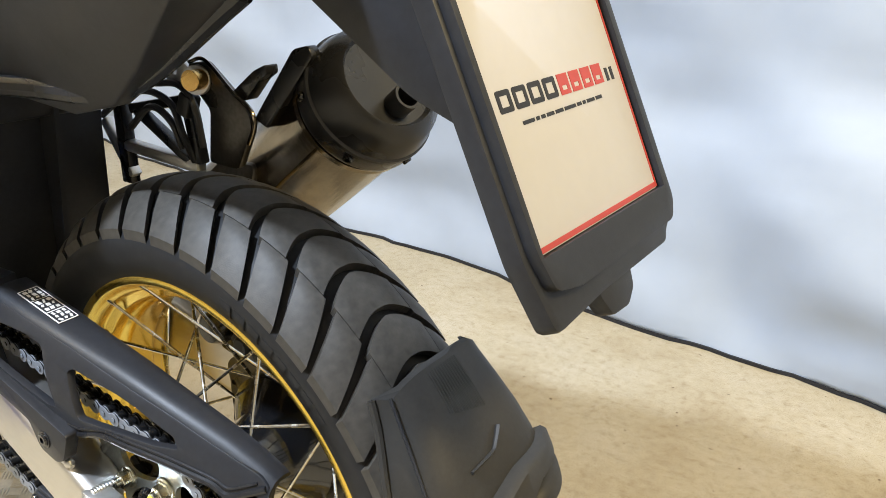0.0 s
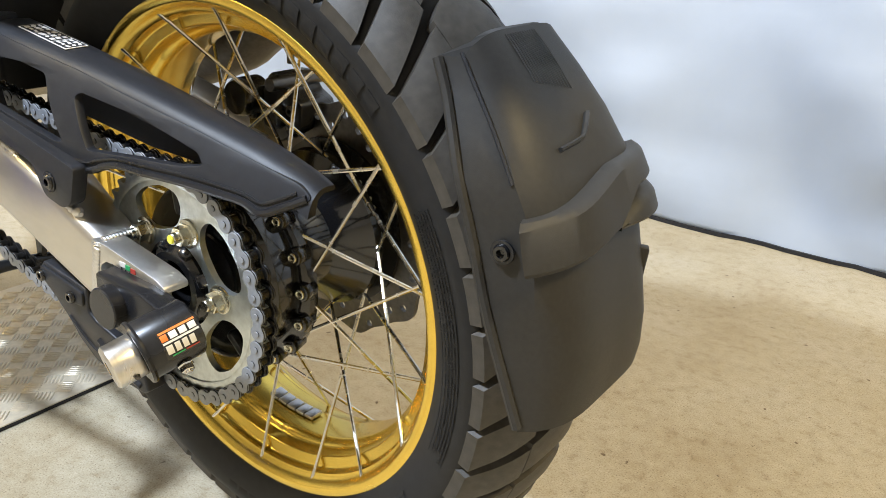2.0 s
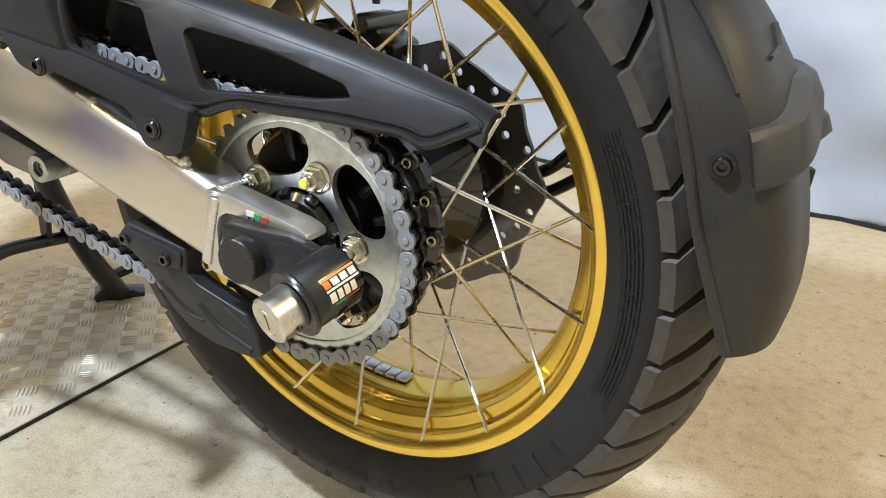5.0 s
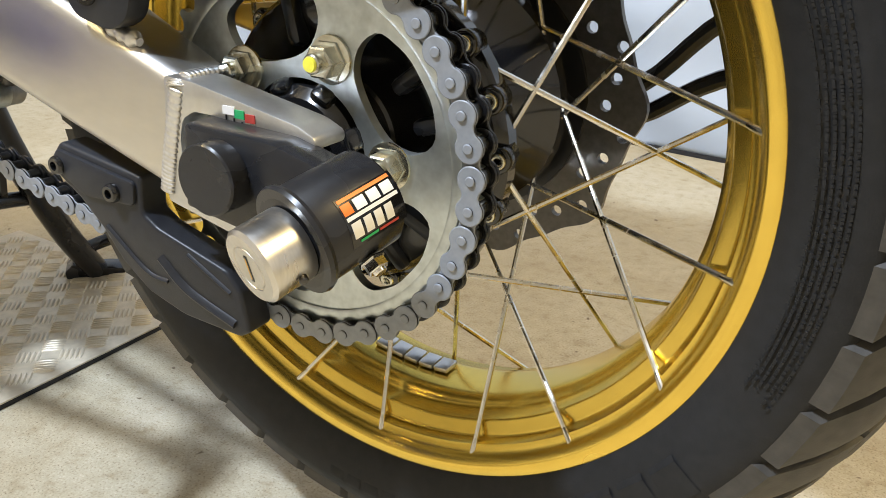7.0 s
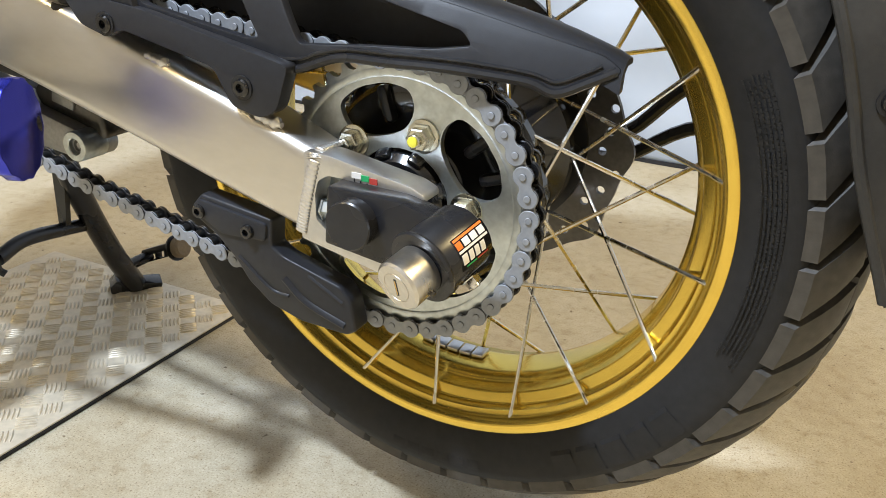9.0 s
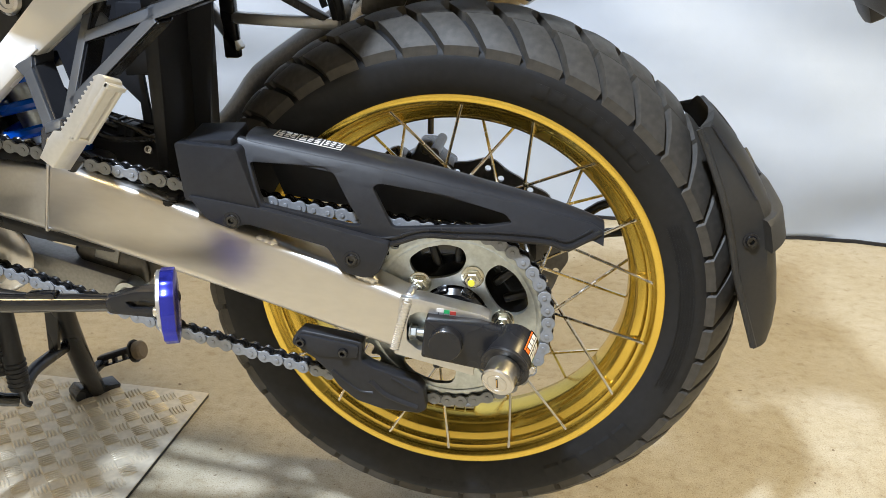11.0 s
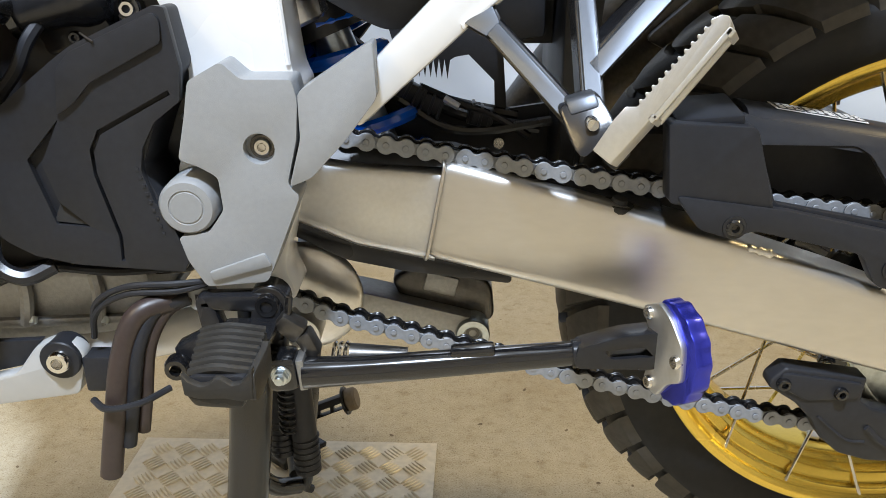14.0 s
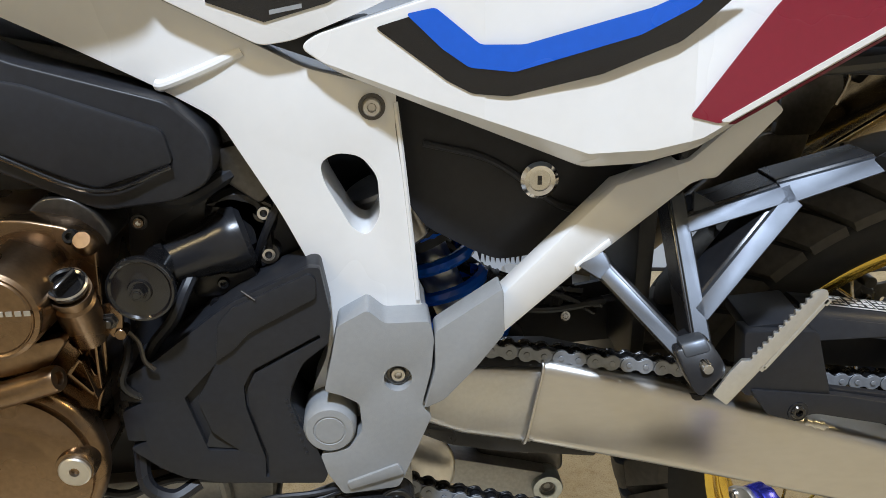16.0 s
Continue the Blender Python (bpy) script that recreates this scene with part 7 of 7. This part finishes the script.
    hex_nut((-0.793, -0.222, 0.638), (0, -1, 0), 0.0052, 0.0045, DARKSTEEL, lug, 0.6)
    part("clamp", pin((-0.787, -0.21, 0.627), (-0.787, -0.224, 0.627), 0.0042), BRONZE, lug)
    part("wire", tube([(-0.790, -0.215, 0.632), (-0.780, -0.21, 0.615), (-0.778, -0.208, 0.597), (-0.772, -0.205, 0.588)], 0.0018, 6), DARKSTEEL, mass)
    for k, pts in enumerate(([(-0.80, -0.17, 0.62), (-0.792, -0.20, 0.60), (-0.798, -0.205, 0.575), (-0.78, -0.19, 0.55)], [(-0.743, -0.165, 0.652), (-0.750, -0.178, 0.638), (-0.760, -0.182, 0.618), (-0.780, -0.182, 0.592), (-0.79, -0.17, 0.55)], [(-0.80, -0.185, 0.505), (-0.795, -0.198, 0.478), (-0.775, -0.20, 0.466), (-0.755, -0.19, 0.472)], [(-0.88, -0.16, 0.47), (-0.83, -0.17, 0.45), (-0.78, -0.17, 0.462), (-0.72, -0.17, 0.458), (-0.67, -0.17, 0.462)], [(-0.90, -0.15, 0.46), (-0.85, -0.165, 0.438), (-0.80, -0.165, 0.455), (-0.74, -0.16, 0.47)], [(-0.84, -0.14, 0.72), (-0.80, -0.17, 0.735), (-0.75, -0.17, 0.71), (-0.71, -0.15, 0.725)], [(-0.67, -0.145, 0.72), (-0.676, -0.155, 0.70), (-0.690, -0.155, 0.67), (-0.70, -0.14, 0.64)])):
        part("cable", tube(pts, 0.0036 + 0.0014 * (k % 3), 8), BLACK if k % 2 else BLACKSATIN, mass)
    part("upper_fitting", slab(rounded([(-0.72, 0.745), (-0.69, 0.752), (-0.672, 0.715), (-0.69, 0.70), (-0.715, 0.72)], 0.005), -0.155, -0.13, bevel=0.003), DARKSTEEL, mass)


engine()


def checker_sheet():
    """Five-bar aluminium tread sheet under the centre stand."""
    x0, x1, y0, y1 = -0.905, -0.4745, -0.36, 0.236
    lean = Matrix.Translation((x1, y1 - 0.008, 0)) @ Matrix.Rotation(radians(-1.6), 4, "Z") @ Matrix.Translation((-x1, -y1 + 0.008, 0))
    sheet = thing("checker_plate", "worn five-bar aluminium tread sheet lying on the floor under the stand", "metal sheet", (0, 0, 0))
    # Black layer added to draw the dark shaded line along the sheet's edge
    part("dark_undersheet", block((x1 - x0 - 0.001, y1 - y0 - 0.001, 0.0058), lean @ Matrix.Translation(((x0 + x1) / 2, (y0 + y1) / 2, 0.0031)), 0.0004), BLACK, sheet, "black layer for the shaded gap under the tread sheet")
    part("base_sheet", block((x1 - x0, y1 - y0, 0.002), lean @ Matrix.Translation(((x0 + x1) / 2, (y0 + y1) / 2, 0.0071)), 0.0004), CHECKER, sheet)
    bm = bmesh.new()
    rings = []
    for k in range(7):
        t = -1 + k / 3
        w = 0.0025 * math.sqrt(max(0.02, 1 - t * t))
        h = 0.0030 * math.sqrt(max(0.0, 1 - t ** 4))
        rings.append([bm.verts.new((t * 0.0135, s * w, h * c)) for s, c in ((-1, 0), (-0.5, 0.8), (0.5, 0.8), (1, 0))])
    for a, b in zip(rings, rings[1:]):
        for i in range(3):
            bm.faces.new((a[i], a[i + 1], b[i + 1], b[i]))
    me = bpy.data.meshes.new("raised_bar")
    bmesh.ops.recalc_face_normals(bm, faces=bm.faces)
    bm.to_mesh(me)
    bm.free()
    me.materials.append(CHECKER)
    me.polygons.foreach_set("use_smooth", [True] * len(me.polygons))
    spots = []
    pitch = 0.0335
    for i in range(int((x1 - x0) / pitch) + 2):
        for j in range(int((y1 - y0) / pitch) + 2):
            turn = 45 if (i + j) % 2 else -45
            for k in range(5):
                off = (k - 2) * 0.0056
                x = x0 + i * pitch - off * math.sin(radians(turn))
                y = y0 + j * pitch + off * math.cos(radians(turn))
                if x0 + 0.008 < x < x1 - 0.008 and y0 + 0.008 < y < y1 - 0.008:
                    spots.append((x, y, turn))
    spots.sort(key=lambda s: (s[0] + 0.62) ** 2 + (s[1] - 0.08) ** 2)
    for x, y, turn in spots[:295]:
        part("raised_bar", me, None, sheet, m=lean @ pose(x, y, 0.0080, 0, 0, turn))
    rest = bmesh.new()
    for x, y, turn in spots[295:]:
        n = len(rest.verts)
        rest.from_mesh(me)
        rest.verts.ensure_lookup_table()
        bmesh.ops.transform(rest, matrix=lean @ pose(x, y, 0.0080, 0, 0, turn), verts=rest.verts[n:])
    tagged(part("tread_pattern", rest, CHECKER, sheet), kind="stuff")


checker_sheet()
